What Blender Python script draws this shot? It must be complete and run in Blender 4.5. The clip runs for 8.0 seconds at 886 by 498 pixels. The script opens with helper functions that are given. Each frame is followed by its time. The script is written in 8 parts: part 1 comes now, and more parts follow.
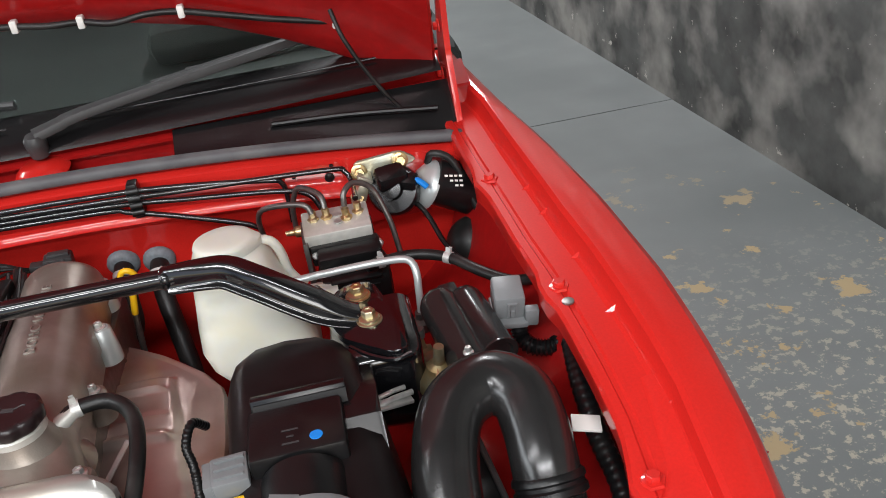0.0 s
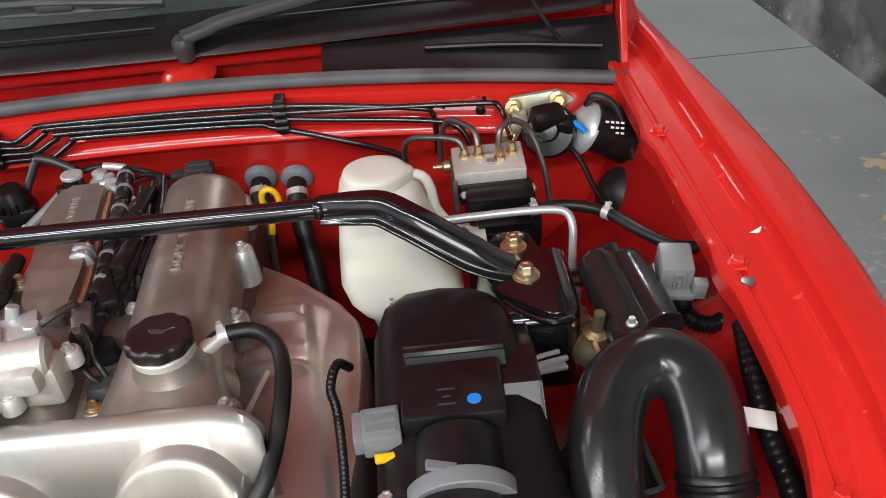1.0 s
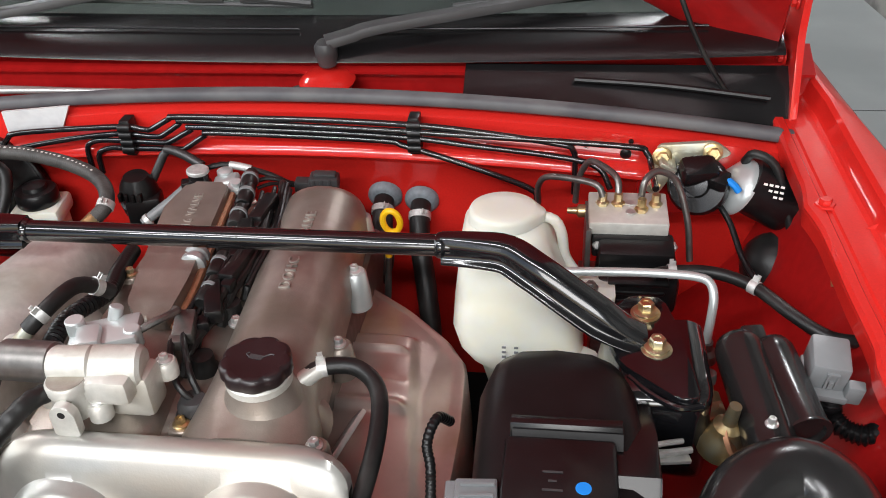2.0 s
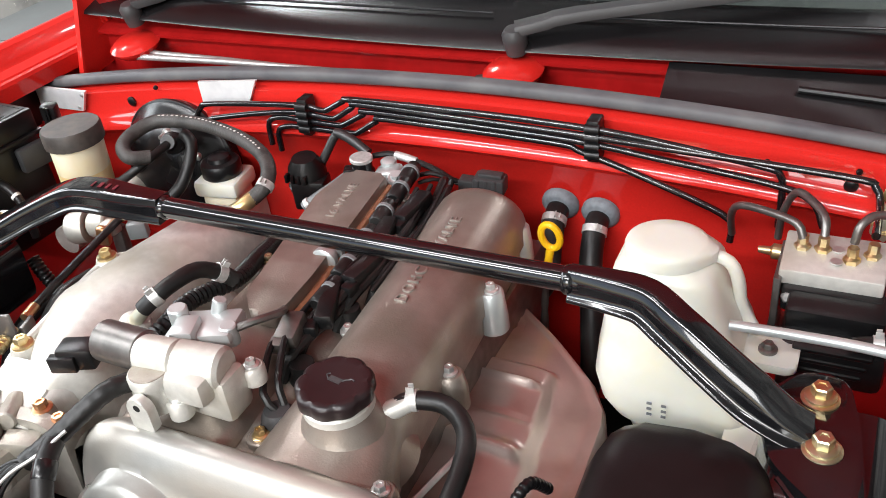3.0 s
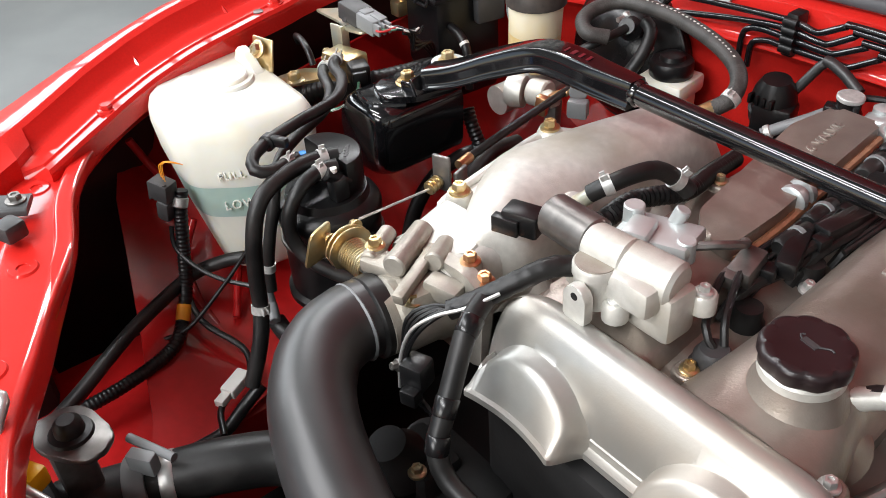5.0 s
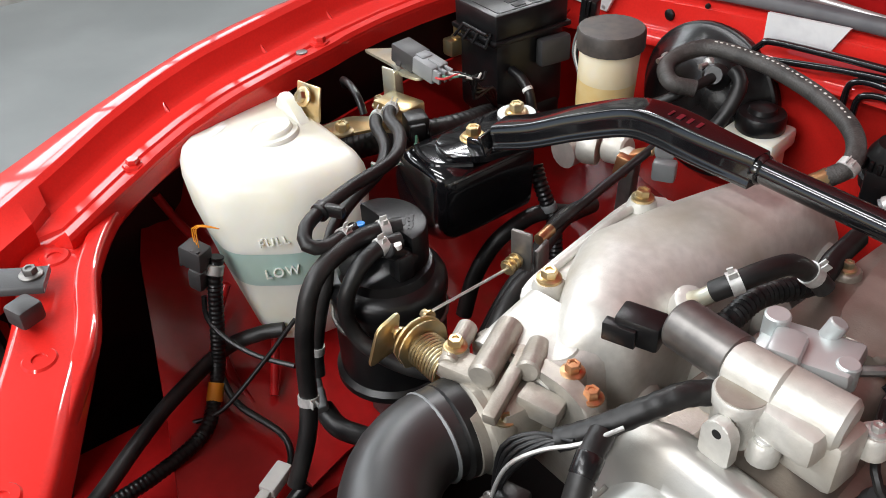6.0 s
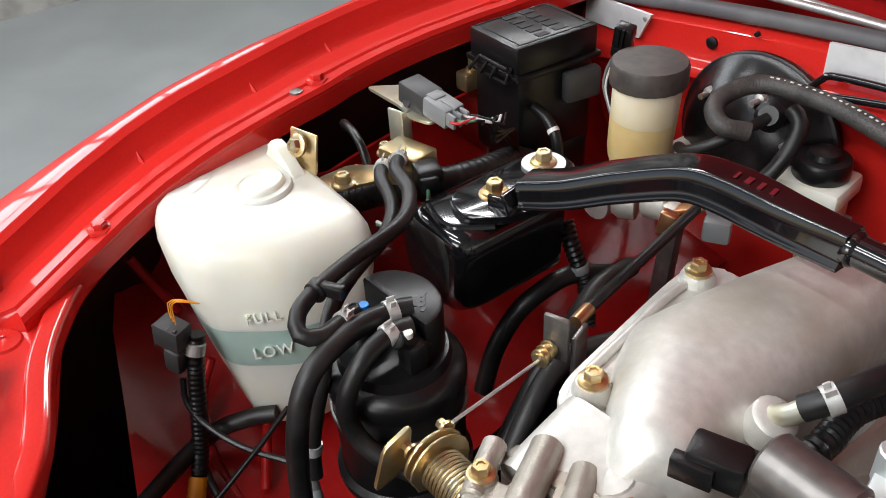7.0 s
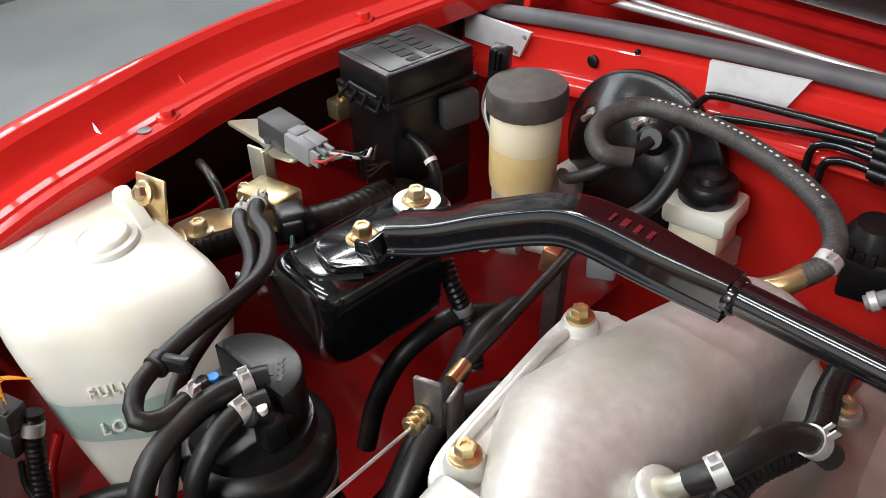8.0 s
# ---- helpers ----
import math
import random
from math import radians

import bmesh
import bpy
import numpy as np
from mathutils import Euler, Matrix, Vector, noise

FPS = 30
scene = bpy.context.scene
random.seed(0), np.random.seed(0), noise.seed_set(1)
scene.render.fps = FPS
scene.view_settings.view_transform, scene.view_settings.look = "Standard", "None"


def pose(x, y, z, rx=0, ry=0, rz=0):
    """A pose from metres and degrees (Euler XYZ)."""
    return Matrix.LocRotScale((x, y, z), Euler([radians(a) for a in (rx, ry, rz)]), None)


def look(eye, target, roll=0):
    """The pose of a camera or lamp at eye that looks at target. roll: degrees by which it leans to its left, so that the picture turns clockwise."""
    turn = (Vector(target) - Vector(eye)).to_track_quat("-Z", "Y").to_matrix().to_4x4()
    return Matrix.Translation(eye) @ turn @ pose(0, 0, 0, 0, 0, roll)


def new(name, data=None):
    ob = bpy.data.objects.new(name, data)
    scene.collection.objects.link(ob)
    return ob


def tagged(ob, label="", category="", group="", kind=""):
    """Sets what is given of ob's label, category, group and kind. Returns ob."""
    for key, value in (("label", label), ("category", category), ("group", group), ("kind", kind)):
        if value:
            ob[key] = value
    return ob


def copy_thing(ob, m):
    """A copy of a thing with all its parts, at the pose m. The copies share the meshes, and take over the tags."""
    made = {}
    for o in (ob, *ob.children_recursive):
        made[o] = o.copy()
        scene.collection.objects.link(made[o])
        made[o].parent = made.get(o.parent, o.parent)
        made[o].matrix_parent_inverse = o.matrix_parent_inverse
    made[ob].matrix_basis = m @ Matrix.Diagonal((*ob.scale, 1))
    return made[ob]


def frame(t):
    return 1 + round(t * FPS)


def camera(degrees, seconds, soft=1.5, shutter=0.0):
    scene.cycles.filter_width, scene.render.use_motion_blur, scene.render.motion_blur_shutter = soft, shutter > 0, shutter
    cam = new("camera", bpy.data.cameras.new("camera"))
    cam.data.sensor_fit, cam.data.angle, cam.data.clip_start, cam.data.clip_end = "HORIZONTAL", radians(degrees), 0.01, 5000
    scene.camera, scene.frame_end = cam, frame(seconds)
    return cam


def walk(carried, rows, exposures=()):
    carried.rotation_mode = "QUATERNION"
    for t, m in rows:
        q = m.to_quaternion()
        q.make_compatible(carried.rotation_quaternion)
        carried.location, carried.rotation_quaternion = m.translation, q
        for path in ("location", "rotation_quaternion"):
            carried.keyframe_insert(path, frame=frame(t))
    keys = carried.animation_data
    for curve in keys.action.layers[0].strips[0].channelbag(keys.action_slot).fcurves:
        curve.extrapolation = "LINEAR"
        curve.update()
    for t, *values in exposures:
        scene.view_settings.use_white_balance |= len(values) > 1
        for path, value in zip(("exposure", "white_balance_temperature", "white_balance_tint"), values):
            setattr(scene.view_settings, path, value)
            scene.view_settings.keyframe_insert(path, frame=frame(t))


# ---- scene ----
cam = camera(53.2, 8.0, soft=0.95)
PATH = [
    (0, (0.406, -0.725, 1.265), (0.621, 0.991, 0.26), -8.2),
    (0.5, (0.356, -0.67, 1.265), (0.478, 0.999, 0.169), -6.6),
    (1, (0.34, -0.651, 1.27), (0.343, 0.991, 0.128), -5.8),
    (1.2, (0.338, -0.643, 1.262), (0.294, 1.003, 0.127), -5.3),
    (2.3, (0.327, -0.546, 1.264), (-0.055, 1.086, 0.174), -3.1),
    (2.5, (0.347, -0.521, 1.255), (-0.152, 1.093, 0.185), -3.8),
    (3, (0.407, -0.449, 1.229), (-0.407, 1.006, 0.123), -7.5),
    (3.5, (0.404, -0.423, 1.211), (-0.579, 0.884, 0.06), -8.2),
    (4, (0.366, -0.429, 1.202), (-0.739, 0.753, 0.026), -6.7),
    (4.5, (0.325, -0.447, 1.195), (-0.88, 0.626, 0.013), -4.9),
    (5, (0.281, -0.474, 1.191), (-1.013, 0.465, -0.011), -3.9),
    (5.2, (0.257, -0.477, 1.185), (-1.052, 0.422, -0.03), -3.6),
    (6.3, (0.109, -0.428, 1.179), (-1.189, 0.534, 0.001), -2.9),
    (6.5, (0.089, -0.412, 1.172), (-1.22, 0.544, 0.001), -3.3),
    (7, (0.042, -0.381, 1.158), (-1.273, 0.562, -0.017), -3.6),
    (7.5, (0.012, -0.358, 1.151), (-1.275, 0.624, -0.023), -2.9),
    (8, (0.016, -0.312, 1.15), (-1.182, 0.774, -0.027), -2.5),
]
walk(cam, [(t, look(eye, target, roll)) for t, eye, target, roll in PATH], exposures=((0.0, 0.12), (1.0, 0.13), (2.5, 0.49), (3.0, 0.66), (3.5, 0.80), (4.0, 0.82), (4.5, 0.65), (5.2, 0.36), (6.5, 0.12), (7.0, 0.06), (8.0, 0.18)))

# ---- light ----
world = bpy.data.worlds.new("world")
scene.world = world
world.use_nodes = True
wn = world.node_tree
wbg = wn.nodes["Background"]
sky = wn.nodes.new("ShaderNodeTexSky")
sky.sky_type, sky.sun_disc, sky.sun_elevation, sky.sun_rotation = "NISHITA", False, radians(40), radians(180)
wn.links.new(sky.outputs["Color"], wbg.inputs["Color"])
wbg.inputs["Strength"].default_value = 0.1


def area_lamp(name, m, sx, sy, watts, colour):
    data = bpy.data.lights.new(name, "AREA")
    data.shape, data.size, data.size_y, data.energy, data.color = "RECTANGLE", sx, sy, watts, colour
    ob = new(name, data)
    ob.matrix_world = m
    return ob


# daylight from the open garage door in front of the car and from the windows on its left, and strip lights
area_lamp("daylight", look((0.40, -4.0, 1.9), (0.2, 0.0, 0.85)), 1.8, 1.0, 42, (1.0, 0.98, 0.95))
area_lamp("window_daylight", look((-3.62, -0.6, 2.15), (0.0, -0.2, 1.0)), 3.4, 0.9, 66, (0.90, 0.96, 1.0))
# the strip at (0.9, 3.3) is added to brighten floor and wall at right
LIGHTS = ((-1.75, -1.25, 40), (-0.2, -2.35, 96), (0.9, 3.3, 78), (-2.2, 1.6, 75))
for lx, ly, watts in LIGHTS:
    area_lamp("strip_light_glow", look((lx, ly, 2.85), (lx, ly, 0.0)), 0.12 if ly > 0 else 2.8, 2.8 if ly > 0 else 0.18, watts, (0.97, 0.98, 1.0))
scene.view_settings.exposure = 0.0


# ---- materials ----
def material(name, colour, rough=0.5, metal=0.0, vary=0.12, scale=30.0, bump=0.0, bump_scale=200.0, coat=0.0, second=None, mix_scale=6.0, mix_at=(0.45, 0.65), trans=0.0, sss=0.0, rough_vary=0.12, spec=0.5):
    """A surface with grain and stains at two scales."""
    m = bpy.data.materials.new(name)
    m.use_nodes = True
    nt = m.node_tree
    b = nt.nodes["Principled BSDF"]
    tc = nt.nodes.new("ShaderNodeTexCoord")
    n1 = nt.nodes.new("ShaderNodeTexNoise")
    n1.inputs["Scale"].default_value, n1.inputs["Detail"].default_value = scale, 6.0
    nt.links.new(tc.outputs["Object"], n1.inputs["Vector"])
    n2 = nt.nodes.new("ShaderNodeTexNoise")
    n2.inputs["Scale"].default_value, n2.inputs["Detail"].default_value = mix_scale, 4.0
    nt.links.new(tc.outputs["Object"], n2.inputs["Vector"])
    ramp = nt.nodes.new("ShaderNodeValToRGB")
    lo, hi = [max(0.0, c * (1 - vary)) for c in colour], [min(1.0, c * (1 + vary)) for c in colour]
    ramp.color_ramp.elements[0].color, ramp.color_ramp.elements[1].color = (*lo, 1), (*hi, 1)
    ramp.color_ramp.elements[0].position, ramp.color_ramp.elements[1].position = 0.3, 0.7
    nt.links.new(n1.outputs["Fac"], ramp.inputs["Fac"])
    out = ramp.outputs["Color"]
    if second:
        step = nt.nodes.new("ShaderNodeMapRange")
        step.inputs["From Min"].default_value, step.inputs["From Max"].default_value = mix_at
        nt.links.new(n2.outputs["Fac"], step.inputs["Value"])
        mix = nt.nodes.new("ShaderNodeMix")
        mix.data_type = "RGBA"
        nt.links.new(step.outputs["Result"], mix.inputs["Factor"])
        nt.links.new(out, mix.inputs["A"])
        mix.inputs["B"].default_value = (*second, 1)
        out = mix.outputs["Result"]
    nt.links.new(out, b.inputs["Base Color"])
    rr = nt.nodes.new("ShaderNodeMapRange")
    rr.inputs["To Min"].default_value, rr.inputs["To Max"].default_value = max(0.02, rough * (1 - rough_vary)), min(1.0, rough * (1 + rough_vary))
    nt.links.new(n2.outputs["Fac"], rr.inputs["Value"])
    nt.links.new(rr.outputs["Result"], b.inputs["Roughness"])
    b.inputs["Metallic"].default_value = metal
    b.inputs["Specular IOR Level"].default_value = spec
    b.inputs["Coat Weight"].default_value, b.inputs["Coat Roughness"].default_value = coat, 0.05
    b.inputs["Transmission Weight"].default_value = trans
    if sss:
        b.inputs["Subsurface Weight"].default_value, b.inputs["Subsurface Radius"].default_value = sss, (0.02, 0.017, 0.012)
        b.inputs["Subsurface Scale"].default_value = 1.0
    if bump:
        n3 = nt.nodes.new("ShaderNodeTexNoise")
        n3.inputs["Scale"].default_value, n3.inputs["Detail"].default_value = bump_scale, 3.0
        nt.links.new(tc.outputs["Object"], n3.inputs["Vector"])
        bp = nt.nodes.new("ShaderNodeBump")
        bp.inputs["Strength"].default_value, bp.inputs["Distance"].default_value = bump, 0.001
        nt.links.new(n3.outputs["Fac"], bp.inputs["Height"])
        nt.links.new(bp.outputs["Normal"], b.inputs["Normal"])
    return m


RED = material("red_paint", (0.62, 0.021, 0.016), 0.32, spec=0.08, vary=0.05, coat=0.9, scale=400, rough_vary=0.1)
# same body red made darker, so the bay's shade is in the colour
RED_SHADE = material("red_paint_shaded", (0.38, 0.010, 0.010), 0.30, spec=0.22, vary=0.10, coat=0.55, scale=90, second=(0.26, 0.005, 0.005), mix_scale=9, mix_at=(0.5, 0.75))
BLACK_GLOSS = material("black_powder_coat", (0.006, 0.006, 0.007), 0.15, vary=0.2, coat=0.8, spec=0.5, bump=0.04, bump_scale=60)
PLASTIC = material("black_plastic", (0.007, 0.007, 0.0075), 0.33, vary=0.3, bump=0.12, bump_scale=500, second=(0.016, 0.015, 0.014), mix_scale=18, mix_at=(0.55, 0.75), rough_vary=0.3, spec=0.42)
PLASTIC_BROWN = material("black_airbox_plastic", (0.010, 0.0075, 0.0078), 0.36, vary=0.2, bump=0.06, bump_scale=600, rough_vary=0.2, spec=0.22)
RUBBER = material("black_rubber", (0.009, 0.009, 0.009), 0.42, spec=0.42, rough_vary=0.25, vary=0.3, bump=0.15, bump_scale=300, second=(0.024, 0.023, 0.022), mix_scale=25)
RUBBER_GREY = material("grey_seal_rubber", (0.085, 0.085, 0.092), 0.6, vary=0.15, bump=0.1, bump_scale=300, second=(0.13, 0.13, 0.132), mix_scale=14)
CAST = material("cast_aluminium", (0.635, 0.625, 0.58), 0.42, metal=0.35, vary=0.09, scale=120, bump=0.16, bump_scale=900, second=(0.44, 0.40, 0.32), mix_scale=13, mix_at=(0.47, 0.75), rough_vary=0.25)
COVER = material("valve_cover_grey", (0.335, 0.290, 0.252), 0.38, metal=0.58, rough_vary=0.2, vary=0.10, scale=50, bump=0.2, bump_scale=600, second=(0.225, 0.182, 0.145), mix_scale=16, mix_at=(0.45, 0.8))
THROTTLE = material("stained_cast_alloy", (0.40, 0.375, 0.33), 0.42, metal=0.5, vary=0.12, scale=90, bump=0.3, bump_scale=500, second=(0.30, 0.26, 0.20), mix_scale=22, mix_at=(0.45, 0.75))
PALE_ZINC = material("pale_zinc", (0.66, 0.62, 0.46), 0.34, metal=0.7, vary=0.15, scale=80, second=(0.58, 0.60, 0.52), mix_scale=40)
INTERIOR = material("grey_cabin_trim", (0.018, 0.020, 0.020), 0.6, vary=0.2, scale=15, second=(0.012, 0.013, 0.013), mix_scale=4)
SILVER = material("silver_paint", (0.43, 0.425, 0.40), 0.38, metal=0.62, rough_vary=0.25, vary=0.05, scale=80, bump=0.08, bump_scale=500, second=(0.45, 0.41, 0.36), mix_scale=9)
STEEL = material("bright_steel", (0.62, 0.62, 0.60), 0.34, metal=0.7, vary=0.12, scale=120)
CLAMP = material("zinc_clamp", (0.62, 0.62, 0.60), 0.42, metal=0.45, vary=0.15, scale=200)
DARK_STEEL = material("dark_steel", (0.20, 0.19, 0.18), 0.38, metal=0.8, vary=0.2, scale=90)
ZINC = material("yellow_zinc", (0.62, 0.45, 0.22), 0.3, metal=0.9, vary=0.2, scale=60, second=(0.55, 0.50, 0.34), mix_scale=40)
COPPER = material("copper_zinc", (0.62, 0.30, 0.15), 0.3, metal=0.9, vary=0.2, scale=60, second=(0.60, 0.45, 0.25), mix_scale=50)
TANK = material("milky_plastic", (0.79, 0.79, 0.70), 0.34, vary=0.04, scale=20, sss=0.35, second=(0.78, 0.73, 0.55), mix_scale=13, mix_at=(0.52, 0.82), bump=0.1, bump_scale=120)
TANK_FLUID = material("milky_plastic_green_fluid", (0.42, 0.56, 0.50), 0.38, vary=0.05, sss=0.3, second=(0.30, 0.46, 0.43), mix_scale=14)
FLUID = material("amber_fluid_plastic", (0.80, 0.58, 0.25), 0.35, vary=0.08, sss=0.25, second=(0.82, 0.66, 0.36), mix_scale=20)
CREAM = material("cream_plastic", (0.82, 0.74, 0.56), 0.36, vary=0.05, sss=0.3, second=(0.80, 0.68, 0.44), mix_scale=18)
BRAID = material("braided_hose_grey", (0.060, 0.056, 0.052), 0.5, vary=0.5, scale=900, bump=0.6, bump_scale=900, second=(0.030, 0.028, 0.026), mix_scale=60)
CAP_BROWN = material("worn_brown_cap", (0.045, 0.038, 0.034), 0.5, vary=0.25, scale=120, second=(0.075, 0.060, 0.050), mix_scale=50)
WHITE = material("white_plastic", (0.78, 0.77, 0.73), 0.4, vary=0.05)
GREY = material("grey_plastic", (0.20, 0.21, 0.215), 0.42, vary=0.08, bump=0.08, bump_scale=400)
DARK_GREY = material("dark_grey_plastic", (0.045, 0.045, 0.046), 0.45, vary=0.15, bump=0.1, bump_scale=400)
LABEL = material("silver_label", (0.80, 0.80, 0.80), 0.3, metal=0.2, vary=0.03, second=(0.7, 0.7, 0.71), mix_scale=40)
YELLOW = material("yellow_plastic", (0.90, 0.52, 0.01), 0.35, vary=0.05)
# lighter than the cover, with the letters' edge highlight in the colour
LETTER = material("highlit_raised_metal", (0.50, 0.47, 0.43), 0.4, metal=0.7, vary=0.1)
ORANGE = material("orange_tape", (0.9, 0.33, 0.02), 0.4, vary=0.05)
BLUE = material("blue_paint_dot", (0.01, 0.24, 0.75), 0.4, vary=0.05)
RUST_AND_SHEEN = material("brown_patina_and_sheen", (0.45, 0.22, 0.12), 0.5, metal=0.5, vary=0.2, scale=120)
SHIELD = material("heat_shield_steel", (0.48, 0.39, 0.35), 0.30, metal=0.62, vary=0.08, scale=30, second=(0.36, 0.27, 0.18), mix_scale=11, mix_at=(0.50, 0.72), bump=0.1, bump_scale=200)
# near-black red that stands in for shade behind the fender flange
HOLLOW_SHADE = material("hollow_shade_red", (0.030, 0.0030, 0.0030), 0.5, vary=0.4, scale=25, second=(0.008, 0.004, 0.004), mix_scale=7)
MAROON = material("dark_cap_plastic", (0.018, 0.011, 0.012), 0.30, vary=0.2)
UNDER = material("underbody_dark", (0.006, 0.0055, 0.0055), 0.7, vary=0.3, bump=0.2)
GREEN_WIRE = material("green_wire", (0.10, 0.28, 0.18), 0.45, vary=0.1)
RED_WIRE = material("red_wire", (0.55, 0.03, 0.03), 0.45, vary=0.1)
CEILING = material("ceiling_board", (0.22, 0.22, 0.215), 0.8, vary=0.06, scale=3)


def floor_material():
    """Grey floor paint, flaked down to a tan screed in patches, with fine chips."""
    m = material("worn_grey_floor", (0.23, 0.245, 0.245), 0.42, vary=0.06, scale=5, second=(0.185, 0.20, 0.20), mix_scale=1.2, bump=0.15, bump_scale=120)
    nt = m.node_tree
    b = nt.nodes["Principled BSDF"]
    base = b.inputs["Base Color"].links[0].from_socket
    geo = nt.nodes.new("ShaderNodeNewGeometry")
    big = nt.nodes.new("ShaderNodeTexNoise")
    big.inputs["Scale"].default_value, big.inputs["Detail"].default_value, big.inputs["Roughness"].default_value = 7.5, 6.0, 0.66
    fine = nt.nodes.new("ShaderNodeTexNoise")
    fine.inputs["Scale"].default_value, fine.inputs["Detail"].default_value, fine.inputs["Roughness"].default_value = 34.0, 6.0, 0.7
    zone = nt.nodes.new("ShaderNodeTexNoise")
    zone.inputs["Scale"].default_value, zone.inputs["Detail"].default_value = 0.8, 1.0
    for n in (big, fine, zone):
        nt.links.new(geo.outputs["Position"], n.inputs["Vector"])

    def edge(sock, a, c):
        r = nt.nodes.new("ShaderNodeMapRange")
        r.inputs["From Min"].default_value, r.inputs["From Max"].default_value = a, c
        nt.links.new(sock, r.inputs["Value"])
        return r.outputs["Result"]

    def mult(a, c):
        k = nt.nodes.new("ShaderNodeMath")
        k.operation = "MULTIPLY"
        nt.links.new(a, k.inputs[0])
        nt.links.new(c, k.inputs[1])
        return k.outputs["Value"]

    def blend(f, a, colour):
        k = nt.nodes.new("ShaderNodeMix")
        k.data_type = "RGBA"
        nt.links.new(f, k.inputs["Factor"])
        nt.links.new(a, k.inputs["A"])
        k.inputs["B"].default_value = (*colour, 1)
        return k.outputs["Result"]

    sep = nt.nodes.new("ShaderNodeSeparateXYZ")
    nt.links.new(geo.outputs["Position"], sep.inputs["Vector"])
    worn = mult(edge(sep.outputs["X"], 0.6, 1.0), edge(sep.outputs["Y"], 1.75, 1.2))
    flakes = mult(edge(big.outputs["Fac"], 0.60, 0.618), worn)
    chips = mult(mult(edge(fine.outputs["Fac"], 0.545, 0.58), edge(sep.outputs["Y"], 1.2, 0.5)), worn)
    col = blend(chips, base, (0.50, 0.46, 0.38))
    col = blend(flakes, col, (0.50, 0.38, 0.22))
    nt.links.new(col, b.inputs["Base Color"])
    return m


def wall_material():
    """Dark rubbed garage wall with pale scuffs and white flecks."""
    m = material("rubbed_dark_wall", (0.10, 0.104, 0.10), 0.75, vary=0.45, scale=7, second=(0.36, 0.355, 0.33), mix_scale=4.2, mix_at=(0.45, 0.66), bump=0.6, bump_scale=40)
    nt = m.node_tree
    b = nt.nodes["Principled BSDF"]
    base = b.inputs["Base Color"].links[0].from_socket
    geo = nt.nodes.new("ShaderNodeNewGeometry")
    n = nt.nodes.new("ShaderNodeTexNoise")
    n.inputs["Scale"].default_value, n.inputs["Detail"].default_value, n.inputs["Roughness"].default_value = 16.0, 6.0, 0.72
    nt.links.new(geo.outputs["Position"], n.inputs["Vector"])
    r = nt.nodes.new("ShaderNodeMapRange")
    r.inputs["From Min"].default_value, r.inputs["From Max"].default_value = 0.64, 0.67
    nt.links.new(n.outputs["Fac"], r.inputs["Value"])
    k = nt.nodes.new("ShaderNodeMix")
    k.data_type = "RGBA"
    nt.links.new(r.outputs["Result"], k.inputs["Factor"])
    nt.links.new(base, k.inputs["A"])
    k.inputs["B"].default_value = (0.62, 0.60, 0.55, 1)
    nt.links.new(k.outputs["Result"], b.inputs["Base Color"])
    return m


def glass_material():
    m = bpy.data.materials.new("windscreen_glass")
    m.use_nodes = True
    b = m.node_tree.nodes["Principled BSDF"]
    b.inputs["Base Color"].default_value = (0.55, 0.62, 0.58, 1)
    b.inputs["Roughness"].default_value, b.inputs["Transmission Weight"].default_value, b.inputs["IOR"].default_value = 0.02, 1.0, 1.5
    return m


FLOOR, WALL, GLASS = floor_material(), wall_material(), glass_material()


# ---- building blocks ----
def V(*a):
    return Vector(a)


def settle(ob, d, k=1.0, about=(0, 0, 0)):
    """Set a thing or a part, with all that belongs to it, over by d and scale it about a point."""
    m = Matrix.Translation(Vector(d) + Vector(about)) @ Matrix.Scale(k, 4) @ Matrix.Translation(-Vector(about))
    for c in (ob, *ob.children_recursive):
        if c.type == "MESH":
            c.data.transform(m)


def mesh_of(name, bm, mat, smooth=35.0):
    bmesh.ops.recalc_face_normals(bm, faces=bm.faces)
    me = bpy.data.meshes.new(name)
    for f in bm.faces:
        f.smooth = True
    for e in bm.edges:
        if len(e.link_faces) == 2 and e.calc_face_angle(0.0) > radians(smooth):
            e.smooth = False
    bm.to_mesh(me)
    bm.free()
    me.materials.append(mat)
    return me


def part(name, bm, mat, parent=None, label="", smooth=42.0):
    """One bmesh as one mesh object under a thing or under a part."""
    ob = new(name, mesh_of(name, bm, mat, smooth))
    if parent:
        ob.parent = parent
    return tagged(ob, label)


def thing(name, label, category, at=(0, 0, 0), group="", kind=""):
    """An Empty at the base of a thing."""
    ob = new(name)
    ob.empty_display_size = 0.02
    return tagged(ob, label, category, group, kind)


def box(bm, c, size, m=None, bev=0.0, seg=2):
    r = bmesh.ops.create_cube(bm, size=1.0)
    vs = r["verts"]
    bmesh.ops.scale(bm, vec=size, verts=vs)
    if bev:
        es = list({e for v in vs for e in v.link_edges})
        out = bmesh.ops.bevel(bm, geom=es, offset=bev, segments=seg, affect="EDGES", profile=0.5)
        vs = list({v for f in out["faces"] for v in f.verts} | {v for v in vs if v.is_valid})
    mat = Matrix.Translation(c) @ (m.to_4x4() if m else Matrix.Identity(4))
    bmesh.ops.transform(bm, matrix=mat, verts=vs)
    return vs


def rot(rx=0, ry=0, rz=0):
    return Euler([radians(a) for a in (rx, ry, rz)]).to_matrix()


def to_axis(axis):
    return Vector(axis).normalized().to_track_quat("Z", "Y").to_matrix()


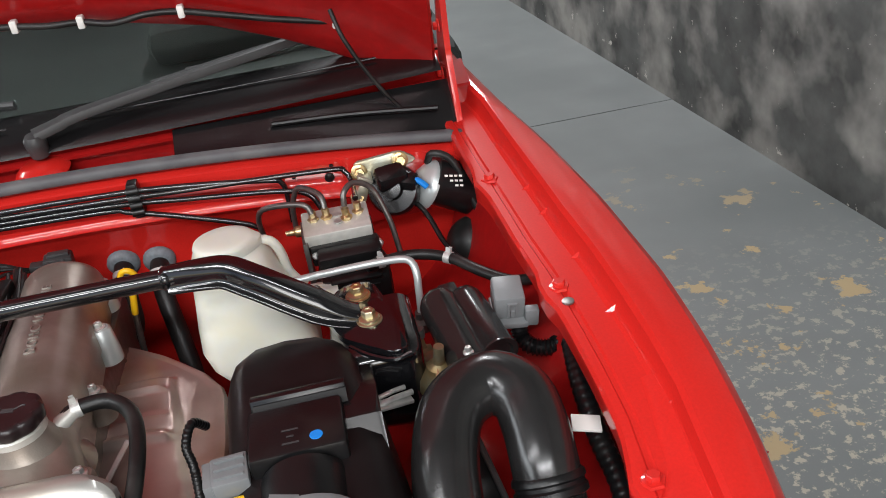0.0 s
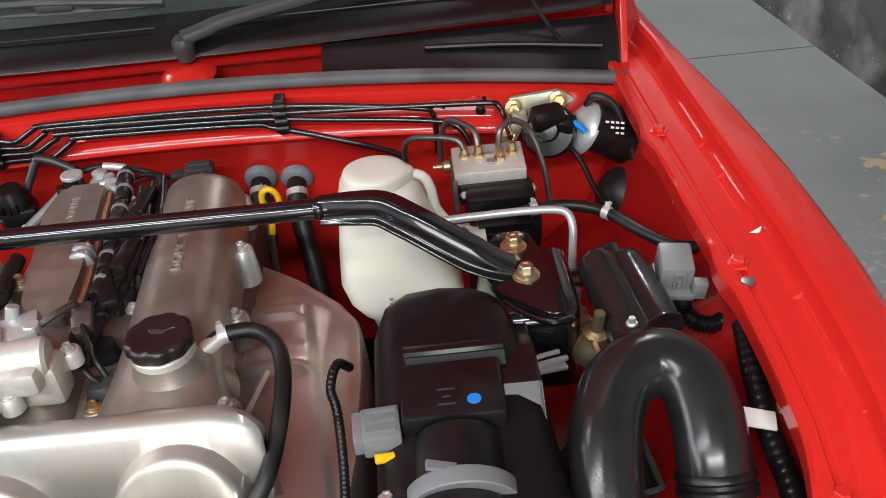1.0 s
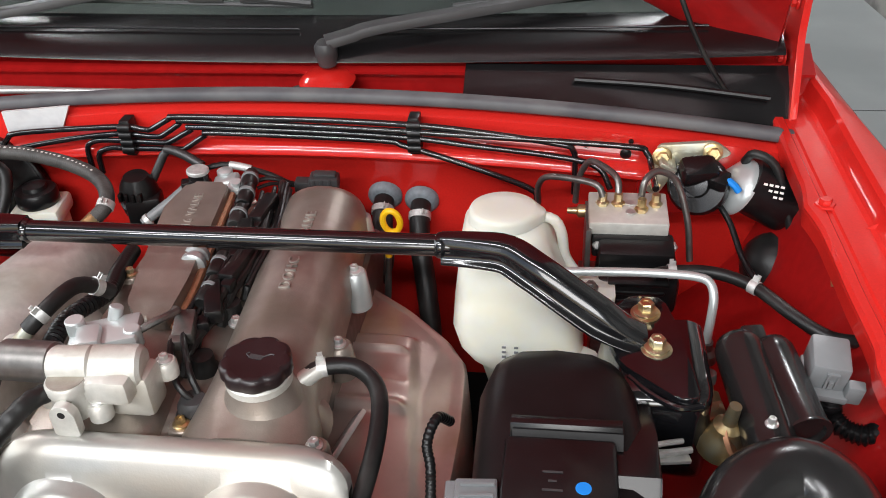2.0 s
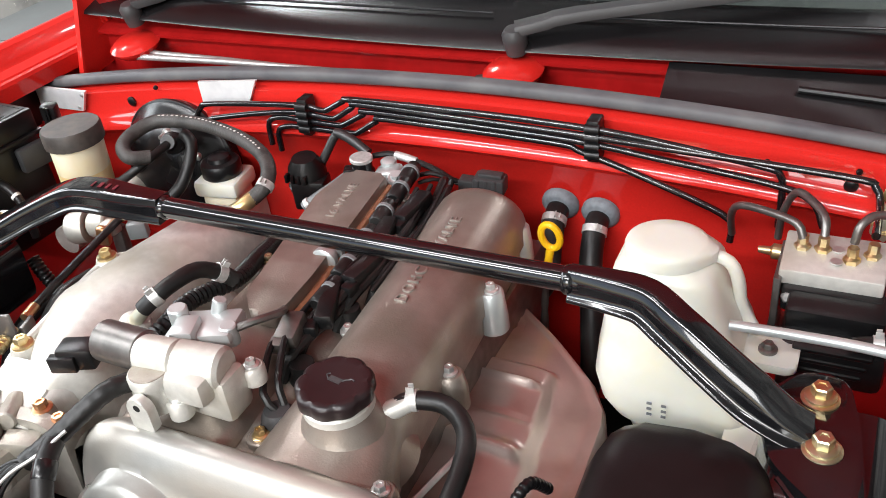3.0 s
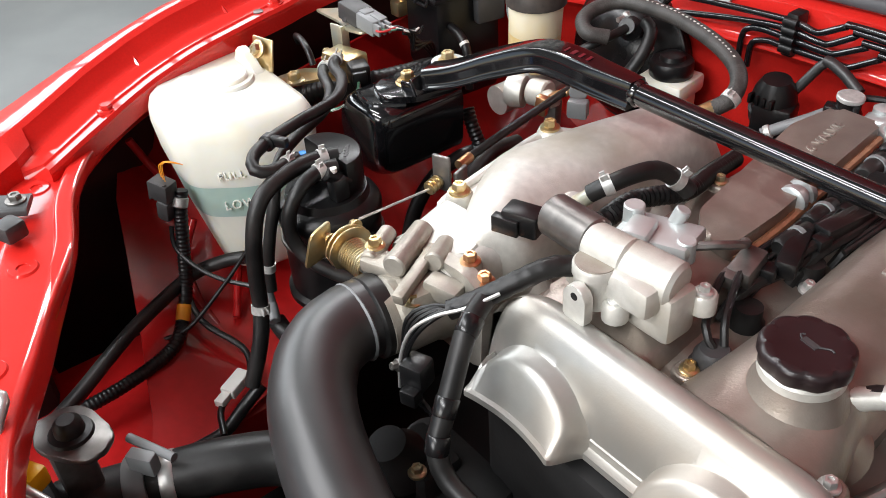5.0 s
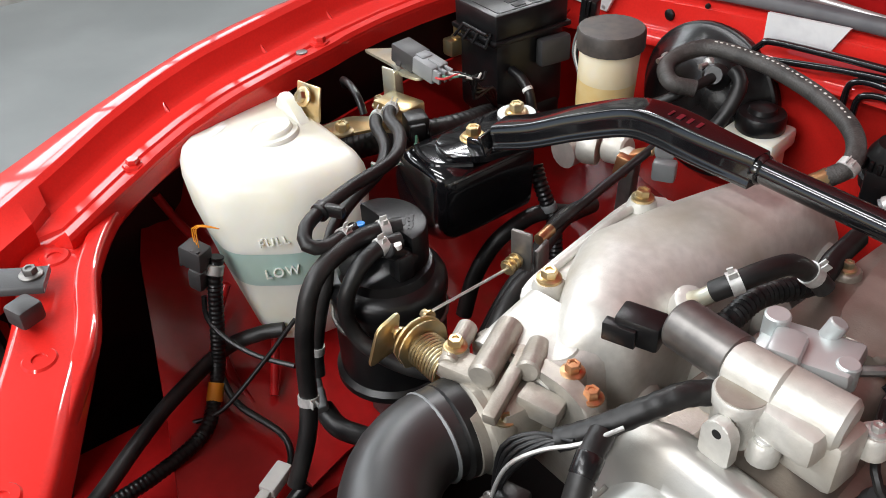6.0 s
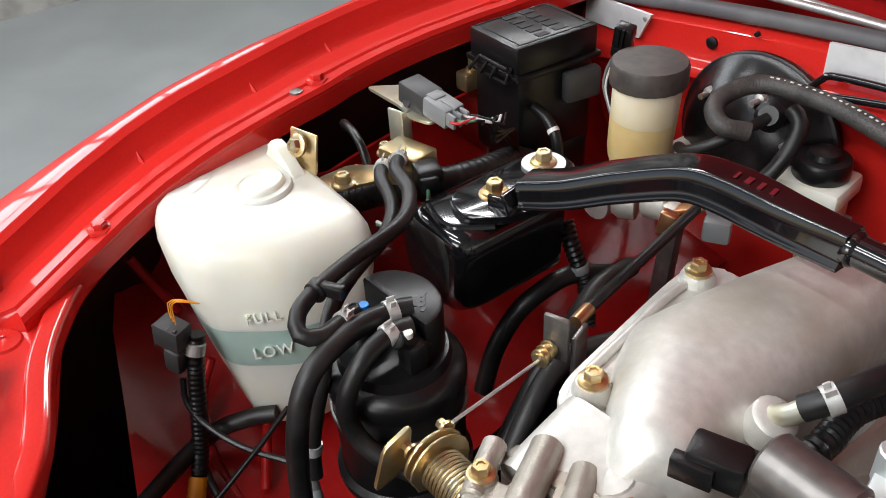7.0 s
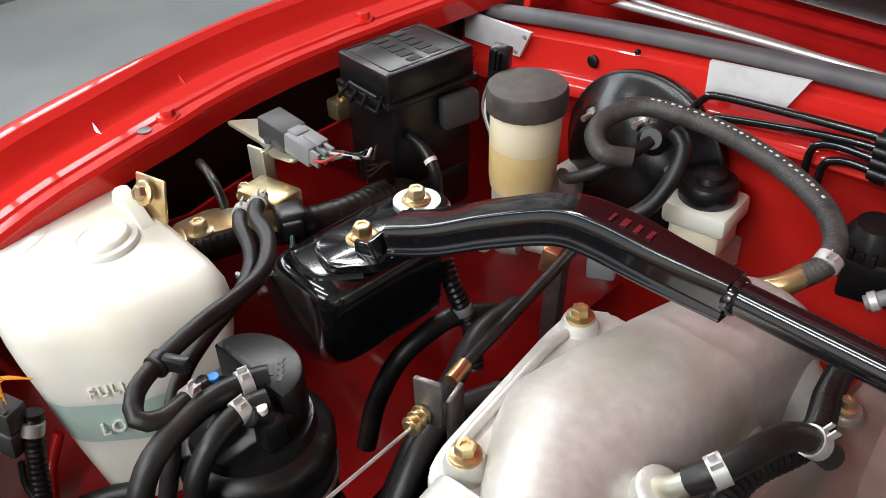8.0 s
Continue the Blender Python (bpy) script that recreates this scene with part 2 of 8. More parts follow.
def lathe(bm, base, axis, profile, n=20):
    """Turn (radius, height) pairs round an axis."""
    q = to_axis(axis)
    base = Vector(base)
    rings = []
    for r, h in profile:
        if r < 1e-6:
            rings.append([bm.verts.new(base + q @ Vector((0, 0, h)))])
        else:
            rings.append([bm.verts.new(base + q @ Vector((r * math.cos(2 * math.pi * i / n), r * math.sin(2 * math.pi * i / n), h))) for i in range(n)])
    for a, b in zip(rings, rings[1:]):
        for i in range(n):
            j = (i + 1) % n
            if len(a) == 1 and len(b) == 1:
                continue
            if len(a) == 1:
                bm.faces.new((a[0], b[i], b[j]))
            elif len(b) == 1:
                bm.faces.new((a[i], a[j], b[0]))
            else:
                bm.faces.new((a[i], a[j], b[j], b[i]))
    for ring, flip in ((rings[0], True), (rings[-1], False)):
        if len(ring) > 1:
            bm.faces.new(ring[::-1] if flip else ring)


def cyl(bm, a, b, r, n=16, r2=None, bev=0.0):
    a, b = Vector(a), Vector(b)
    h = (b - a).length
    r2 = r if r2 is None else r2
    if bev:
        prof = [(r - bev, 0), (r, bev), (r2, h - bev), (r2 - bev, h)]
    else:
        prof = [(r, 0), (r2, h)]
    lathe(bm, a, b - a, prof, n)


def spline(pts, step=0.006):
    """A smooth line through points."""
    p = [Vector(q) for q in pts]
    p = [2 * p[0] - p[1]] + p + [2 * p[-1] - p[-2]]
    out = []
    for i in range(1, len(p) - 2):
        a, b, c, d = p[i - 1], p[i], p[i + 1], p[i + 2]
        n = max(2, int((c - b).length / step))
        for k in range(n):
            t = k / n
            out.append(0.5 * ((2 * b) + (c - a) * t + (2 * a - 5 * b + 4 * c - d) * t * t + (3 * b - a - 3 * c + d) * t * t * t))
    out.append(p[-2])
    return out


def sweep(bm, line, section, up=(0, 0, 1), scale=None, cap=True, twistless=True):
    """Sweep a closed (u, v) section along a line of points; u lies across, v lies up."""
    rings = []
    last_u = None
    for i, q in enumerate(line):
        d = (line[min(i + 1, len(line) - 1)] - line[max(i - 1, 0)]).normalized()
        if last_u is None or not twistless:
            u = d.cross(Vector(up))
            u = u.normalized() if u.length > 1e-4 else Vector((1, 0, 0))
        else:
            u = (last_u - d * last_u.dot(d)).normalized()
        last_u = u
        v = u.cross(d).normalized()
        k = scale(i / (len(line) - 1)) if scale else 1.0
        ku, kv = k if isinstance(k, tuple) else (k, k)
        rings.append([bm.verts.new(q + u * a * ku + v * b * kv) for a, b in section])
    n = len(section)
    for a, b in zip(rings, rings[1:]):
        for i in range(n):
            j = (i + 1) % n
            bm.faces.new((a[i], a[j], b[j], b[i]))
    if cap:
        bm.faces.new(rings[0][::-1])
        bm.faces.new(rings[-1])


def ring(r, n=12):
    return [(r * math.cos(2 * math.pi * i / n), r * math.sin(2 * math.pi * i / n)) for i in range(n)]


def tube(bm, pts, r, n=12, step=0.006, ribs=0.0, pitch=0.005, smooth_line=True):
    line = spline(pts, pitch / 4 if ribs else step) if smooth_line else [Vector(p) for p in pts]
    if ribs:
        total = len(line) - 1
        sweep(bm, line, ring(r, n), scale=lambda t: 1 + ribs * math.sin(2 * math.pi * t * total / 4))
    else:
        sweep(bm, line, ring(r, n))


def prism(bm, outline, axis, lo, hi, bev=0.0, seg=2):
    """Extrude a closed outline along x, y or z between lo and hi."""
    k = "xyz".index(axis)

    def place(a, b, h):
        p = [a, b]
        p.insert(k, h)
        return Vector(p)
    lower = [bm.verts.new(place(a, b, lo)) for a, b in outline]
    upper = [bm.verts.new(place(a, b, hi)) for a, b in outline]
    n = len(outline)
    fs = [bm.faces.new(lower[::-1]), bm.faces.new(upper)]
    for i in range(n):
        j = (i + 1) % n
        fs.append(bm.faces.new((lower[i], lower[j], upper[j], upper[i])))
    if bev:
        es = list({e for f in fs[:2] for e in f.edges})
        bmesh.ops.bevel(bm, geom=es, offset=bev, segments=seg, affect="EDGES", profile=0.5)


def rounded(pts, r, n=4):
    """Round the corners of a closed outline."""
    out = []
    m = len(pts)
    for i in range(m):
        p, q, s = Vector(pts[i - 1]), Vector(pts[i]), Vector(pts[(i + 1) % m])
        a, b = (p - q), (s - q)
        k = min(r, a.length * 0.45, b.length * 0.45)
        a, b = q + a.normalized() * k, q + b.normalized() * k
        for t in range(n + 1):
            w = t / n
            out.append(tuple((1 - w) ** 2 * a + 2 * w * (1 - w) * q + w * w * b))
    return out


def loft(bm, rows, close=False, cap=False):
    """A skin over rows of points."""
    vs = [[bm.verts.new(p) for p in row] for row in rows]
    n = len(rows[0])
    for a, b in zip(vs, vs[1:]):
        for i in range(n if close else n - 1):
            j = (i + 1) % n
            bm.faces.new((a[i], a[j], b[j], b[i]))
    if cap and close:
        bm.faces.new(vs[0][::-1])
        bm.faces.new(vs[-1])
    return vs


def thicken(bm, t):
    bmesh.ops.recalc_face_normals(bm, faces=bm.faces)
    bmesh.ops.solidify(bm, geom=list(bm.faces), thickness=t)


def lerp(table, x):
    """Straight-line reading of a table of (x, value)."""
    for (a, fa), (b, fb) in zip(table, table[1:]):
        if x <= b:
            return fa + (fb - fa) * (x - a) / (b - a)
    return table[-1][1]


def B():
    return bmesh.new()


def hex_bolt(parent, at, axis=(0, 0, 1), r=0.0065, mat=None, washer=None, h=0.006, name="bolt"):
    """A flanged hexagon bolt."""
    bm = B()
    r *= 0.82
    a, d = Vector(at), Vector(axis).normalized()
    lathe(bm, a, d, [(r * 1.55, -0.001), (r * 1.55, 0.0012), (r * 1.25, 0.0022), (0, 0.0022)], 18)
    lathe(bm, a + d * 0.001, d, [(r, 0), (r, h - 0.001), (r * 0.85, h), (r * 0.5, h), (r * 0.45, h - 0.001), (0, h - 0.001)], 6)
    return part(name, bm, mat or ZINC, parent)


def clamp(parent, at, axis, r, mat=None):
    """A spring hose clamp with two ears."""
    bm = B()
    a, d = Vector(at), Vector(axis).normalized()
    lathe(bm, a - d * 0.004, d, [(r, 0), (r + 0.0012, 0), (r + 0.0012, 0.008), (r, 0.008)], 18)
    u = d.cross(Vector((0.3, 0.2, 1))).normalized()
    w = u.cross(d)
    if w.z < 0:
        w = -w
    q = Matrix((u, d, w)).transposed()
    box(bm, a + w * (r + 0.003) + u * 0.0025, (0.001, 0.006, 0.006), q)
    box(bm, a + w * (r + 0.003) - u * 0.0025, (0.001, 0.004, 0.006), q)
    return part("hose_clamp", bm, mat or CLAMP, parent)


def hose(name, pts, r, label, category="hose", mat=None, ribs=0.0, pitch=0.005, clamps=()):
    """A hose with its clamps at the given points (index of the point)."""
    h = thing(name, label, category)
    bm = B()
    tube(bm, pts, r, 18 if r > 0.012 else 14, ribs=ribs, pitch=pitch)
    part("hose_body", bm, mat or RUBBER, h)
    for i in clamps:
        j = i if i >= 0 else len(pts) + i
        d = Vector(pts[min(j + 1, len(pts) - 1)]) - Vector(pts[max(j - 1, 0)])
        clamp(h, pts[j], d, r)
    return h


def lettering(text, size, m, mat, parent, depth=0.0008, name="lettering"):
    """Raised letters laid on a surface at a pose."""
    cu = bpy.data.curves.new(name, "FONT")
    cu.space_character = 1.22
    cu.body, cu.size, cu.extrude, cu.align_x, cu.align_y = text, size, depth, "CENTER", "CENTER"
    tmp = bpy.data.objects.new(name, cu)
    scene.collection.objects.link(tmp)
    me = bpy.data.meshes.new_from_object(tmp.evaluated_get(bpy.context.evaluated_depsgraph_get()))
    bpy.data.objects.remove(tmp)
    me.transform(m)
    me.materials.clear()
    me.materials.append(mat)
    ob = new(name, me)
    ob.parent = parent
    return ob


# ---- the garage ----
def garage():
    bm = B()
    # floor: two slabs with an open joint between them, across the car's length
    for lo, hi in ((-9.0, 2.157), (2.163, 9.0)):
        box(bm, (-1.0, (lo + hi) / 2, -0.05), (14.0, hi - lo, 0.1))
    tagged(part("floor", bm, FLOOR), "grey painted concrete floor flaked to tan screed", "floor", kind="structure")
    bm = B()
    box(bm, (-1.0, 2.16, -0.06), (14.0, 0.02, 0.1))
    tagged(part("floor_joint", bm, UNDER), "dark open joint between floor slabs", "floor joint", kind="structure")

    def wall(name, a, b, mat, label, z0=0.0, z1=3.0):
        a, b = Vector((*a, 0)), Vector((*b, 0))
        d = b - a
        bm = B()
        box(bm, (a + b) / 2 + Vector((0, 0, (z0 + z1) / 2)), (d.length, 0.15, z1 - z0), Matrix.Rotation(math.atan2(d.y, d.x), 3, "Z"))
        tagged(part(name, bm, mat), label, "wall", kind="structure")
    wall("wall_east", (2.41, -4.2), (1.06, 9.0), WALL, "dark rubbed plaster wall with pale scuffs")
    wall("wall_north", (-6.5, 6.0), (2.5, 6.0), PLAIN, "plain pale rear wall")
    wall("wall_west", (-3.55, -4.2), (-3.55, 6.2), WALL, "dark rubbed garage wall below the windows", 0.0, 1.68)
    wall("wall_west_head", (-3.55, -4.2), (-3.55, 6.2), WALL, "dark wall over the windows", 2.62, 3.0)
    wall("wall_west_pier", (-3.55, -4.2), (-3.55, -2.32), WALL, "dark wall beside the windows", 1.68, 2.62)
    wall("wall_west_end", (-3.55, 1.12), (-3.55, 6.2), WALL, "dark wall beside the windows", 1.68, 2.62)
    win = thing("window_1", "long daylit window with slim dark bars", "window", kind="structure")
    for k in range(9):
        bm = B()
        box(bm, (-3.50, -2.3 + 0.425 * k, 2.15), (0.05, 0.05, 0.94), bev=0.005)
        part("window_bar", bm, DARK_GREY, win)
    for z in (1.70, 2.15, 2.60):
        bm = B()
        box(bm, (-3.50, -0.6, z), (0.04, 3.44, 0.04), bev=0.005)
        part("window_rail", bm, DARK_GREY, win)
    wall("wall_south_lintel", (-6.5, -4.2), (4.0, -4.2), PLAIN, "plain wall over the garage door", 2.95, 3.0)
    wall("wall_south_pier", (1.6, -4.2), (4.0, -4.2), PLAIN, "plain wall beside the garage door")
    wall("wall_south", (-6.5, -4.2), (-3.4, -4.2), PLAIN, "plain wall beside the open garage door")
    bm = B()
    box(bm, (-1.0, 1.0, 3.05), (12.0, 11.0, 0.1))
    tagged(part("ceiling", bm, CEILING), "plain pale ceiling", "ceiling", kind="structure")
    # strip light housings
    for x, y, _ in LIGHTS:
        t = thing("ceiling_light", "long white strip light on the ceiling", "ceiling light", group="strip lights")
        bm = B()
        box(bm, (x, y, 2.93), (0.22 if y > 0 else 2.9, 2.9 if y > 0 else 0.22, 0.13), bev=0.01)
        part("housing", bm, WHITE, t)


PLASTIC_SHINY = material("shiny_black_plastic", (0.008, 0.0075, 0.008), 0.26, vary=0.2, bump=0.05, bump_scale=80)
SATIN = material("satin_black_plastic", (0.016, 0.0155, 0.0155), 0.23, vary=0.25, bump=0.05, bump_scale=300, spec=0.65, rough_vary=0.2)
SATIN_PIPE = material("satin_black_pipe", (0.024, 0.024, 0.0245), 0.40, vary=0.2, bump=0.05, bump_scale=200, spec=0.75, rough_vary=0.15)
PLAIN = material("plain_plaster", (0.32, 0.335, 0.32), 0.85, vary=0.08, scale=3, second=(0.36, 0.37, 0.36), mix_scale=1.0)
garage()


# ---- the car's body round the engine bay ----
car = thing("car", "bright red car with its hood open", "car")

# the flange's height, the fender's crest and the flange's inner edge along the car, for each side
FLANGE_Z = {1: [(-0.45, 0.705), (-0.33, 0.735), (-0.25, 0.757), (-0.15, 0.778), (-0.05, 0.789), (0.1, 0.800), (0.3, 0.808), (0.5, 0.815), (0.95, 0.83)],
            -1: [(-0.45, 0.733), (-0.33, 0.760), (-0.25, 0.780), (-0.15, 0.801), (-0.05, 0.812), (0.1, 0.822), (0.3, 0.826), (0.5, 0.83), (0.95, 0.84)]}
CREST_X = {1: [(-0.60, 0.625), (-0.45, 0.660), (-0.306, 0.686), (-0.25, 0.693), (-0.187, 0.697), (-0.067, 0.699), (0.074, 0.692), (0.225, 0.678), (0.396, 0.655), (0.57, 0.637), (0.95, 0.62)],
           -1: [(-0.60, 0.60), (-0.45, 0.652), (-0.309, 0.682), (-0.218, 0.697), (-0.094, 0.713), (0.046, 0.722), (0.20, 0.722), (0.5, 0.70), (0.95, 0.66)]}
INNER_X = {1: [(-0.45, 0.575), (-0.33, 0.583), (-0.247, 0.588), (-0.199, 0.592), (-0.097, 0.590), (-0.009, 0.587), (0.068, 0.581), (0.274, 0.574), (0.95, 0.56)],
           -1: [(-0.45, 0.500), (-0.33, 0.545), (-0.261, 0.572), (-0.199, 0.591), (-0.123, 0.603), (-0.057, 0.611), (0.005, 0.622), (0.12, 0.634), (0.3, 0.642), (0.95, 0.64)]}


def fender(side):
    """A front fender with its inner gutter flange; side is -1 or 1."""
    flange, crest, inner = FLANGE_Z[side], CREST_X[side], INNER_X[side]
    bm = B()
    rows = []
    y = -0.58
    while y < 0.95:
        zf, xc, xi = lerp(flange, y), lerp(crest, y), lerp(inner, y)
        xi = min(xi, xc - (0.085 if side > 0 else 0.095))
        notch = (0.006 if side > 0 else 0.0025) * max(0.0, math.cos(2 * math.pi * (y + 0.03) / 0.23)) ** 6
        w, u = (0.042, 0.056) if side > 0 else (0.046, 0.070)  # the gutter's floor and the foot of the crest
        prof = [(xi - notch, zf - 0.022), (xi - notch - 0.001, zf - 0.004), (xi - notch + 0.002, zf), (xi + 0.010, zf), (xi + 0.012, zf - 0.002), (xi + 0.016, zf - 0.002),
                (xi + 0.018, zf), (xi + w, zf), (xi + w + 0.004, zf + 0.002), (xi + 0.8 * w + 0.2 * u + 0.004, zf + 0.006), (xi + 0.3 * w + 0.7 * u, zf + 0.021), (xi + u, zf + 0.0255),
                (max(xc - 0.030, xi + u + 0.004), zf + 0.026), (xc - 0.014, zf + 0.022), (xc - 0.006, zf + 0.015), (xc, zf + 0.002), (xc + 0.003, zf - 0.015), (xc + 0.003, zf - 0.05), (xc - 0.002, zf - 0.12),
                (xc - 0.006, zf - 0.22), (xc - 0.02, zf - 0.42)]
        if y < -0.35:  # ahead of the gutter only the outer skin runs on
            prof[:10] = [(xi + 0.0310 + 0.0002 * k, zf - 0.030 + 0.005 * k) for k in range(10)]
        back = [(a - (0.003 if k > 14 else 0.0), b - 0.003) for k, (a, b) in enumerate(prof)][::-1]
        rows.append([Vector((side * a, y, b)) for a, b in prof + back])
        y += 0.02
    loft(bm, rows, close=True, cap=True)
    f = part("fender", bm, RED, car, "red fender with a bolted inner gutter", smooth=24)
    # flange bolts, dimples and bracket tabs
    for y in (-0.03, 0.20, -0.26):
        zf = lerp(flange, y)
        bm = B()
        lathe(bm, (side * (lerp(inner, y) + 0.012), y, zf), (0, 0, 1), [(0.011, -0.001), (0.010, 0.0015), (0.0065, 0.002), (0.0065, 0.006), (0.0055, 0.007), (0, 0.007)], 6)
        part("fender_bolt", bm, RED, f)
    for y in (-0.080, 0.010, -0.20, 0.10, 0.16):
        zf = lerp(flange, y)
        x = lerp(inner, y) + (0.047 if side > 0 else 0.052)
        bm = B()
        a = [bm.verts.new((side * (x + dx), y + dy, zf + dz)) for dx, dy, dz in ((-0.009, 0.0, 0.0), (0.006, -0.007, 0.002), (0.006, 0.007, 0.002), (0.007, 0.0, 0.009))]
        for t in ((0, 1, 3), (0, 3, 2), (1, 2, 3), (0, 2, 1)):
            bm.faces.new([a[k] for k in t])
        part("gusset", bm, RED, f)
    y = -0.055
    bm = B()
    lathe(bm, (side * (lerp(inner, y) + 0.012), y, lerp(flange, y)), (0, 0, 1), [(0.006, -0.0005), (0.006, 0.0012), (0.004, 0.0016), (0, 0.0016)], 14)
    part("plug", bm, DARK_STEEL, f)
    return f


def apron(side):
    """Inner wheel house, chassis rail and the dark hollow ahead of it."""
    bm = B()
    rows = []
    front = (-0.225, -0.232, -0.245, -0.270, -0.295, -0.322, -0.358, -0.400)
    for i in range(29):
        row = []
        for j, y0 in enumerate(front):
            y = y0 + (0.40 - y0) * i / 28
            zf, xi = lerp(FLANGE_Z[side], y) - 0.012, lerp(INNER_X[side], y)
            hump = 0.05 * math.exp(-((y - 0.02) / 0.13) ** 2)
            turn = min(0.10, 0.085 * max(0.0, (-0.13 - y) / 0.08) ** 1.6)
            g = min(1.0, max(0.0, (y + 0.12) / 0.06)) if side < 0 else 0.0
            prof = [(xi + 0.026 + turn - 0.038 * g, zf - 0.034 - 0.030 * g), (xi + 0.016 + turn - 0.026 * g, zf - 0.05 - 0.024 * g), (xi - 0.006 - hump * 0.2 + turn, zf - 0.10), (xi - 0.022 - hump * 0.7 + turn * 0.8, 0.65), (xi - 0.05 - hump + turn * 0.5, 0.61), (xi - 0.085 - hump + turn * 0.2, 0.575), (xi - 0.15 - hump * 0.6, 0.545), (xi - 0.22, 0.53)]
            row.append(Vector((side * prof[j][0], y, prof[j][1])))
        rows.append(row)
    loft(bm, rows)
    thicken(bm, 0.003)
    part("wheel_house", bm, RED_SHADE, car, smooth=60)
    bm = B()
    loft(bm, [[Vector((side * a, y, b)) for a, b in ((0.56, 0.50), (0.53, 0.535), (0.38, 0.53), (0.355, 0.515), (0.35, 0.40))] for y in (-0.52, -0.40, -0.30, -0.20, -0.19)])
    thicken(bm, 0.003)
    part("chassis_rail", bm, RED_SHADE, car, smooth=50)
    # dark sheet added behind the openings, painted as the hollow's shade
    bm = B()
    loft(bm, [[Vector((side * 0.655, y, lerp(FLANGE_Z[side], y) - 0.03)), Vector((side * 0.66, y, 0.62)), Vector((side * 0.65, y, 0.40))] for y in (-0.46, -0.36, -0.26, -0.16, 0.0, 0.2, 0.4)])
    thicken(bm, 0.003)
    part("fender_liner", bm, HOLLOW_SHADE, car)
    # near-black block added to darken the gap outside the front panel
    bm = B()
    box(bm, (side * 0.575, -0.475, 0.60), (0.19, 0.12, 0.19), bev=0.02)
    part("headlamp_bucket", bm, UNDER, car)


def seal_z(x):
    return 0.847 - 0.13 * x * x


def firewall():
    bm = B()
    rows = []
    for i in range(45):
        x = -0.66 + i * 1.32 / 44
        zt = seal_z(x) - 0.012
        prof = [(0.372, zt), (0.347, zt), (0.338, zt - 0.005), (0.335, zt - 0.034), (0.328, zt - 0.040), (0.320, zt - 0.046), (0.319, zt - 0.052), (0.326, zt - 0.058), (0.336, zt - 0.066), (0.340, 0.70), (0.346, 0.60), (0.36, 0.42)]
        rows.append([Vector((x, a, b)) for a, b in prof])
    loft(bm, rows)
    thicken(bm, 0.002)
    fw = part("firewall", bm, RED, car, smooth=50)
    for x, z in ((-0.47, 0.788), (0.36, 0.795), (0.33, 0.80), (0.405, 0.785), (0.41, 0.80), (0.05, 0.818), (-0.05, 0.823), (-0.42, 0.812)):
        bm = B()
        big = x in (-0.47, 0.405)
        lathe(bm, (x, 0.3352, z), (0, -1, 0), [(0.0065 if big else 0.003, -0.001), (0.0065 if big else 0.003, 0.0015), (0.004 if big else 0.002, 0.003), (0, 0.003)], 12)
        part("grommet", bm, PLASTIC, fw)
    bm = B()
    line = [Vector((-0.64 + i * 1.25 / 60, 0.352, seal_z(-0.64 + i * 1.25 / 60))) for i in range(61)]
    sweep(bm, line, rounded([(-0.010, -0.008), (0.010, -0.008), (0.009, 0.006), (-0.009, 0.006)], 0.006, 3), twistless=False)
    part("hood_seal", bm, RUBBER_GREY, car, "grey rubber hood seal")


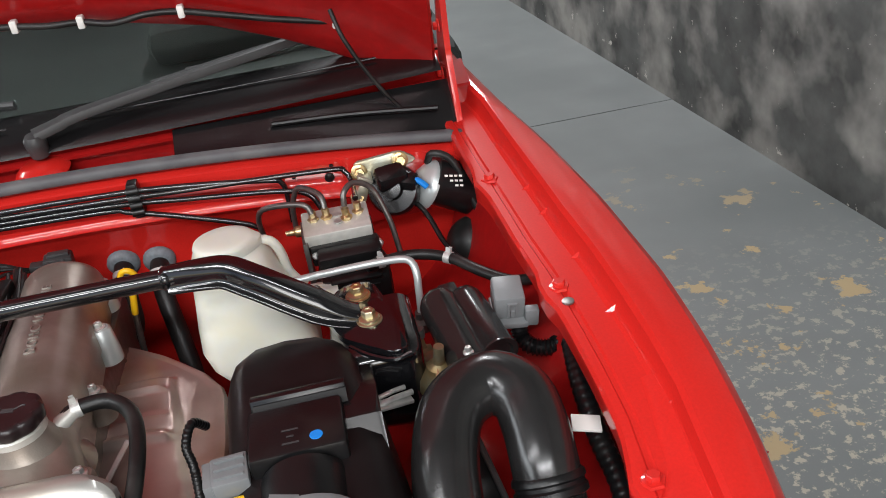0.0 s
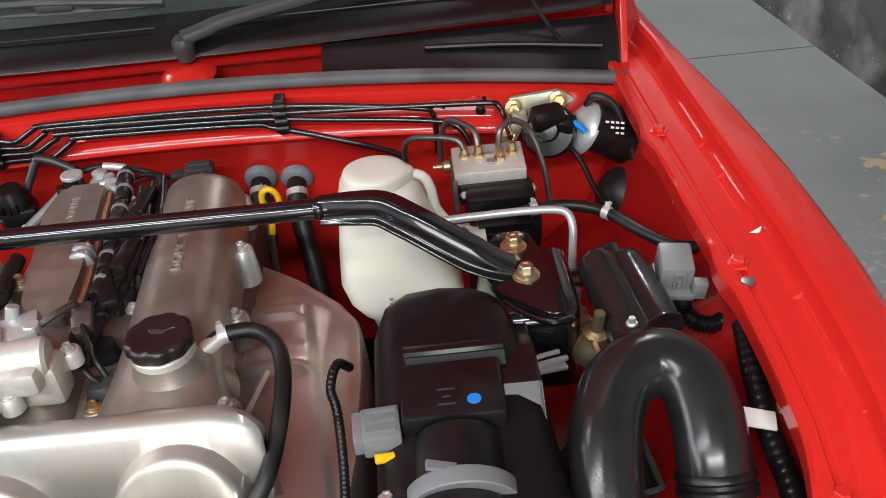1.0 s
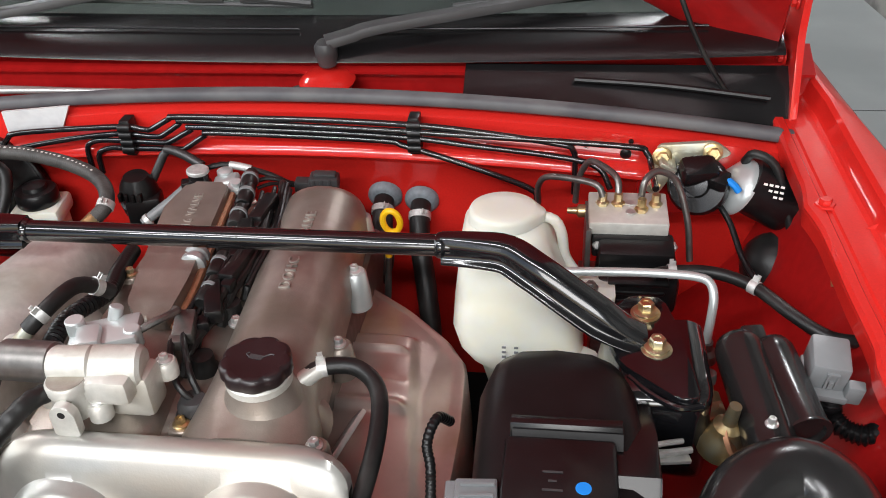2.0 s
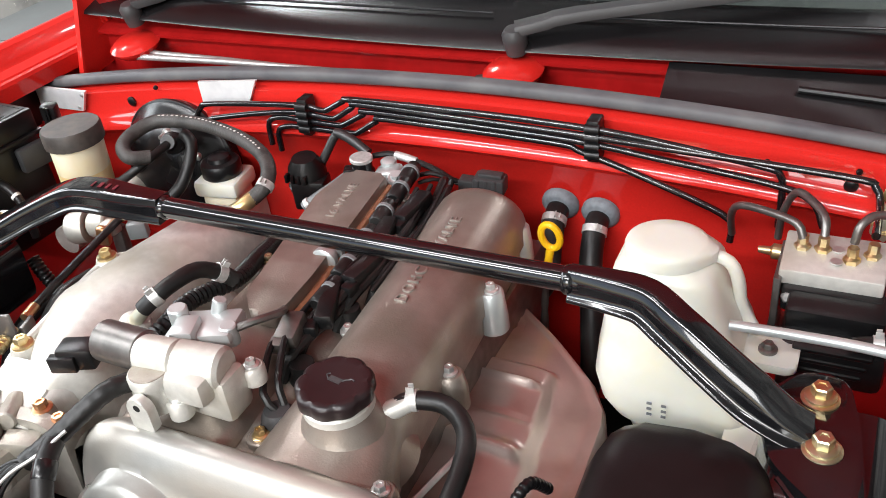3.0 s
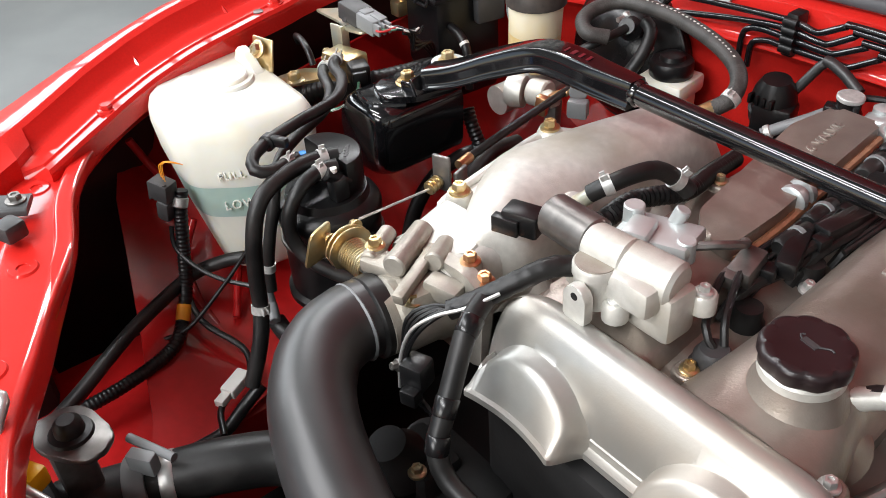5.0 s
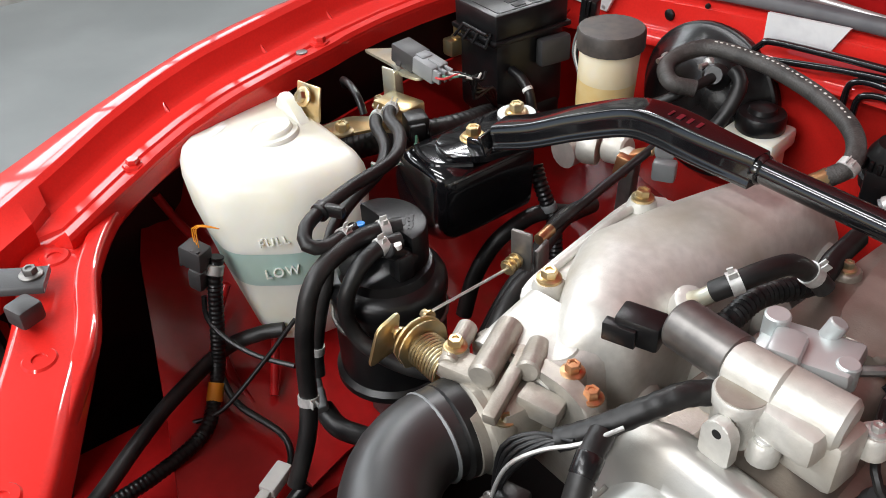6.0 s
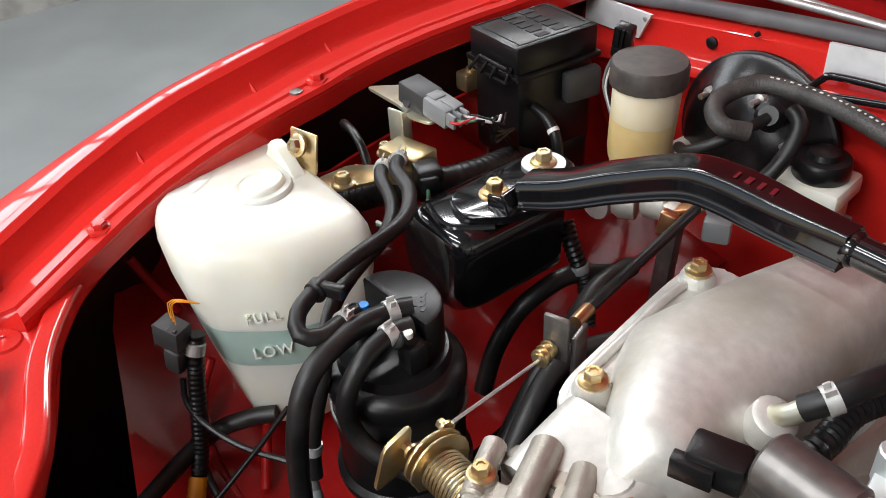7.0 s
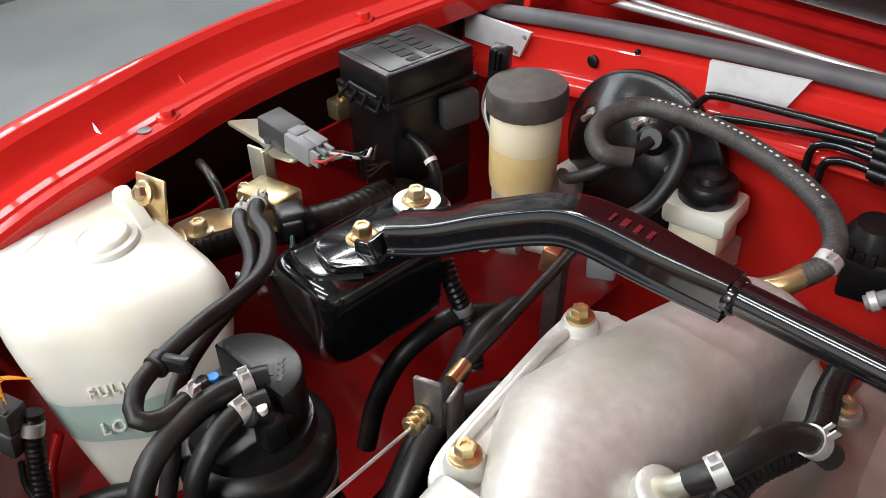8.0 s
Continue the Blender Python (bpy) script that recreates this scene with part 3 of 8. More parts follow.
def cowl():
    """Cowl trough, black cowl panel, windscreen and wipers."""
    bm = B()
    rows = []
    for i in range(31):
        x = -0.62 + i * 1.24 / 30
        zt = seal_z(x) - 0.012
        rows.append([Vector((x, a, b)) for a, b in ((0.360, zt - 0.001), (0.364, zt - 0.050), (0.372, zt - 0.130), (0.425, zt - 0.130), (0.434, zt - 0.03), (0.436, 0.838), (0.422, 0.842), (0.421, 0.846), (0.47, 0.865))])
    loft(bm, rows)
    thicken(bm, 0.002)
    # darker red carries the shade down in the trough
    part("cowl_trough", bm, RED_SHADE, car, smooth=40)
    bm = B()
    rows = []
    for i in range(33):
        x = -0.60 + i * 1.18 / 32
        k = x * x
        rows.append([Vector((x, a, b)) for a, b in ((0.430 - 0.03 * k, 0.855 + 0.05 * k), (0.418 - 0.03 * k, 0.858 + 0.05 * k), (0.421 - 0.03 * k, 0.862 + 0.05 * k), (0.446 - 0.03 * k, 0.873 + 0.04 * k), (0.470 - 0.03 * k, 0.879 + 0.03 * k), (0.50 - 0.04 * k, 0.884 + 0.03 * k), (0.52 - 0.04 * k, 0.882 + 0.03 * k))])
    loft(bm, rows)
    thicken(bm, 0.003)
    c = part("cowl_panel", bm, PLASTIC_SHINY, car, "black plastic cowl panel")
    for x0, x1, y, z in ((-0.42, 0.0, 0.468, 0.883), (0.10, 0.50, 0.468, 0.883)):
        bm = B()
        tube(bm, [(x0, y - 0.03 * x0 * x0, z + 0.03 * x0 * x0), ((x0 + x1) / 2, y, z + 0.001), (x1, y - 0.03 * x1 * x1, z + 0.03 * x1 * x1)], 0.0016, 8)
        part("panel_rib", bm, PLASTIC_SHINY, c)
    # wiper linkage in the trough
    for pts in ([(-0.50, 0.40, 0.829), (-0.25, 0.40, 0.824), (0.0, 0.398, 0.806)], [(0.018, 0.395, 0.832), (0.09, 0.396, 0.823), (0.20, 0.396, 0.806)]):
        bm = B()
        tube(bm, pts, 0.0045, 10)
        part("wiper_link", bm, STEEL, car, "grey steel wiper linkage rod")
    bm = B()
    lathe(bm, (0.012, 0.394, 0.818), (0, 0, 1), [(0.011, 0), (0.011, 0.012), (0.007, 0.018), (0, 0.018)], 16)
    part("link_joint", bm, DARK_STEEL, car)
    # black cover over the end of the trough
    bm = B()
    pts = [(0.215, 0.362), (0.60, 0.362), (0.585, 0.425), (0.215, 0.432)]
    vs = loft(bm, [[Vector((x, 0.362, seal_z(x) - 0.013)), Vector((x, 0.38, 0.832 - 0.05 * (x - 0.2))), Vector((x, 0.40, 0.842)), Vector((x, 0.424, 0.856))] for x in (0.215, 0.30, 0.34, 0.345, 0.42, 0.50, 0.56, 0.59)])
    for r in vs[3:]:
        r[1].co.z -= 0.006
        r[2].co.z -= 0.004
    thicken(bm, 0.004)
    part("trough_cover", bm, PLASTIC_SHINY, car, "black plastic cover with a raised rib")
    bm = B()
    tube(bm, [(0.345, 0.402, 0.846), (0.45, 0.395, 0.842), (0.565, 0.385, 0.832)], 0.0035, 8)
    part("cover_rib", bm, PLASTIC, car)
    # windscreen
    bm = B()
    rows = []
    for i in range(25):
        x = -0.59 + i * 1.18 / 24
        k = x * x
        rows.append([Vector((x * (1 - 0.06 * t), 0.505 - 0.10 * k + 0.74 * t, 0.876 + 0.03 * k + 0.44 * t - 0.05 * t * t)) for t in (0.0, 0.1, 0.25, 0.5, 0.75, 1.0)])
    loft(bm, rows)
    thicken(bm, 0.005)
    w = part("windscreen", bm, GLASS, car, "dark glass windscreen")
    w.visible_shadow = False
    bm = B()
    box(bm, (0, 1.25, 0.80), (1.30, 1.3, 0.10), bev=0.03)
    box(bm, (0.36, 0.85, 0.88), (0.40, 0.25, 0.07), bev=0.03)
    part("dashboard", bm, INTERIOR, car)
    bm = B()
    box(bm, (0, 1.95, 1.05), (1.35, 0.05, 0.7))
    box(bm, (-0.35, 1.55, 1.05), (0.45, 0.14, 0.55), rot(-10), bev=0.06)
    box(bm, (0.35, 1.55, 1.05), (0.45, 0.14, 0.55), rot(-10), bev=0.06)
    part("seat", bm, INTERIOR, car)
    # side walls of the body behind the fenders
    for s in (-1, 1):
        bm = B()
        box(bm, (s * 0.625, 1.48, 0.50), (0.06, 1.08, 0.50), bev=0.025)
        part("door", bm, RED, car)
        bm = B()
        tube(bm, [(s * 0.60, 0.72, 1.00), (s * 0.59, 0.95, 1.13), (s * 0.57, 1.24, 1.29)], 0.02, 8)
        part("windscreen_pillar", bm, RED, car)
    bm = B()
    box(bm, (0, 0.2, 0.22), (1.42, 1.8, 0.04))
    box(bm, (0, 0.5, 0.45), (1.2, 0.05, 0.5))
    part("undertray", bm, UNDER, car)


def wiper(x, elbow, tip, ends):
    """A wiper arm with its pivot, head and blade."""
    w = thing("windscreen_wiper", "black wiper arm and blade on the cowl", "wiper", group="wipers")
    y0, z0 = 0.425 - 0.03 * x * x, 0.885 + 0.03 * x * x
    bm = B()
    lathe(bm, (x, y0, z0 - 0.03), (0, -0.2, 1), [(0.012, 0), (0.014, 0.016), (0.014, 0.024), (0.010, 0.030), (0, 0.031)], 18)
    part("pivot_cap", bm, DARK_GREY, w)
    a, el, e = Vector((x, y0, z0 - 0.004)), Vector(elbow), Vector(tip)
    pts = [a, a + (el - a) * 0.55, el, el + (e - el) * 0.5, e]
    bm = B()
    sweep(bm, spline(pts, 0.012), rounded([(-0.012, -0.005), (0.012, -0.005), (0.010, 0.007), (-0.010, 0.007)], 0.003, 2), scale=lambda t: (1.25 - 0.7 * t, 1.0), twistless=False)
    part("arm", bm, DARK_GREY, w)
    bm = B()
    f, g = Vector(ends[0]), Vector(ends[1])
    tube(bm, [f, (f + g) / 2 + V(0, 0.004, 0.010), g], 0.005, 8)
    tube(bm, [f + V(0, 0.006, -0.006), g + V(0, 0.006, -0.006)], 0.0035, 6)
    for k in (0.18, 0.36, 0.64, 0.82):
        box(bm, f + (g - f) * k + V(0, 0.003, 0.003), (0.05, 0.008, 0.010), rot(0, 0, math.degrees(math.atan2(g.y - f.y, g.x - f.x))), bev=0.002)
    part("blade", bm, DARK_GREY, w)
    # red bracket boss under the pivot
    bm = B()
    lathe(bm, (x, y0 - 0.012, 0.826), (0, -0.15, 1), [(0.024, 0), (0.033, 0.008), (0.035, 0.013), (0.026, 0.020), (0, 0.022)], 24)
    part("wiper_boss", bm, RED, car)


def hood():
    """The open hood, tilted up over the bay on its rear hinges."""
    bm = B()
    up = Vector((0, -0.52, 0.85))
    rows = []
    for i in range(25):
        x = -0.585 + i * 1.17 / 24
        u = abs(x) / 0.585
        z0 = lerp([(0.0, 1.020), (0.17, 1.005), (0.30, 0.977), (0.388, 0.942), (0.451, 0.912), (0.502, 0.882), (0.518, 0.870), (0.546, 0.831), (0.60, 0.79)], abs(x))
        y0 = 0.490
        rows.append([Vector((x, y0 + 0.012, z0 - 0.004))] + [Vector((x * (1 - 0.10 * t), y0, z0)) + up * t * 1.05 * (1 - 0.06 * u * u) for t in (0.0, 0.03, 0.06, 0.065, 0.10, 0.11, 0.3, 0.6, 0.9, 1.0)])
    loft(bm, rows)
    thicken(bm, 0.012)
    # darker red copy here dims the red bounce onto the engine
    h = part("hood", bm, RED_SHADE, car, "open red hood panel")
    # black discs painted for the shade inside the hood's holes
    for x, y, z in ((0.492, 0.4515, 0.942), (0.30, 0.452, 1.036), (-0.30, 0.452, 1.036)):
        bm = B()
        lathe(bm, (x, y, z), (0, -0.85, -0.52), [(0.009, -0.002), (0.009, 0.0012), (0.006, 0.0015), (0, 0.0008)], 16)
        part("rubber_plug", bm, RUBBER, h)
    for s in (-1, 1):
        bm = B()
        prism(bm, rounded([(0.37, 0.79), (0.46, 0.80), (0.47, 0.88), (0.43, 0.99), (0.40, 0.99), (0.405, 0.90)], 0.012), "x", s * 0.592 - 0.004, s * 0.592 + 0.004, 0.002)
        part("hinge", bm, RED, h)
        hex_bolt(h, (s * 0.586, 0.44, 0.86), (-s, 0, 0), 0.007, RED)
        hex_bolt(h, (s * 0.586, 0.425, 0.93), (-s, 0, 0), 0.007, RED)


def front_panel():
    """Curved front crossmember that joins the fenders ahead of the bay."""
    for s in (-1, 1):
        bm = B()
        line = spline([(s * 0.655, -0.17, 0.777), (s * 0.648, -0.22, 0.768), (s * 0.630, -0.28, 0.753), (s * 0.575, -0.340, 0.746), (s * 0.46, -0.388, 0.744), (s * 0.345, -0.448, 0.741), (s * 0.22, -0.512, 0.738), (0.0, -0.56, 0.735)], 0.02)
        sweep(bm, line, rounded([(-0.032, -0.03), (0.032, -0.03), (0.030, -0.003), (0.024, 0.0), (-0.024, 0.0), (-0.030, -0.003)], 0.004, 3), twistless=False)
        p = part("front_panel", bm, RED, car, smooth=50)
        bm = B()
        lip = [(0.609, -0.150, 0.752), (0.633, -0.172, 0.752), (0.622, -0.226, 0.747), (0.597, -0.280, 0.741), (0.549, -0.320, 0.736), (0.452, -0.358, 0.732), (0.398, -0.388, 0.730), (0.30, -0.45, 0.728)]
        if s < 0:
            lip = [(0.612, -0.172, 0.752), (0.634, -0.183, 0.758), (0.622, -0.219, 0.757), (0.592, -0.262, 0.755), (0.563, -0.300, 0.752), (0.505, -0.341, 0.747), (0.430, -0.370, 0.742), (0.372, -0.408, 0.737), (0.28, -0.465, 0.732)]
        sweep(bm, spline([(s * a, b, c) for a, b, c in lip], 0.01), rounded([(-0.009, -0.014), (0.009, -0.014), (0.009, 0.003), (-0.009, 0.003)], 0.004, 3), twistless=False)
        part("rolled_lip", bm, RED, p, smooth=60)
        for k in (0.30, 0.45, 0.60):
            q = line[int(k * (len(line) - 1))]
            bm = B()
            lathe(bm, q + V(0, 0, -0.0005), (0, 0, 1), [(0.014, 0), (0.012, 0.002), (0.006, 0.002), (0.0055, -0.001), (0, -0.001)], 18)
            part("dimple", bm, RED, p)


def hull(name, rows, mat):
    """A closed body shell through half sections (y, half width, bottom, shoulder, top)."""
    bm = B()
    out = []
    for y, w, zb, zs, zt in rows:
        half = [(0.0, zb), (w * 0.80, zb), (w * 0.96, zb + 0.06), (w, (zb + zs) / 2), (w * 0.97, zs), (w * 0.86, zs + (zt - zs) * 0.7), (w * 0.5, zt), (0.0, zt + 0.004)]
        out.append([Vector((a, y, b)) for a, b in half] + [Vector((-a, y, b)) for a, b in half[-2:0:-1]])
    loft(bm, out, close=True, cap=True)
    return part(name, bm, mat, car, smooth=50)


hull("front_bumper", ((-0.92, 0.30, 0.30, 0.44, 0.48), (-0.89, 0.46, 0.25, 0.50, 0.54), (-0.80, 0.60, 0.22, 0.56, 0.60), (-0.68, 0.655, 0.21, 0.61, 0.655), (-0.59, 0.665, 0.21, 0.63, 0.680)), RED)
hull("rear_body", ((2.02, 0.66, 0.24, 0.74, 0.80), (2.30, 0.68, 0.24, 0.75, 0.80), (2.60, 0.66, 0.26, 0.74, 0.78), (2.85, 0.58, 0.30, 0.70, 0.74), (2.98, 0.42, 0.34, 0.64, 0.68)), RED)
for s in (-1, 1):
    fender(s)
    apron(s)
firewall()
cowl()
wiper(0.045, (0.105, 0.448, 0.892), (0.400, 0.540, 0.912), ((0.19, 0.520, 0.893), (0.60, 0.560, 0.912)))
wiper(-0.505, (-0.465, 0.462, 0.892), (-0.250, 0.540, 0.912), ((-0.40, 0.536, 0.902), (0.005, 0.522, 0.898)))
hood()
front_panel()
for s in (-1, 1):
    for y in (0.05, 2.25):
        bm = B()
        lathe(bm, (s * 0.50, y, 0.29), (s, 0, 0), [(0.20, 0), (0.27, 0.005), (0.29, 0.03), (0.29, 0.16), (0.27, 0.185), (0.20, 0.19)], 40)
        w = part("wheel", bm, UNDER, car, "black tyre on a steel wheel")
        bm = B()
        lathe(bm, (s * 0.52, y, 0.29), (s, 0, 0), [(0.205, 0), (0.205, 0.15), (0.18, 0.14), (0.05, 0.15), (0, 0.15)], 30)
        part("rim", bm, CAST, w)


ALLOY = material("pale_alloy", (0.58, 0.615, 0.61), 0.35, metal=0.5, vary=0.08)
RED_MARK = material("red_mark", (0.16, 0.012, 0.02), 0.35)


# ---- strut bar ----
def strut_bar():
    t = thing("strut_bar", "glossy black strut brace bolted across both towers", "strut brace")
    bm = B()
    cyl(bm, (-0.16, 0.047, 0.846), (0.24, 0.047, 0.844), 0.0098, 24)
    part("tube", bm, BLACK_GLOSS, t)
    sec = rounded([(-0.0175, -0.0125), (0.0175, -0.0125), (0.0178, -0.0095), (0.0128, -0.006), (0.0118, 0.004), (0.0075, 0.0118), (-0.0075, 0.0118), (-0.0118, 0.004), (-0.0128, -0.006), (-0.0178, -0.0095)], 0.003, 3)
    right = [(0.232, 0.047, 0.844), (0.262, 0.047, 0.844), (0.290, 0.045, 0.842), (0.315, 0.034, 0.832), (0.348, 0.024, 0.812), (0.374, 0.018, 0.796), (0.392, 0.016, 0.786), (0.406, 0.016, 0.7805)]
    left = [(-0.150, 0.047, 0.846), (-0.19, 0.048, 0.846), (-0.235, 0.050, 0.846), (-0.270, 0.048, 0.841), (-0.315, 0.035, 0.823), (-0.355, 0.021, 0.804), (-0.388, 0.012, 0.792)]
    wide = rounded([(-0.0175, -0.0125), (0.0175, -0.0125), (0.0178, -0.0095), (0.0150, -0.006), (0.0145, 0.005), (0.0118, 0.0118), (-0.0118, 0.0118), (-0.0145, 0.005), (-0.0150, -0.006), (-0.0178, -0.0095)], 0.0022, 3)
    for pts in (right, left):
        bm = B()
        sweep(bm, spline(pts, 0.006), sec if pts is right else wide, twistless=False, scale=(lambda k: (0.72 + 0.28 * min(1, k / 0.25) + 0.22 * k, 1.0 if k < 0.80 else 1.0 - 2.6 * (k - 0.80))) if pts is right else (lambda k: (0.72 + 0.28 * min(1, k / 0.25) + 0.10 * k, 1.0 - 0.15 * k)))
        e = part("end_bracket", bm, BLACK_GLOSS, t)
        a = Vector(pts[0])
        bm = B()
        d = Vector((1 if pts is right else -1, 0, 0))
        lathe(bm, a - d * 0.003, d, [(0.0100, -0.002), (0.0115, 0), (0.0118, 0.004), (0.0100, 0.007)], 22)
        part("weld_bead", bm, BLACK_GLOSS, e)
    bm = B()
    box(bm, (-0.391, 0.011, 0.786), (0.005, 0.052, 0.020), rot(0, -20, 12), bev=0.002)
    for dy in (-0.022, 0.022):
        box(bm, (-0.398, 0.011 + dy, 0.782), (0.018, 0.004, 0.012), rot(0, 0, 12), bev=0.0015)
    part("end_flange", bm, BLACK_GLOSS, t)
    bm = B()
    for k, w in enumerate((0.006, 0.006, 0.008, 0.004)):
        box(bm, (-0.205 - 0.009 * k, 0.0475, 0.8583), (w * 0.5, 0.008, 0.0006), rot(0, 0, 8))
    part("maker_mark", bm, RED_MARK, t)
    for s in (1, -1):
        bm = B()
        if s > 0:
            o = [(0.368, 0.035), (0.395, 0.075), (0.425, 0.075), (0.436, 0.03), (0.446, -0.055), (0.430, -0.060), (0.385, -0.020)]
        else:
            o = [(-0.372, 0.040), (-0.405, 0.082), (-0.440, 0.080), (-0.443, 0.035), (-0.438, -0.030), (-0.405, -0.040), (-0.382, -0.015)]
        prism(bm, rounded(o if s > 0 else o[::-1], 0.012), "z", 0.7715, 0.7785, 0.002)
        p = part("mount_plate", bm, BLACK_GLOSS, t)
        for x, y, z in (((0.409, 0.048, 0.780), (0.415, 0.0, 0.780)) if s > 0 else ((-0.414, 0.0, 0.780), (-0.422, 0.060, 0.780))):
            if s < 0 and y > 0.05:
                bm = B()
                lathe(bm, (x, y, 0.7785), (0, 0, 1), [(0.0185, 0), (0.0185, 0.0015), (0, 0.0015)], 26)
                part("large_washer", bm, ALLOY, p)
            bm = B()
            lathe(bm, (x, y, 0.778), (0, 0, 1), [(0.0130, 0), (0.0130, 0.0015), (0.0105, 0.0025), (0, 0.0025)], 22)
            part("washer", bm, ZINC, p)
            hex_bolt(p, (x, y, 0.781), (0, 0, 1), 0.0085, ZINC, h=0.009)
    # boxed black brackets on the towers
    for s in (1, -1):
        bm = B()
        if s > 0:
            o, y0 = [(0.362, 0.675), (0.462, 0.665), (0.460, 0.765), (0.448, 0.7715), (0.385, 0.7715), (0.375, 0.755)], -0.050
        else:
            o, y0 = [(0.390, 0.690), (0.430, 0.678), (0.466, 0.690), (0.478, 0.730), (0.462, 0.772), (0.384, 0.772)], -0.058
        o = rounded([(s * a, b) for a, b in o], 0.016 if s > 0 else 0.024, 6)
        cx, cz = sum(p for p, q in o) / len(o), 0.740
        loft(bm, [[Vector((cx + (p - cx) * k, y0 + dy, cz + (q - cz) * k)) for p, q in o] for dy, k in ((0.0, 0.62), (0.003, 0.80), (0.009, 0.92), (0.018, 0.98), (0.030, 1.0), (0.050 - y0, 1.0))], close=True, cap=True)
        b = part("tower_bracket", bm, BLACK_GLOSS, t)
        bm = B()
        if s > 0:
            tube(bm, [(0.447, -0.056, 0.770), (0.428, -0.0575, 0.7685), (0.408, -0.044, 0.769), (0.392, -0.026, 0.770)], 0.003, 8, step=0.003)
        else:
            tube(bm, [(-0.447, -0.042, 0.770), (-0.43, -0.047, 0.7685), (-0.41, -0.046, 0.769), (-0.388, -0.022, 0.770)], 0.003, 8, step=0.003)
        part("weld_bead", bm, BLACK_GLOSS, b)


strut_bar()


# ---- engine ----
def engine():
    t = thing("engine", "twin cam engine with a grey cast valve cover", "engine")
    bm = B()
    box(bm, (0.01, 0.07, 0.62), (0.24, 0.40, 0.20), bev=0.01)
    box(bm, (0.0, 0.05, 0.47), (0.22, 0.44, 0.16), bev=0.01)
    part("cylinder_head", bm, DARK_STEEL, t)
    # valve cover: flange, valley and two cam ridges that end behind the timing cover
    bm = B()
    prism(bm, rounded([(-0.105, -0.126), (0.142, -0.128), (0.134, 0.0), (0.128, 0.12), (0.118, 0.262), (-0.105, 0.262)], 0.02), "z", 0.722, 0.742, 0.003)
    prism(bm, rounded([(-0.095, -0.122), (0.132, -0.124), (0.126, 0.0), (0.120, 0.12), (0.110, 0.255), (-0.098, 0.255)], 0.02), "z", 0.740, 0.757, 0.006)
    cover = part("valve_cover", bm, COVER, t)

    def ridge(cx, dx, half, z0, zt, y0, y1, flat, front, flare):
        """A rounded cam ridge; towards its front it sinks to a share of its height and flares."""
        bm = B()
        rows = []
        n = 40
        for i in range(n + 1):
            w = i / n
            y = y0 + (y1 - y0) * w
            e = max(0.0, min(1.0, (y1 - y) / 0.040))
            k = math.sqrt(max(0.0, 1 - (1 - e) ** 2))
            f = min(1.0, max(0.0, (y - y0) / 0.085))
            f = f * f * (3 - 2 * f)
            hw = half * (0.60 + 0.40 * k) * (1 + flare * (1 - f))
            h = (zt - z0) * (0.05 + 0.95 * k) * (front + (1 - front) * f)
            c = cx + dx * w
            rows.append([Vector((c - hw * math.cos(math.pi * j / 18), y, z0 + h * math.sin(math.pi * j / 18) ** flat)) for j in range(19)])
        loft(bm, rows, close=True, cap=True)
        return part("cam_ridge", bm, COVER, cover, smooth=60)
    ridge(0.098, -0.022, 0.047, 0.744, 0.798, -0.131, 0.255, 0.66, 0.72, 0.26)
    ridge(-0.020, -0.012, 0.042, 0.742, 0.783, -0.131, 0.020, 0.62, 0.86, 0.05)
    bm = B()
    prism(bm, rounded([(-0.056, 0.020), (-0.034, -0.006), (-0.010, -0.004), (-0.012, 0.060), (-0.032, 0.240), (-0.078, 0.240), (-0.086, 0.185)], 0.008), "z", 0.744, 0.790, 0.006, 3)
    part("cam_plateau", bm, COVER, cover)
    bm = B()
    lathe(bm, (-0.021, 0.088, 0.782), (-0.08, 1, 0), [(0.010, 0), (0.0125, 0.002), (0.0125, 0.008), (0.010, 0.010), (0.010, 0.014), (0.0125, 0.016), (0.0125, 0.022), (0.009, 0.024)], 18)
    part("collar", bm, ALLOY, cover)
    # neck under the filler cap, with a rolled foot
    bm = B()
    lathe(bm, (0.102, -0.083, 0.765), (0, 0, 1), [(0.052, -0.018), (0.044, -0.004), (0.0360, 0.008), (0.0305, 0.020), (0.0270, 0.028), (0.0250, 0.038), (0, 0.038)], 32)
    part("filler_neck", bm, COVER, cover, smooth=60)
    bm = B()
    lathe(bm, (0.102, -0.083, 0.7990), (0, 0, 1), [(0.0264, 0), (0.0264, 0.006), (0.0245, 0.008), (0, 0.008)], 32)
    part("neck_ring", bm, CAST, cover)
    # stub of the breather
    bm = B()
    cyl(bm, (0.122, -0.066, 0.778), (0.143, -0.052, 0.786), 0.0085, 16, 0.0068)
    part("breather_stub", bm, CAST, cover)
    lettering("DOHC 16 VALVE", 0.0150, Matrix.Translation((0.0850, 0.103, 0.7985)) @ Matrix.Rotation(radians(93), 4, "Z"), LETTER, cover, 0.0012)
    lettering("16 VALVE", 0.0135, Matrix.Translation((-0.052, 0.180, 0.7900)) @ Matrix.Rotation(radians(97), 4, "Z"), LETTER, cover, 0.0010)
    # oil filler cap with ten lobes
    bm = B()
    n = 80
    prof = [(0.0230, 0.0085), (0.0262, 0.0092), (0.0270, 0.0115), (0.0270, 0.0188), (0.0262, 0.0212), (0.0235, 0.0228)]
    rows = []
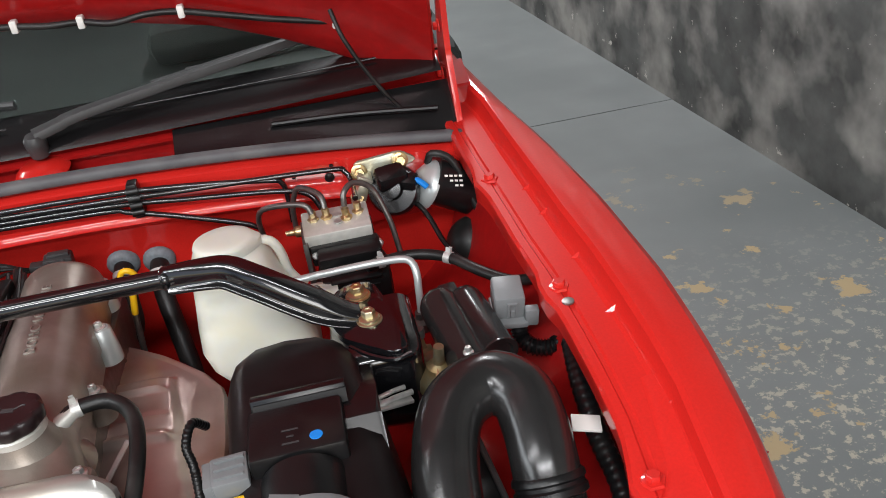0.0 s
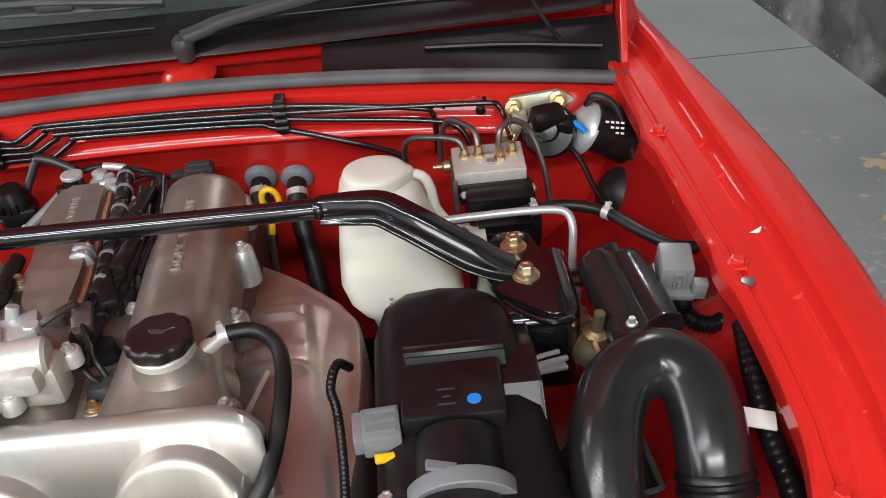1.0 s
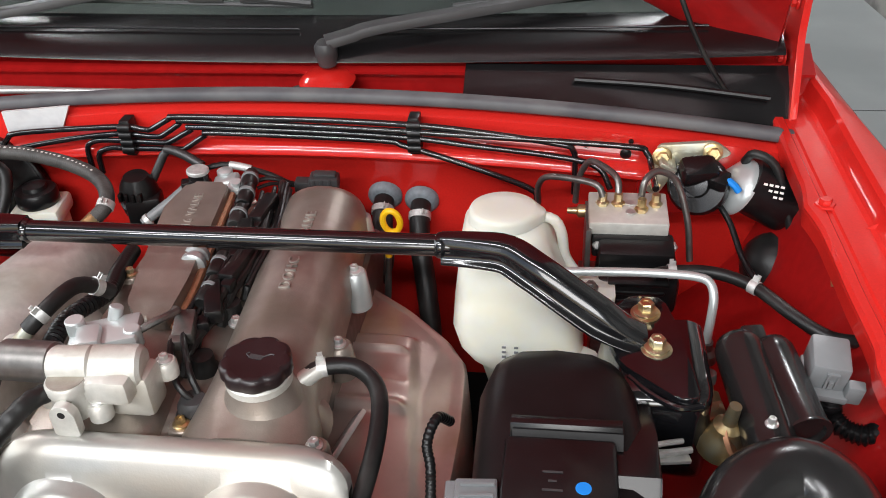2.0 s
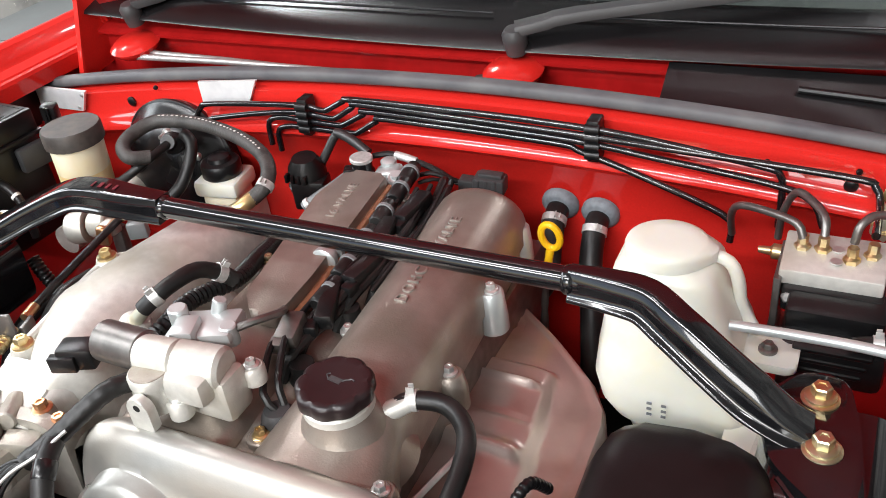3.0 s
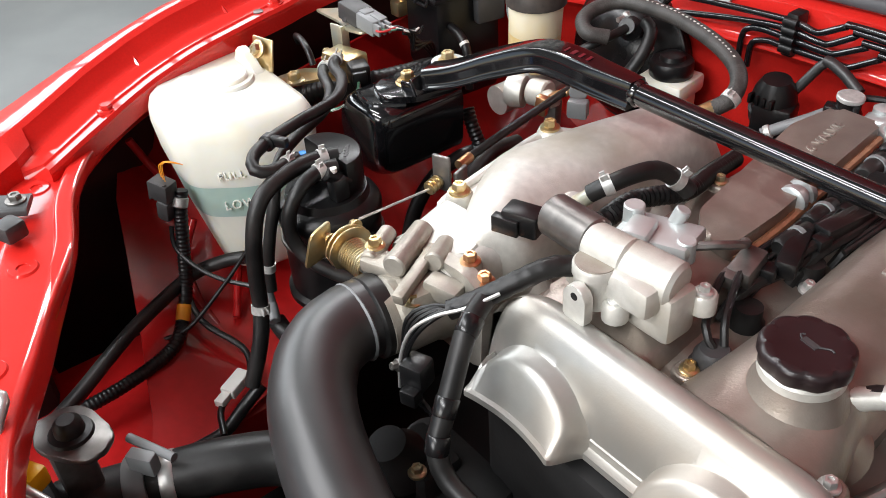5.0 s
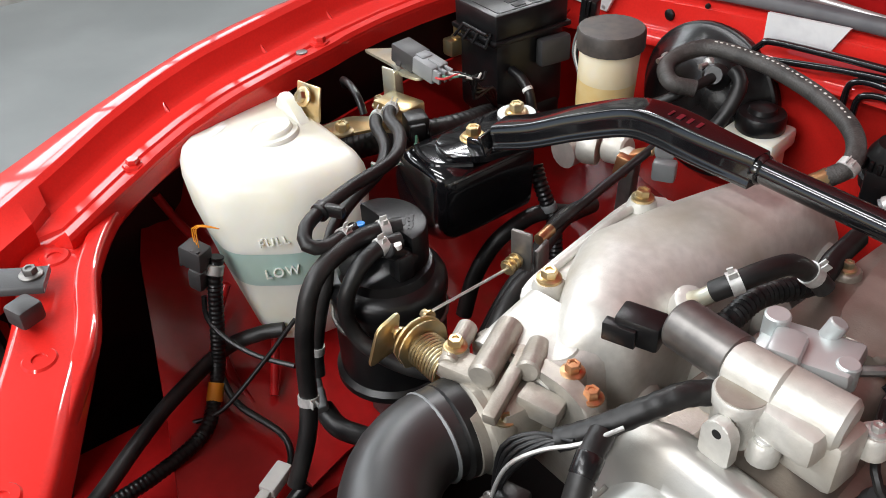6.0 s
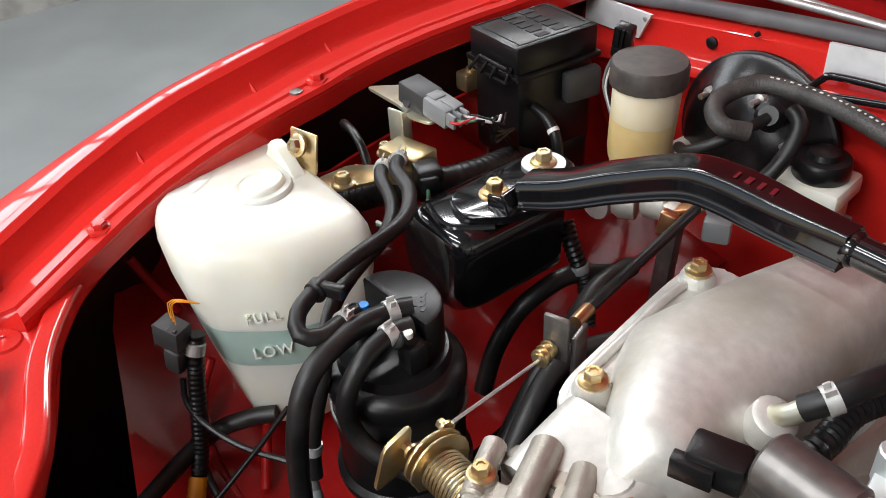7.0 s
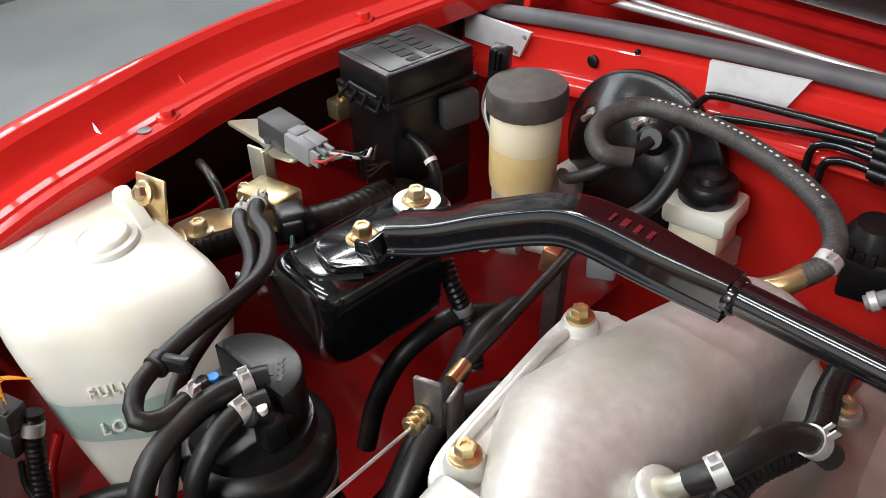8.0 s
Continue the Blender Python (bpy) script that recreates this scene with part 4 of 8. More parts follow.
    for r, h in prof:
        row = []
        for i in range(n):
            a = 2 * math.pi * i / n
            lobe = 0.5 + 0.5 * math.cos(9 * a)
            k = r + (0.0022 * (lobe ** 0.35) if h > 0.010 else 0.0012 * lobe) - 0.0004
            row.append(Vector((0.102 + k * math.cos(a), -0.083 + k * math.sin(a), 0.7985 + h)))
        rows.append(row)
    rows.append([Vector((0.102 + 0.020 * math.cos(2 * math.pi * i / n), -0.083 + 0.020 * math.sin(2 * math.pi * i / n), 0.7985 + 0.0218)) for i in range(n)])
    loft(bm, rows, close=True, cap=True)
    cap = part("oil_filler_cap", bm, MAROON, t, "dark plastic oil filler cap", smooth=45)
    # oil can mark
    bm = B()
    box(bm, (0.102, -0.081, 0.8205), (0.011, 0.005, 0.0005), rot(0, 0, -10))
    tube(bm, [(0.107, -0.081, 0.8204), (0.113, -0.077, 0.8204), (0.116, -0.078, 0.8204)], 0.0007, 6)
    tube(bm, [(0.0965, -0.081, 0.8204), (0.0935, -0.078, 0.8204), (0.0955, -0.076, 0.8204)], 0.0006, 6)
    part("oil_mark", bm, DARK_GREY, cap)
    # bolt bosses along the cover
    for x, y, h in ((0.139, 0.014, 0.006), (0.133, 0.116, 0.014), (0.116, 0.226, 0.010), (0.152, -0.122, 0.020), (0.036, -0.100, 0.012), (-0.094, 0.10, 0.012), (0.006, 0.18, 0.0), (0.010, 0.075, 0.004)):
        bm = B()
        lathe(bm, (x, y, 0.722), (0, 0, 1), [(0.0145, 0), (0.0140, 0.016), (0.0115, 0.026 + h), (0.0095, 0.028 + h), (0, 0.028 + h)], 18)
        b = part("bolt_boss", bm, ALLOY if x > 0.11 and y > 0.1 else COVER, cover)
        hex_bolt(b, (x, y, 0.750 + h), (0, 0, 1), 0.0055, STEEL if x > 0.05 else ZINC, h=0.006)
    # brown line on the plateau's side, painting in its red-brown reflection
    bm = B()
    tube(bm, [(-0.006, 0.002, 0.776), (-0.009, 0.060, 0.776), (-0.020, 0.150, 0.776), (-0.030, 0.236, 0.776)], 0.0042, 8)
    part("brown_rail", bm, RUST_AND_SHEEN, cover, "brown rail for the reflection on the ridge's side")
    # front right edge strip with the shiny tag
    bm = B()
    box(bm, (0.158, -0.068, 0.722), (0.005, 0.060, 0.022), rot(0, 35, -14), bev=0.001)
    part("side_tag", bm, STEEL, cover)
    # plug wires and connectors lying in the valley
    for k, (y0, y1) in enumerate(((-0.02, 0.16), (0.03, 0.20), (0.07, 0.24), (-0.04, 0.12), (0.10, 0.255))):
        x = 0.020 + 0.010 * (k % 3)
        bm = B()
        tube(bm, [(x - 0.006, y0, 0.757), (x, y0 + 0.02, 0.778), (x + 0.006, (y0 + y1) / 2, 0.786 - 0.003 * k), (x - 0.006, y1, 0.780), (x - 0.012, y1 + 0.01, 0.770)], 0.0048, 8)
        part("plug_wire", bm, RUBBER, t)
    for y in (-0.03, 0.045, 0.12, 0.195):
        bm = B()
        lathe(bm, (0.030, y, 0.750), (0, 0, 1), [(0.013, 0), (0.013, 0.010), (0.0105, 0.014), (0.010, 0.024), (0, 0.026)], 16)
        part("plug_boot", bm, RUBBER, t)
    for x, y, z, rz in ((0.022, 0.030, 0.786, 20), (0.028, 0.085, 0.788, -8), (0.018, 0.135, 0.788, 12), (0.022, 0.19, 0.786, -5)):
        bm = B()
        box(bm, (x, y, z), (0.016, 0.052, 0.015), rot(0, 0, rz), bev=0.003)
        box(bm, (x, y - 0.030, z - 0.002), (0.012, 0.014, 0.011), rot(0, 0, rz), bev=0.002)
        c = part("wire_clip", bm, PLASTIC, t)
    for x, y, z, d, r in ((0.012, 0.025, 0.786, (0.05, 1, 0.05), 0.0075), (0.010, 0.065, 0.788, (-0.05, 1, 0), 0.008), (0.007, 0.105, 0.790, (-0.08, 1, 0), 0.0078), (0.003, 0.15, 0.790, (-0.1, 1, 0), 0.0085), (-0.003, 0.195, 0.788, (-0.1, 1, 0.05), 0.0085), (-0.010, 0.232, 0.786, (-0.15, 1, 0), 0.009)):
        bm = B()
        lathe(bm, (x, y, z), d, [(r * 0.8, 0), (r, 0.002), (r, 0.026), (r * 0.85, 0.029), (r * 0.85, 0.036)], 14)
        c = part("coil_tube", bm, RUBBER, t)
        bm = B()
        lathe(bm, Vector((x, y, z)) + Vector(d).normalized() * 0.020, d, [(r, 0), (r * 1.12, 0.0005), (r * 1.12, 0.0045), (r, 0.005)], 14)
        part("tube_ring", bm, GREY, c)
    for x, y, z in ((0.044, 0.02, 0.770), (0.046, 0.09, 0.770), (0.004, 0.05, 0.770), (-0.004, 0.14, 0.772), (0.042, 0.165, 0.772), (-0.006, 0.225, 0.774)):
        hex_bolt(t, (x, y, z), (0.1, 0, 1), 0.0055, STEEL)
    for k in range(5):
        bm = B()
        x = -0.004 + 0.011 * k
        tube(bm, [(x, -0.01 + 0.02 * k, 0.775), (x + 0.010, 0.05 + 0.02 * k, 0.788 + 0.003 * (k % 3)), (x + 0.002, 0.12 + 0.015 * k, 0.784), (x - 0.006, 0.20 + 0.01 * k, 0.790)], 0.0026, 8)
        part("thin_wire", bm, PLASTIC, t)
    # sensor in front of the valley with its looped lead
    bm = B()
    lathe(bm, (0.041, -0.082, 0.748), (0, 0, 1), [(0.0165, 0), (0.0165, 0.010), (0.0135, 0.013), (0.0135, 0.020), (0.010, 0.026), (0, 0.027)], 22)
    s = part("cam_sensor", bm, DARK_GREY, t)
    bm = B()
    tube(bm, [(0.041, -0.082, 0.772), (0.030, -0.080, 0.785), (0.008, -0.035, 0.790), (0.010, -0.010, 0.788)], 0.003, 8)
    tube(bm, [(0.044, -0.076, 0.774), (0.036, -0.067, 0.788), (0.016, -0.026, 0.792), (0.014, -0.008, 0.789)], 0.003, 8)
    part("sensor_lead", bm, RUBBER, s)
    bm = B()
    box(bm, (0.012, -0.012, 0.789), (0.018, 0.030, 0.016), rot(10, 0, 10), bev=0.002)
    box(bm, (0.012, -0.030, 0.787), (0.014, 0.010, 0.012), rot(10, 0, 10), bev=0.001)
    part("sensor_plug", bm, DARK_STEEL, s)
    # rear sensor plug and cam position sensor
    bm = B()
    box(bm, (0.062, 0.287, 0.765), (0.034, 0.022, 0.020), rot(0, 4, 6), bev=0.003)
    box(bm, (0.064, 0.287, 0.776), (0.026, 0.012, 0.006), rot(0, 4, 6), bev=0.002)
    for k in range(3):
        box(bm, (0.052 + 0.009 * k, 0.2755 + 0.001 * k, 0.765), (0.004, 0.003, 0.018), rot(0, 4, 6), bev=0.0008)
    box(bm, (0.038, 0.285, 0.763), (0.020, 0.016, 0.014), rot(0, 4, 6), bev=0.002)
    part("rear_plug", bm, DARK_GREY, t)
    bm = B()
    tube(bm, [(-0.073, 0.280, 0.785), (-0.056, 0.284, 0.788), (-0.040, 0.285, 0.786), (-0.008, 0.285, 0.778), (0.014, 0.282, 0.770), (0.020, 0.280, 0.766), (0.015, 0.268, 0.756), (-0.003, 0.250, 0.756)], 0.0034, 8)
    tube(bm, [(-0.018, 0.270, 0.772), (-0.002, 0.275, 0.776), (0.017, 0.280, 0.770), (0.030, 0.285, 0.763)], 0.0026, 8)
    tube(bm, [(-0.010, 0.262, 0.770), (0.004, 0.270, 0.772), (0.018, 0.282, 0.764), (0.030, 0.285, 0.761)], 0.0022, 8)
    harness = part("rear_harness", bm, RUBBER, t)
    bm = B()
    tube(bm, [(-0.047, 0.285, 0.787), (-0.034, 0.285, 0.785), (-0.022, 0.285, 0.782)], 0.0048, 10)
    part("pale_sleeve", bm, CLAMP, harness, "pale wrapped sleeve")
    # bright cast sensor body with bosses
    bm = B()
    box(bm, (-0.044, 0.262, 0.774), (0.030, 0.024, 0.020), rot(0, -8, 10), bev=0.005)
    lathe(bm, (-0.030, 0.254, 0.768), (0.1, -0.3, 1), [(0.0115, 0), (0.0115, 0.012), (0.009, 0.015), (0.006, 0.015), (0.005, 0.019), (0, 0.019)], 18)
    lathe(bm, (-0.049, 0.272, 0.776), (0, 0, 1), [(0.009, 0), (0.009, 0.011), (0.006, 0.013), (0, 0.013)], 16)
    cyl(bm, (-0.040, 0.258, 0.778), (-0.022, 0.250, 0.778), 0.0055, 12, bev=0.001)
    part("rear_sensor", bm, ALLOY, t, "bright cast sensor body", smooth=50)
    bm = B()
    lathe(bm, (-0.078, 0.262, 0.764), (0.05, 0, 1), [(0.0135, 0), (0.0140, 0.012), (0.0115, 0.016), (0.0115, 0.026), (0, 0.028)], 18)
    box(bm, (-0.088, 0.256, 0.775), (0.016, 0.014, 0.014), rot(0, 0, 20), bev=0.002)
    coil = part("coil_plug", bm, PLASTIC_SHINY, t)
    bm = B()
    lathe(bm, (-0.0768, 0.262, 0.7885), (0.05, 0, 1), [(0.0118, 0), (0.0128, 0.001), (0.0128, 0.004), (0.0118, 0.005)], 18)
    part("bright_ring", bm, CLAMP, coil)
    bm = B()
    lathe(bm, (-0.158, 0.270, 0.735), (0.05, -0.1, 1), [(0.022, 0), (0.024, 0.012), (0.0215, 0.014), (0.0215, 0.022), (0.023, 0.024), (0.020, 0.036), (0.014, 0.046), (0, 0.048)], 20)
    box(bm, (-0.150, 0.262, 0.740), (0.040, 0.030, 0.036), rot(0, 0, 15), bev=0.004)
    for k in range(4):
        box(bm, (-0.170 + 0.008 * k, 0.247, 0.762), (0.004, 0.008, 0.010), rot(0, 0, 6), bev=0.001)
    part("rear_cap", bm, PLASTIC, t)
    # two thin vent pipes that meet in an inverted V
    bm = B()
    tube(bm, [(-0.164, 0.268, 0.730), (-0.144, 0.280, 0.766), (-0.127, 0.289, 0.796), (-0.122, 0.291, 0.801)], 0.0050, 10, smooth_line=False)
    tube(bm, [(-0.124, 0.291, 0.802), (-0.116, 0.290, 0.802), (-0.100, 0.286, 0.798), (-0.078, 0.280, 0.788)], 0.0056, 10)
    part("vent_pipe", bm, SATIN_PIPE, t)
    bm = B()
    tube(bm, [(-0.136, 0.222, 0.744), (-0.124, 0.230, 0.752), (-0.106, 0.242, 0.763), (-0.088, 0.258, 0.775)], 0.0058, 10)
    conduit = part("grey_conduit", bm, GREY, t)
    bm = B()
    lathe(bm, (-0.134, 0.223, 0.745), (0.6, 0.4, 0.4), [(0.006, 0), (0.0074, 0.001), (0.0074, 0.006), (0.006, 0.007)], 14)
    part("bright_clip", bm, CLAMP, conduit)



def timing_cover():
    t = thing("timing_cover", "silver painted timing belt cover with two round lobes", "timing cover")
    lobes = ((-0.036, 0.708, 0.055), (0.117, 0.715, 0.056))
    rows = []
    n = 170
    x0, x1 = -0.091, 0.187
    slope = [(-0.170, 0.726), (-0.1695, 0.745), (-0.166, 0.758), (-0.162, 0.768), (-0.157, 0.777), (-0.152, 0.782), (-0.147, 0.785)]
    for i in range(n + 1):
        x = x0 + (x1 - x0) * i / n
        end = min(1.0, (x - x0) / 0.040, (x1 - x) / 0.048)
        end = math.sqrt(max(0.0, 1 - (1 - end) ** 2))
        drop = 0.020 * (1 - end)
        back = -0.129 - 0.022 * (1 - end)
        top, k = 0.728, 0.0
        for cx, zc, r in lobes:
            d = abs(x - cx) / r
            if d < 1:
                z = zc + r * math.sqrt(1 - d ** 2.1)
                if z > top:
                    top = z
                    k = min(1.0, (z - 0.728) / 0.016)
                    k = k * k * (3 - 2 * k)
        join = lerp(sorted((z, y) for y, z in slope), top)
        ledge, foot = join - 0.011 * k - 0.001, join - 0.027 * k - 0.003
        low = 0.716 + 0.006 * k
        col = [(back, 0.690), (back, 0.772), (back - 0.0015, 0.780), (back - 0.006, 0.7845), (back - 0.012, 0.786)]
        col += [(y, z) for y, z in slope[::-1] if z > top + 0.003]
        col += [(join, top + 0.001)] * (5 + 7 - len(col))
        col += [(join - 0.002 * k, top), (ledge, top - 0.001), (ledge - 0.004 * k, top - 0.003), (ledge - 0.008 * k, top - 0.008), (foot, low + 0.003), (foot - 0.0035, low + 0.002), (foot - 0.0040, low - 0.003), (foot + 0.004, low - 0.005)]
        rows.append([Vector((x, min(y, back), z - (drop if z > 0.74 else 0.0))) for y, z in col])
    bm = B()
    loft(bm, rows, close=True, cap=True)
    bmesh.ops.remove_doubles(bm, verts=bm.verts, dist=0.00002)
    part("cover_skin", bm, SILVER, t, smooth=38)
    hex_bolt(t, (0.163, -0.190, 0.722), (0, -1, 0.2), 0.006, STEEL)
    # lower cover, dark, below
    bm = B()
    box(bm, (0.045, -0.160, 0.56), (0.25, 0.05, 0.29), bev=0.01)
    part("lower_cover", bm, UNDER, t)


def intake():
    t = thing("intake_manifold", "cast aluminium intake plenum with bolted flange", "intake manifold")
    bm = B()
    rows = []
    n = 30
    for i in range(n + 1):
        w = i / n
        y = -0.140 + 0.300 * w
        e = min(1.0, (w / 0.16), (1 - w) / 0.12)
        k = math.sqrt(max(0.02, 1 - (1 - e) ** 2))
        xl = -0.250 + 0.05 * w * w + 0.085 * max(0.0, 1 - w / 0.36) ** 1.2
        xr = -0.122 - 0.012 * w
        if w < 0.12:
            xr -= 0.035 * (1 - w / 0.12)
        zt = 0.748 + (0.056 - 0.010 * w) * k
        zb = 0.690
        c, hw = (xl + xr) / 2, (xr - xl) / 2
        row = []
        for j in range(17):
            a = math.pi * j / 16
            px = -math.copysign(abs(math.cos(a)) ** 0.75, math.cos(a))
            pz = math.sin(a) ** 0.75
            row.append(Vector((c + hw * px, y, 0.735 + (zt - 0.735) * pz)))
        row = [Vector((c - hw * 0.96, y, zb))] + row + [Vector((c + hw * 0.96, y, zb))]
        rows.append(row)
    loft(bm, rows, close=True, cap=True)
    body = part("plenum", bm, CAST, t, smooth=60)
    bm = B()
    prism(bm, rounded([(-0.262, 0.055), (-0.258, 0.020), (-0.246, -0.045), (-0.237, -0.092), (-0.228, -0.112), (-0.206, -0.116), (-0.196, -0.09), (-0.215, 0.0), (-0.215, 0.06), (-0.236, 0.072)][::-1], 0.008), "z", 0.748, 0.767, 0.003)
    part("side_flange", bm, CAST, t)
    bm = B()
    tube(bm, [(-0.246, 0.052, 0.768), (-0.248, 0.020, 0.769), (-0.238, -0.040, 0.769), (-0.229, -0.088, 0.768), (-0.220, -0.108, 0.766)], 0.0036, 10)
    part("flange_lip", bm, CAST, t, smooth=70)
    for x, y, z, mt in ((-0.216, -0.092, 0.780, ZINC), (-0.247, 0.043, 0.776, ZINC)):
        bm = B()
        lathe(bm, (x, y, z - 0.03), (0, 0, 1), [(0.015, 0), (0.0125, 0.024), (0.0105, 0.029), (0, 0.029)], 20)
        b = part("bolt_boss", bm, CAST, t)
        hex_bolt(b, (x, y, z), (0, 0, 1), 0.0075, mt, h=0.007)
    bm = B()
    lathe(bm, (-0.160, -0.125, 0.745), (-0.1, -0.25, 1), [(0.019, 0), (0.0165, 0.026), (0.0135, 0.032), (0, 0.033)], 20)
    part("cast_nub", bm, CAST, t)
    # front neck towards the throttle body
    bm = B()
    sweep(bm, spline([(-0.180, -0.10, 0.748), (-0.178, -0.128, 0.742), (-0.176, -0.155, 0.735)], 0.01), rounded([(-0.048, -0.04), (0.048, -0.04), (0.042, 0.035), (-0.042, 0.035)], 0.02, 4), twistless=False)
    part("neck", bm, CAST, t, smooth=60)
    # runners down to the head
    for k in range(4):
        y = -0.085 + 0.075 * k
        bm = B()
        tube(bm, [(-0.150, y, 0.730), (-0.125, y, 0.700), (-0.105, y, 0.665), (-0.085, y, 0.650)], 0.022, 14)
        part("runner", bm, CAST, t)
    # vent barb
    bm = B()
    lathe(bm, (-0.130, -0.046, 0.776), (0.4, 0.0, 1), [(0.014, 0), (0.0135, 0.016), (0.010, 0.019), (0, 0.019)], 18)
    part("barb_boss", bm, CAST, t)
    bm = B()
    tube(bm, [(-0.125, -0.046, 0.792), (-0.116, -0.046, 0.800), (-0.106, -0.039, 0.811)], 0.0062, 12)
    part("barb", bm, PALE_ZINC, t)


def throttle_body():
    t = thing("throttle_unit", "cast throttle body with a brass return spring", "throttle body")
    bm = B()
    lathe(bm, (-0.172, -0.152, 0.729), (-0.12, -1, 0), [(0.036, 0), (0.0365, 0.012), (0.0345, 0.016), (0.0345, 0.046), (0.031, 0.049), (0.031, 0.056)], 32)
    box(bm, (-0.172, -0.176, 0.742), (0.062, 0.036, 0.046), rot(0, 0, -7), bev=0.007)
    body = part("casting", bm, THROTTLE, t)
    bm = B()
    prism(bm, rounded([(-0.222, 0.690), (-0.112, 0.690), (-0.106, 0.768), (-0.128, 0.779), (-0.190, 0.772), (-0.222, 0.764)], 0.010), "y", -0.160, -0.148, 0.002)
    part("flange", bm, THROTTLE, body)
    # cast air passages: a long barrel, a short barrel and a slanting rib
    for name, a, b, r in (("passage", (-0.200, -0.143, 0.774), (-0.174, -0.192, 0.775), 0.0098), ("passage", (-0.226, -0.160, 0.766), (-0.204, -0.196, 0.766), 0.0075), ("passage", (-0.176, -0.138, 0.770), (-0.158, -0.166, 0.775), 0.0085)):
        bm = B()
        cyl(bm, a, b, r, 18, bev=0.0015)
        part(name, bm, THROTTLE, body)
    bm = B()
    box(bm, (-0.160, -0.182, 0.770), (0.010, 0.056, 0.010), rot(8, 0, 24), bev=0.002)
    part("rib", bm, THROTTLE, body)
    bm = B()
    box(bm, (-0.192, -0.186, 0.764), (0.040, 0.022, 0.012), rot(0, 0, 20), bev=0.003)
    box(bm, (-0.140, -0.170, 0.762), (0.030, 0.018, 0.016), rot(0, 6, 20), bev=0.003)
    part("ledge", bm, THROTTLE, body)
    for x, y, z, mt in ((-0.138, -0.145, 0.777, COPPER), (-0.118, -0.148, 0.771, COPPER), (-0.210, -0.184, 0.772, ZINC), (-0.151, -0.192, 0.756, ZINC)):
        bm = B()
        lathe(bm, (x, y, z - 0.02), (0, 0, 1), [(0.0105, 0), (0.0095, 0.016), (0.0085, 0.020), (0, 0.020)], 18)
        b = part("screw_boss", bm, THROTTLE, body)
        hex_bolt(b, (x, y, z), (0, 0, 1), 0.0066, mt, h=0.007)
    # return spring and cable quadrant
    bm = B()
    line = []
    for i in range(240):
        a = 2 * math.pi * i / 24
        line.append(Vector((-0.214 - 0.0022 * i / 24 * 1.4, -0.187 + 0.0135 * math.cos(a), 0.748 + 0.0135 * math.sin(a))))
    sweep(bm, line, ring(0.0011, 6))
    part("return_spring", bm, ZINC, t, "brass coloured coil spring")
    bm = B()
    cyl(bm, (-0.208, -0.187, 0.748), (-0.256, -0.187, 0.748), 0.008, 14)
    part("shaft", bm, STEEL, t)
    bm = B()
    o = [(-0.186 + 0.022 * math.cos(radians(a)), 0.748 + 0.022 * math.sin(radians(a))) for a in range(-60, 190, 18)] + [(-0.203, 0.737), (-0.186, 0.730)]
    prism(bm, o, "x", -0.2535, -0.251, 0.0008)
    prism(bm, o, "x", -0.2475, -0.2455, 0.0008)
    q = part("cable_quadrant", bm, ZINC, t)
    bm = B()
    prism(bm, rounded([(-0.223, 0.737), (-0.213, 0.767), (-0.193, 0.774), (-0.198, 0.742)], 0.004), "x", -0.265, -0.262, 0.0008)
    part("lever", bm, ZINC, q)
    for y, z in ((-0.173, 0.762), (-0.198, 0.760)):
        hex_bolt(q, (-0.256, y, z), (-1, 0, 0), 0.0045, ZINC)


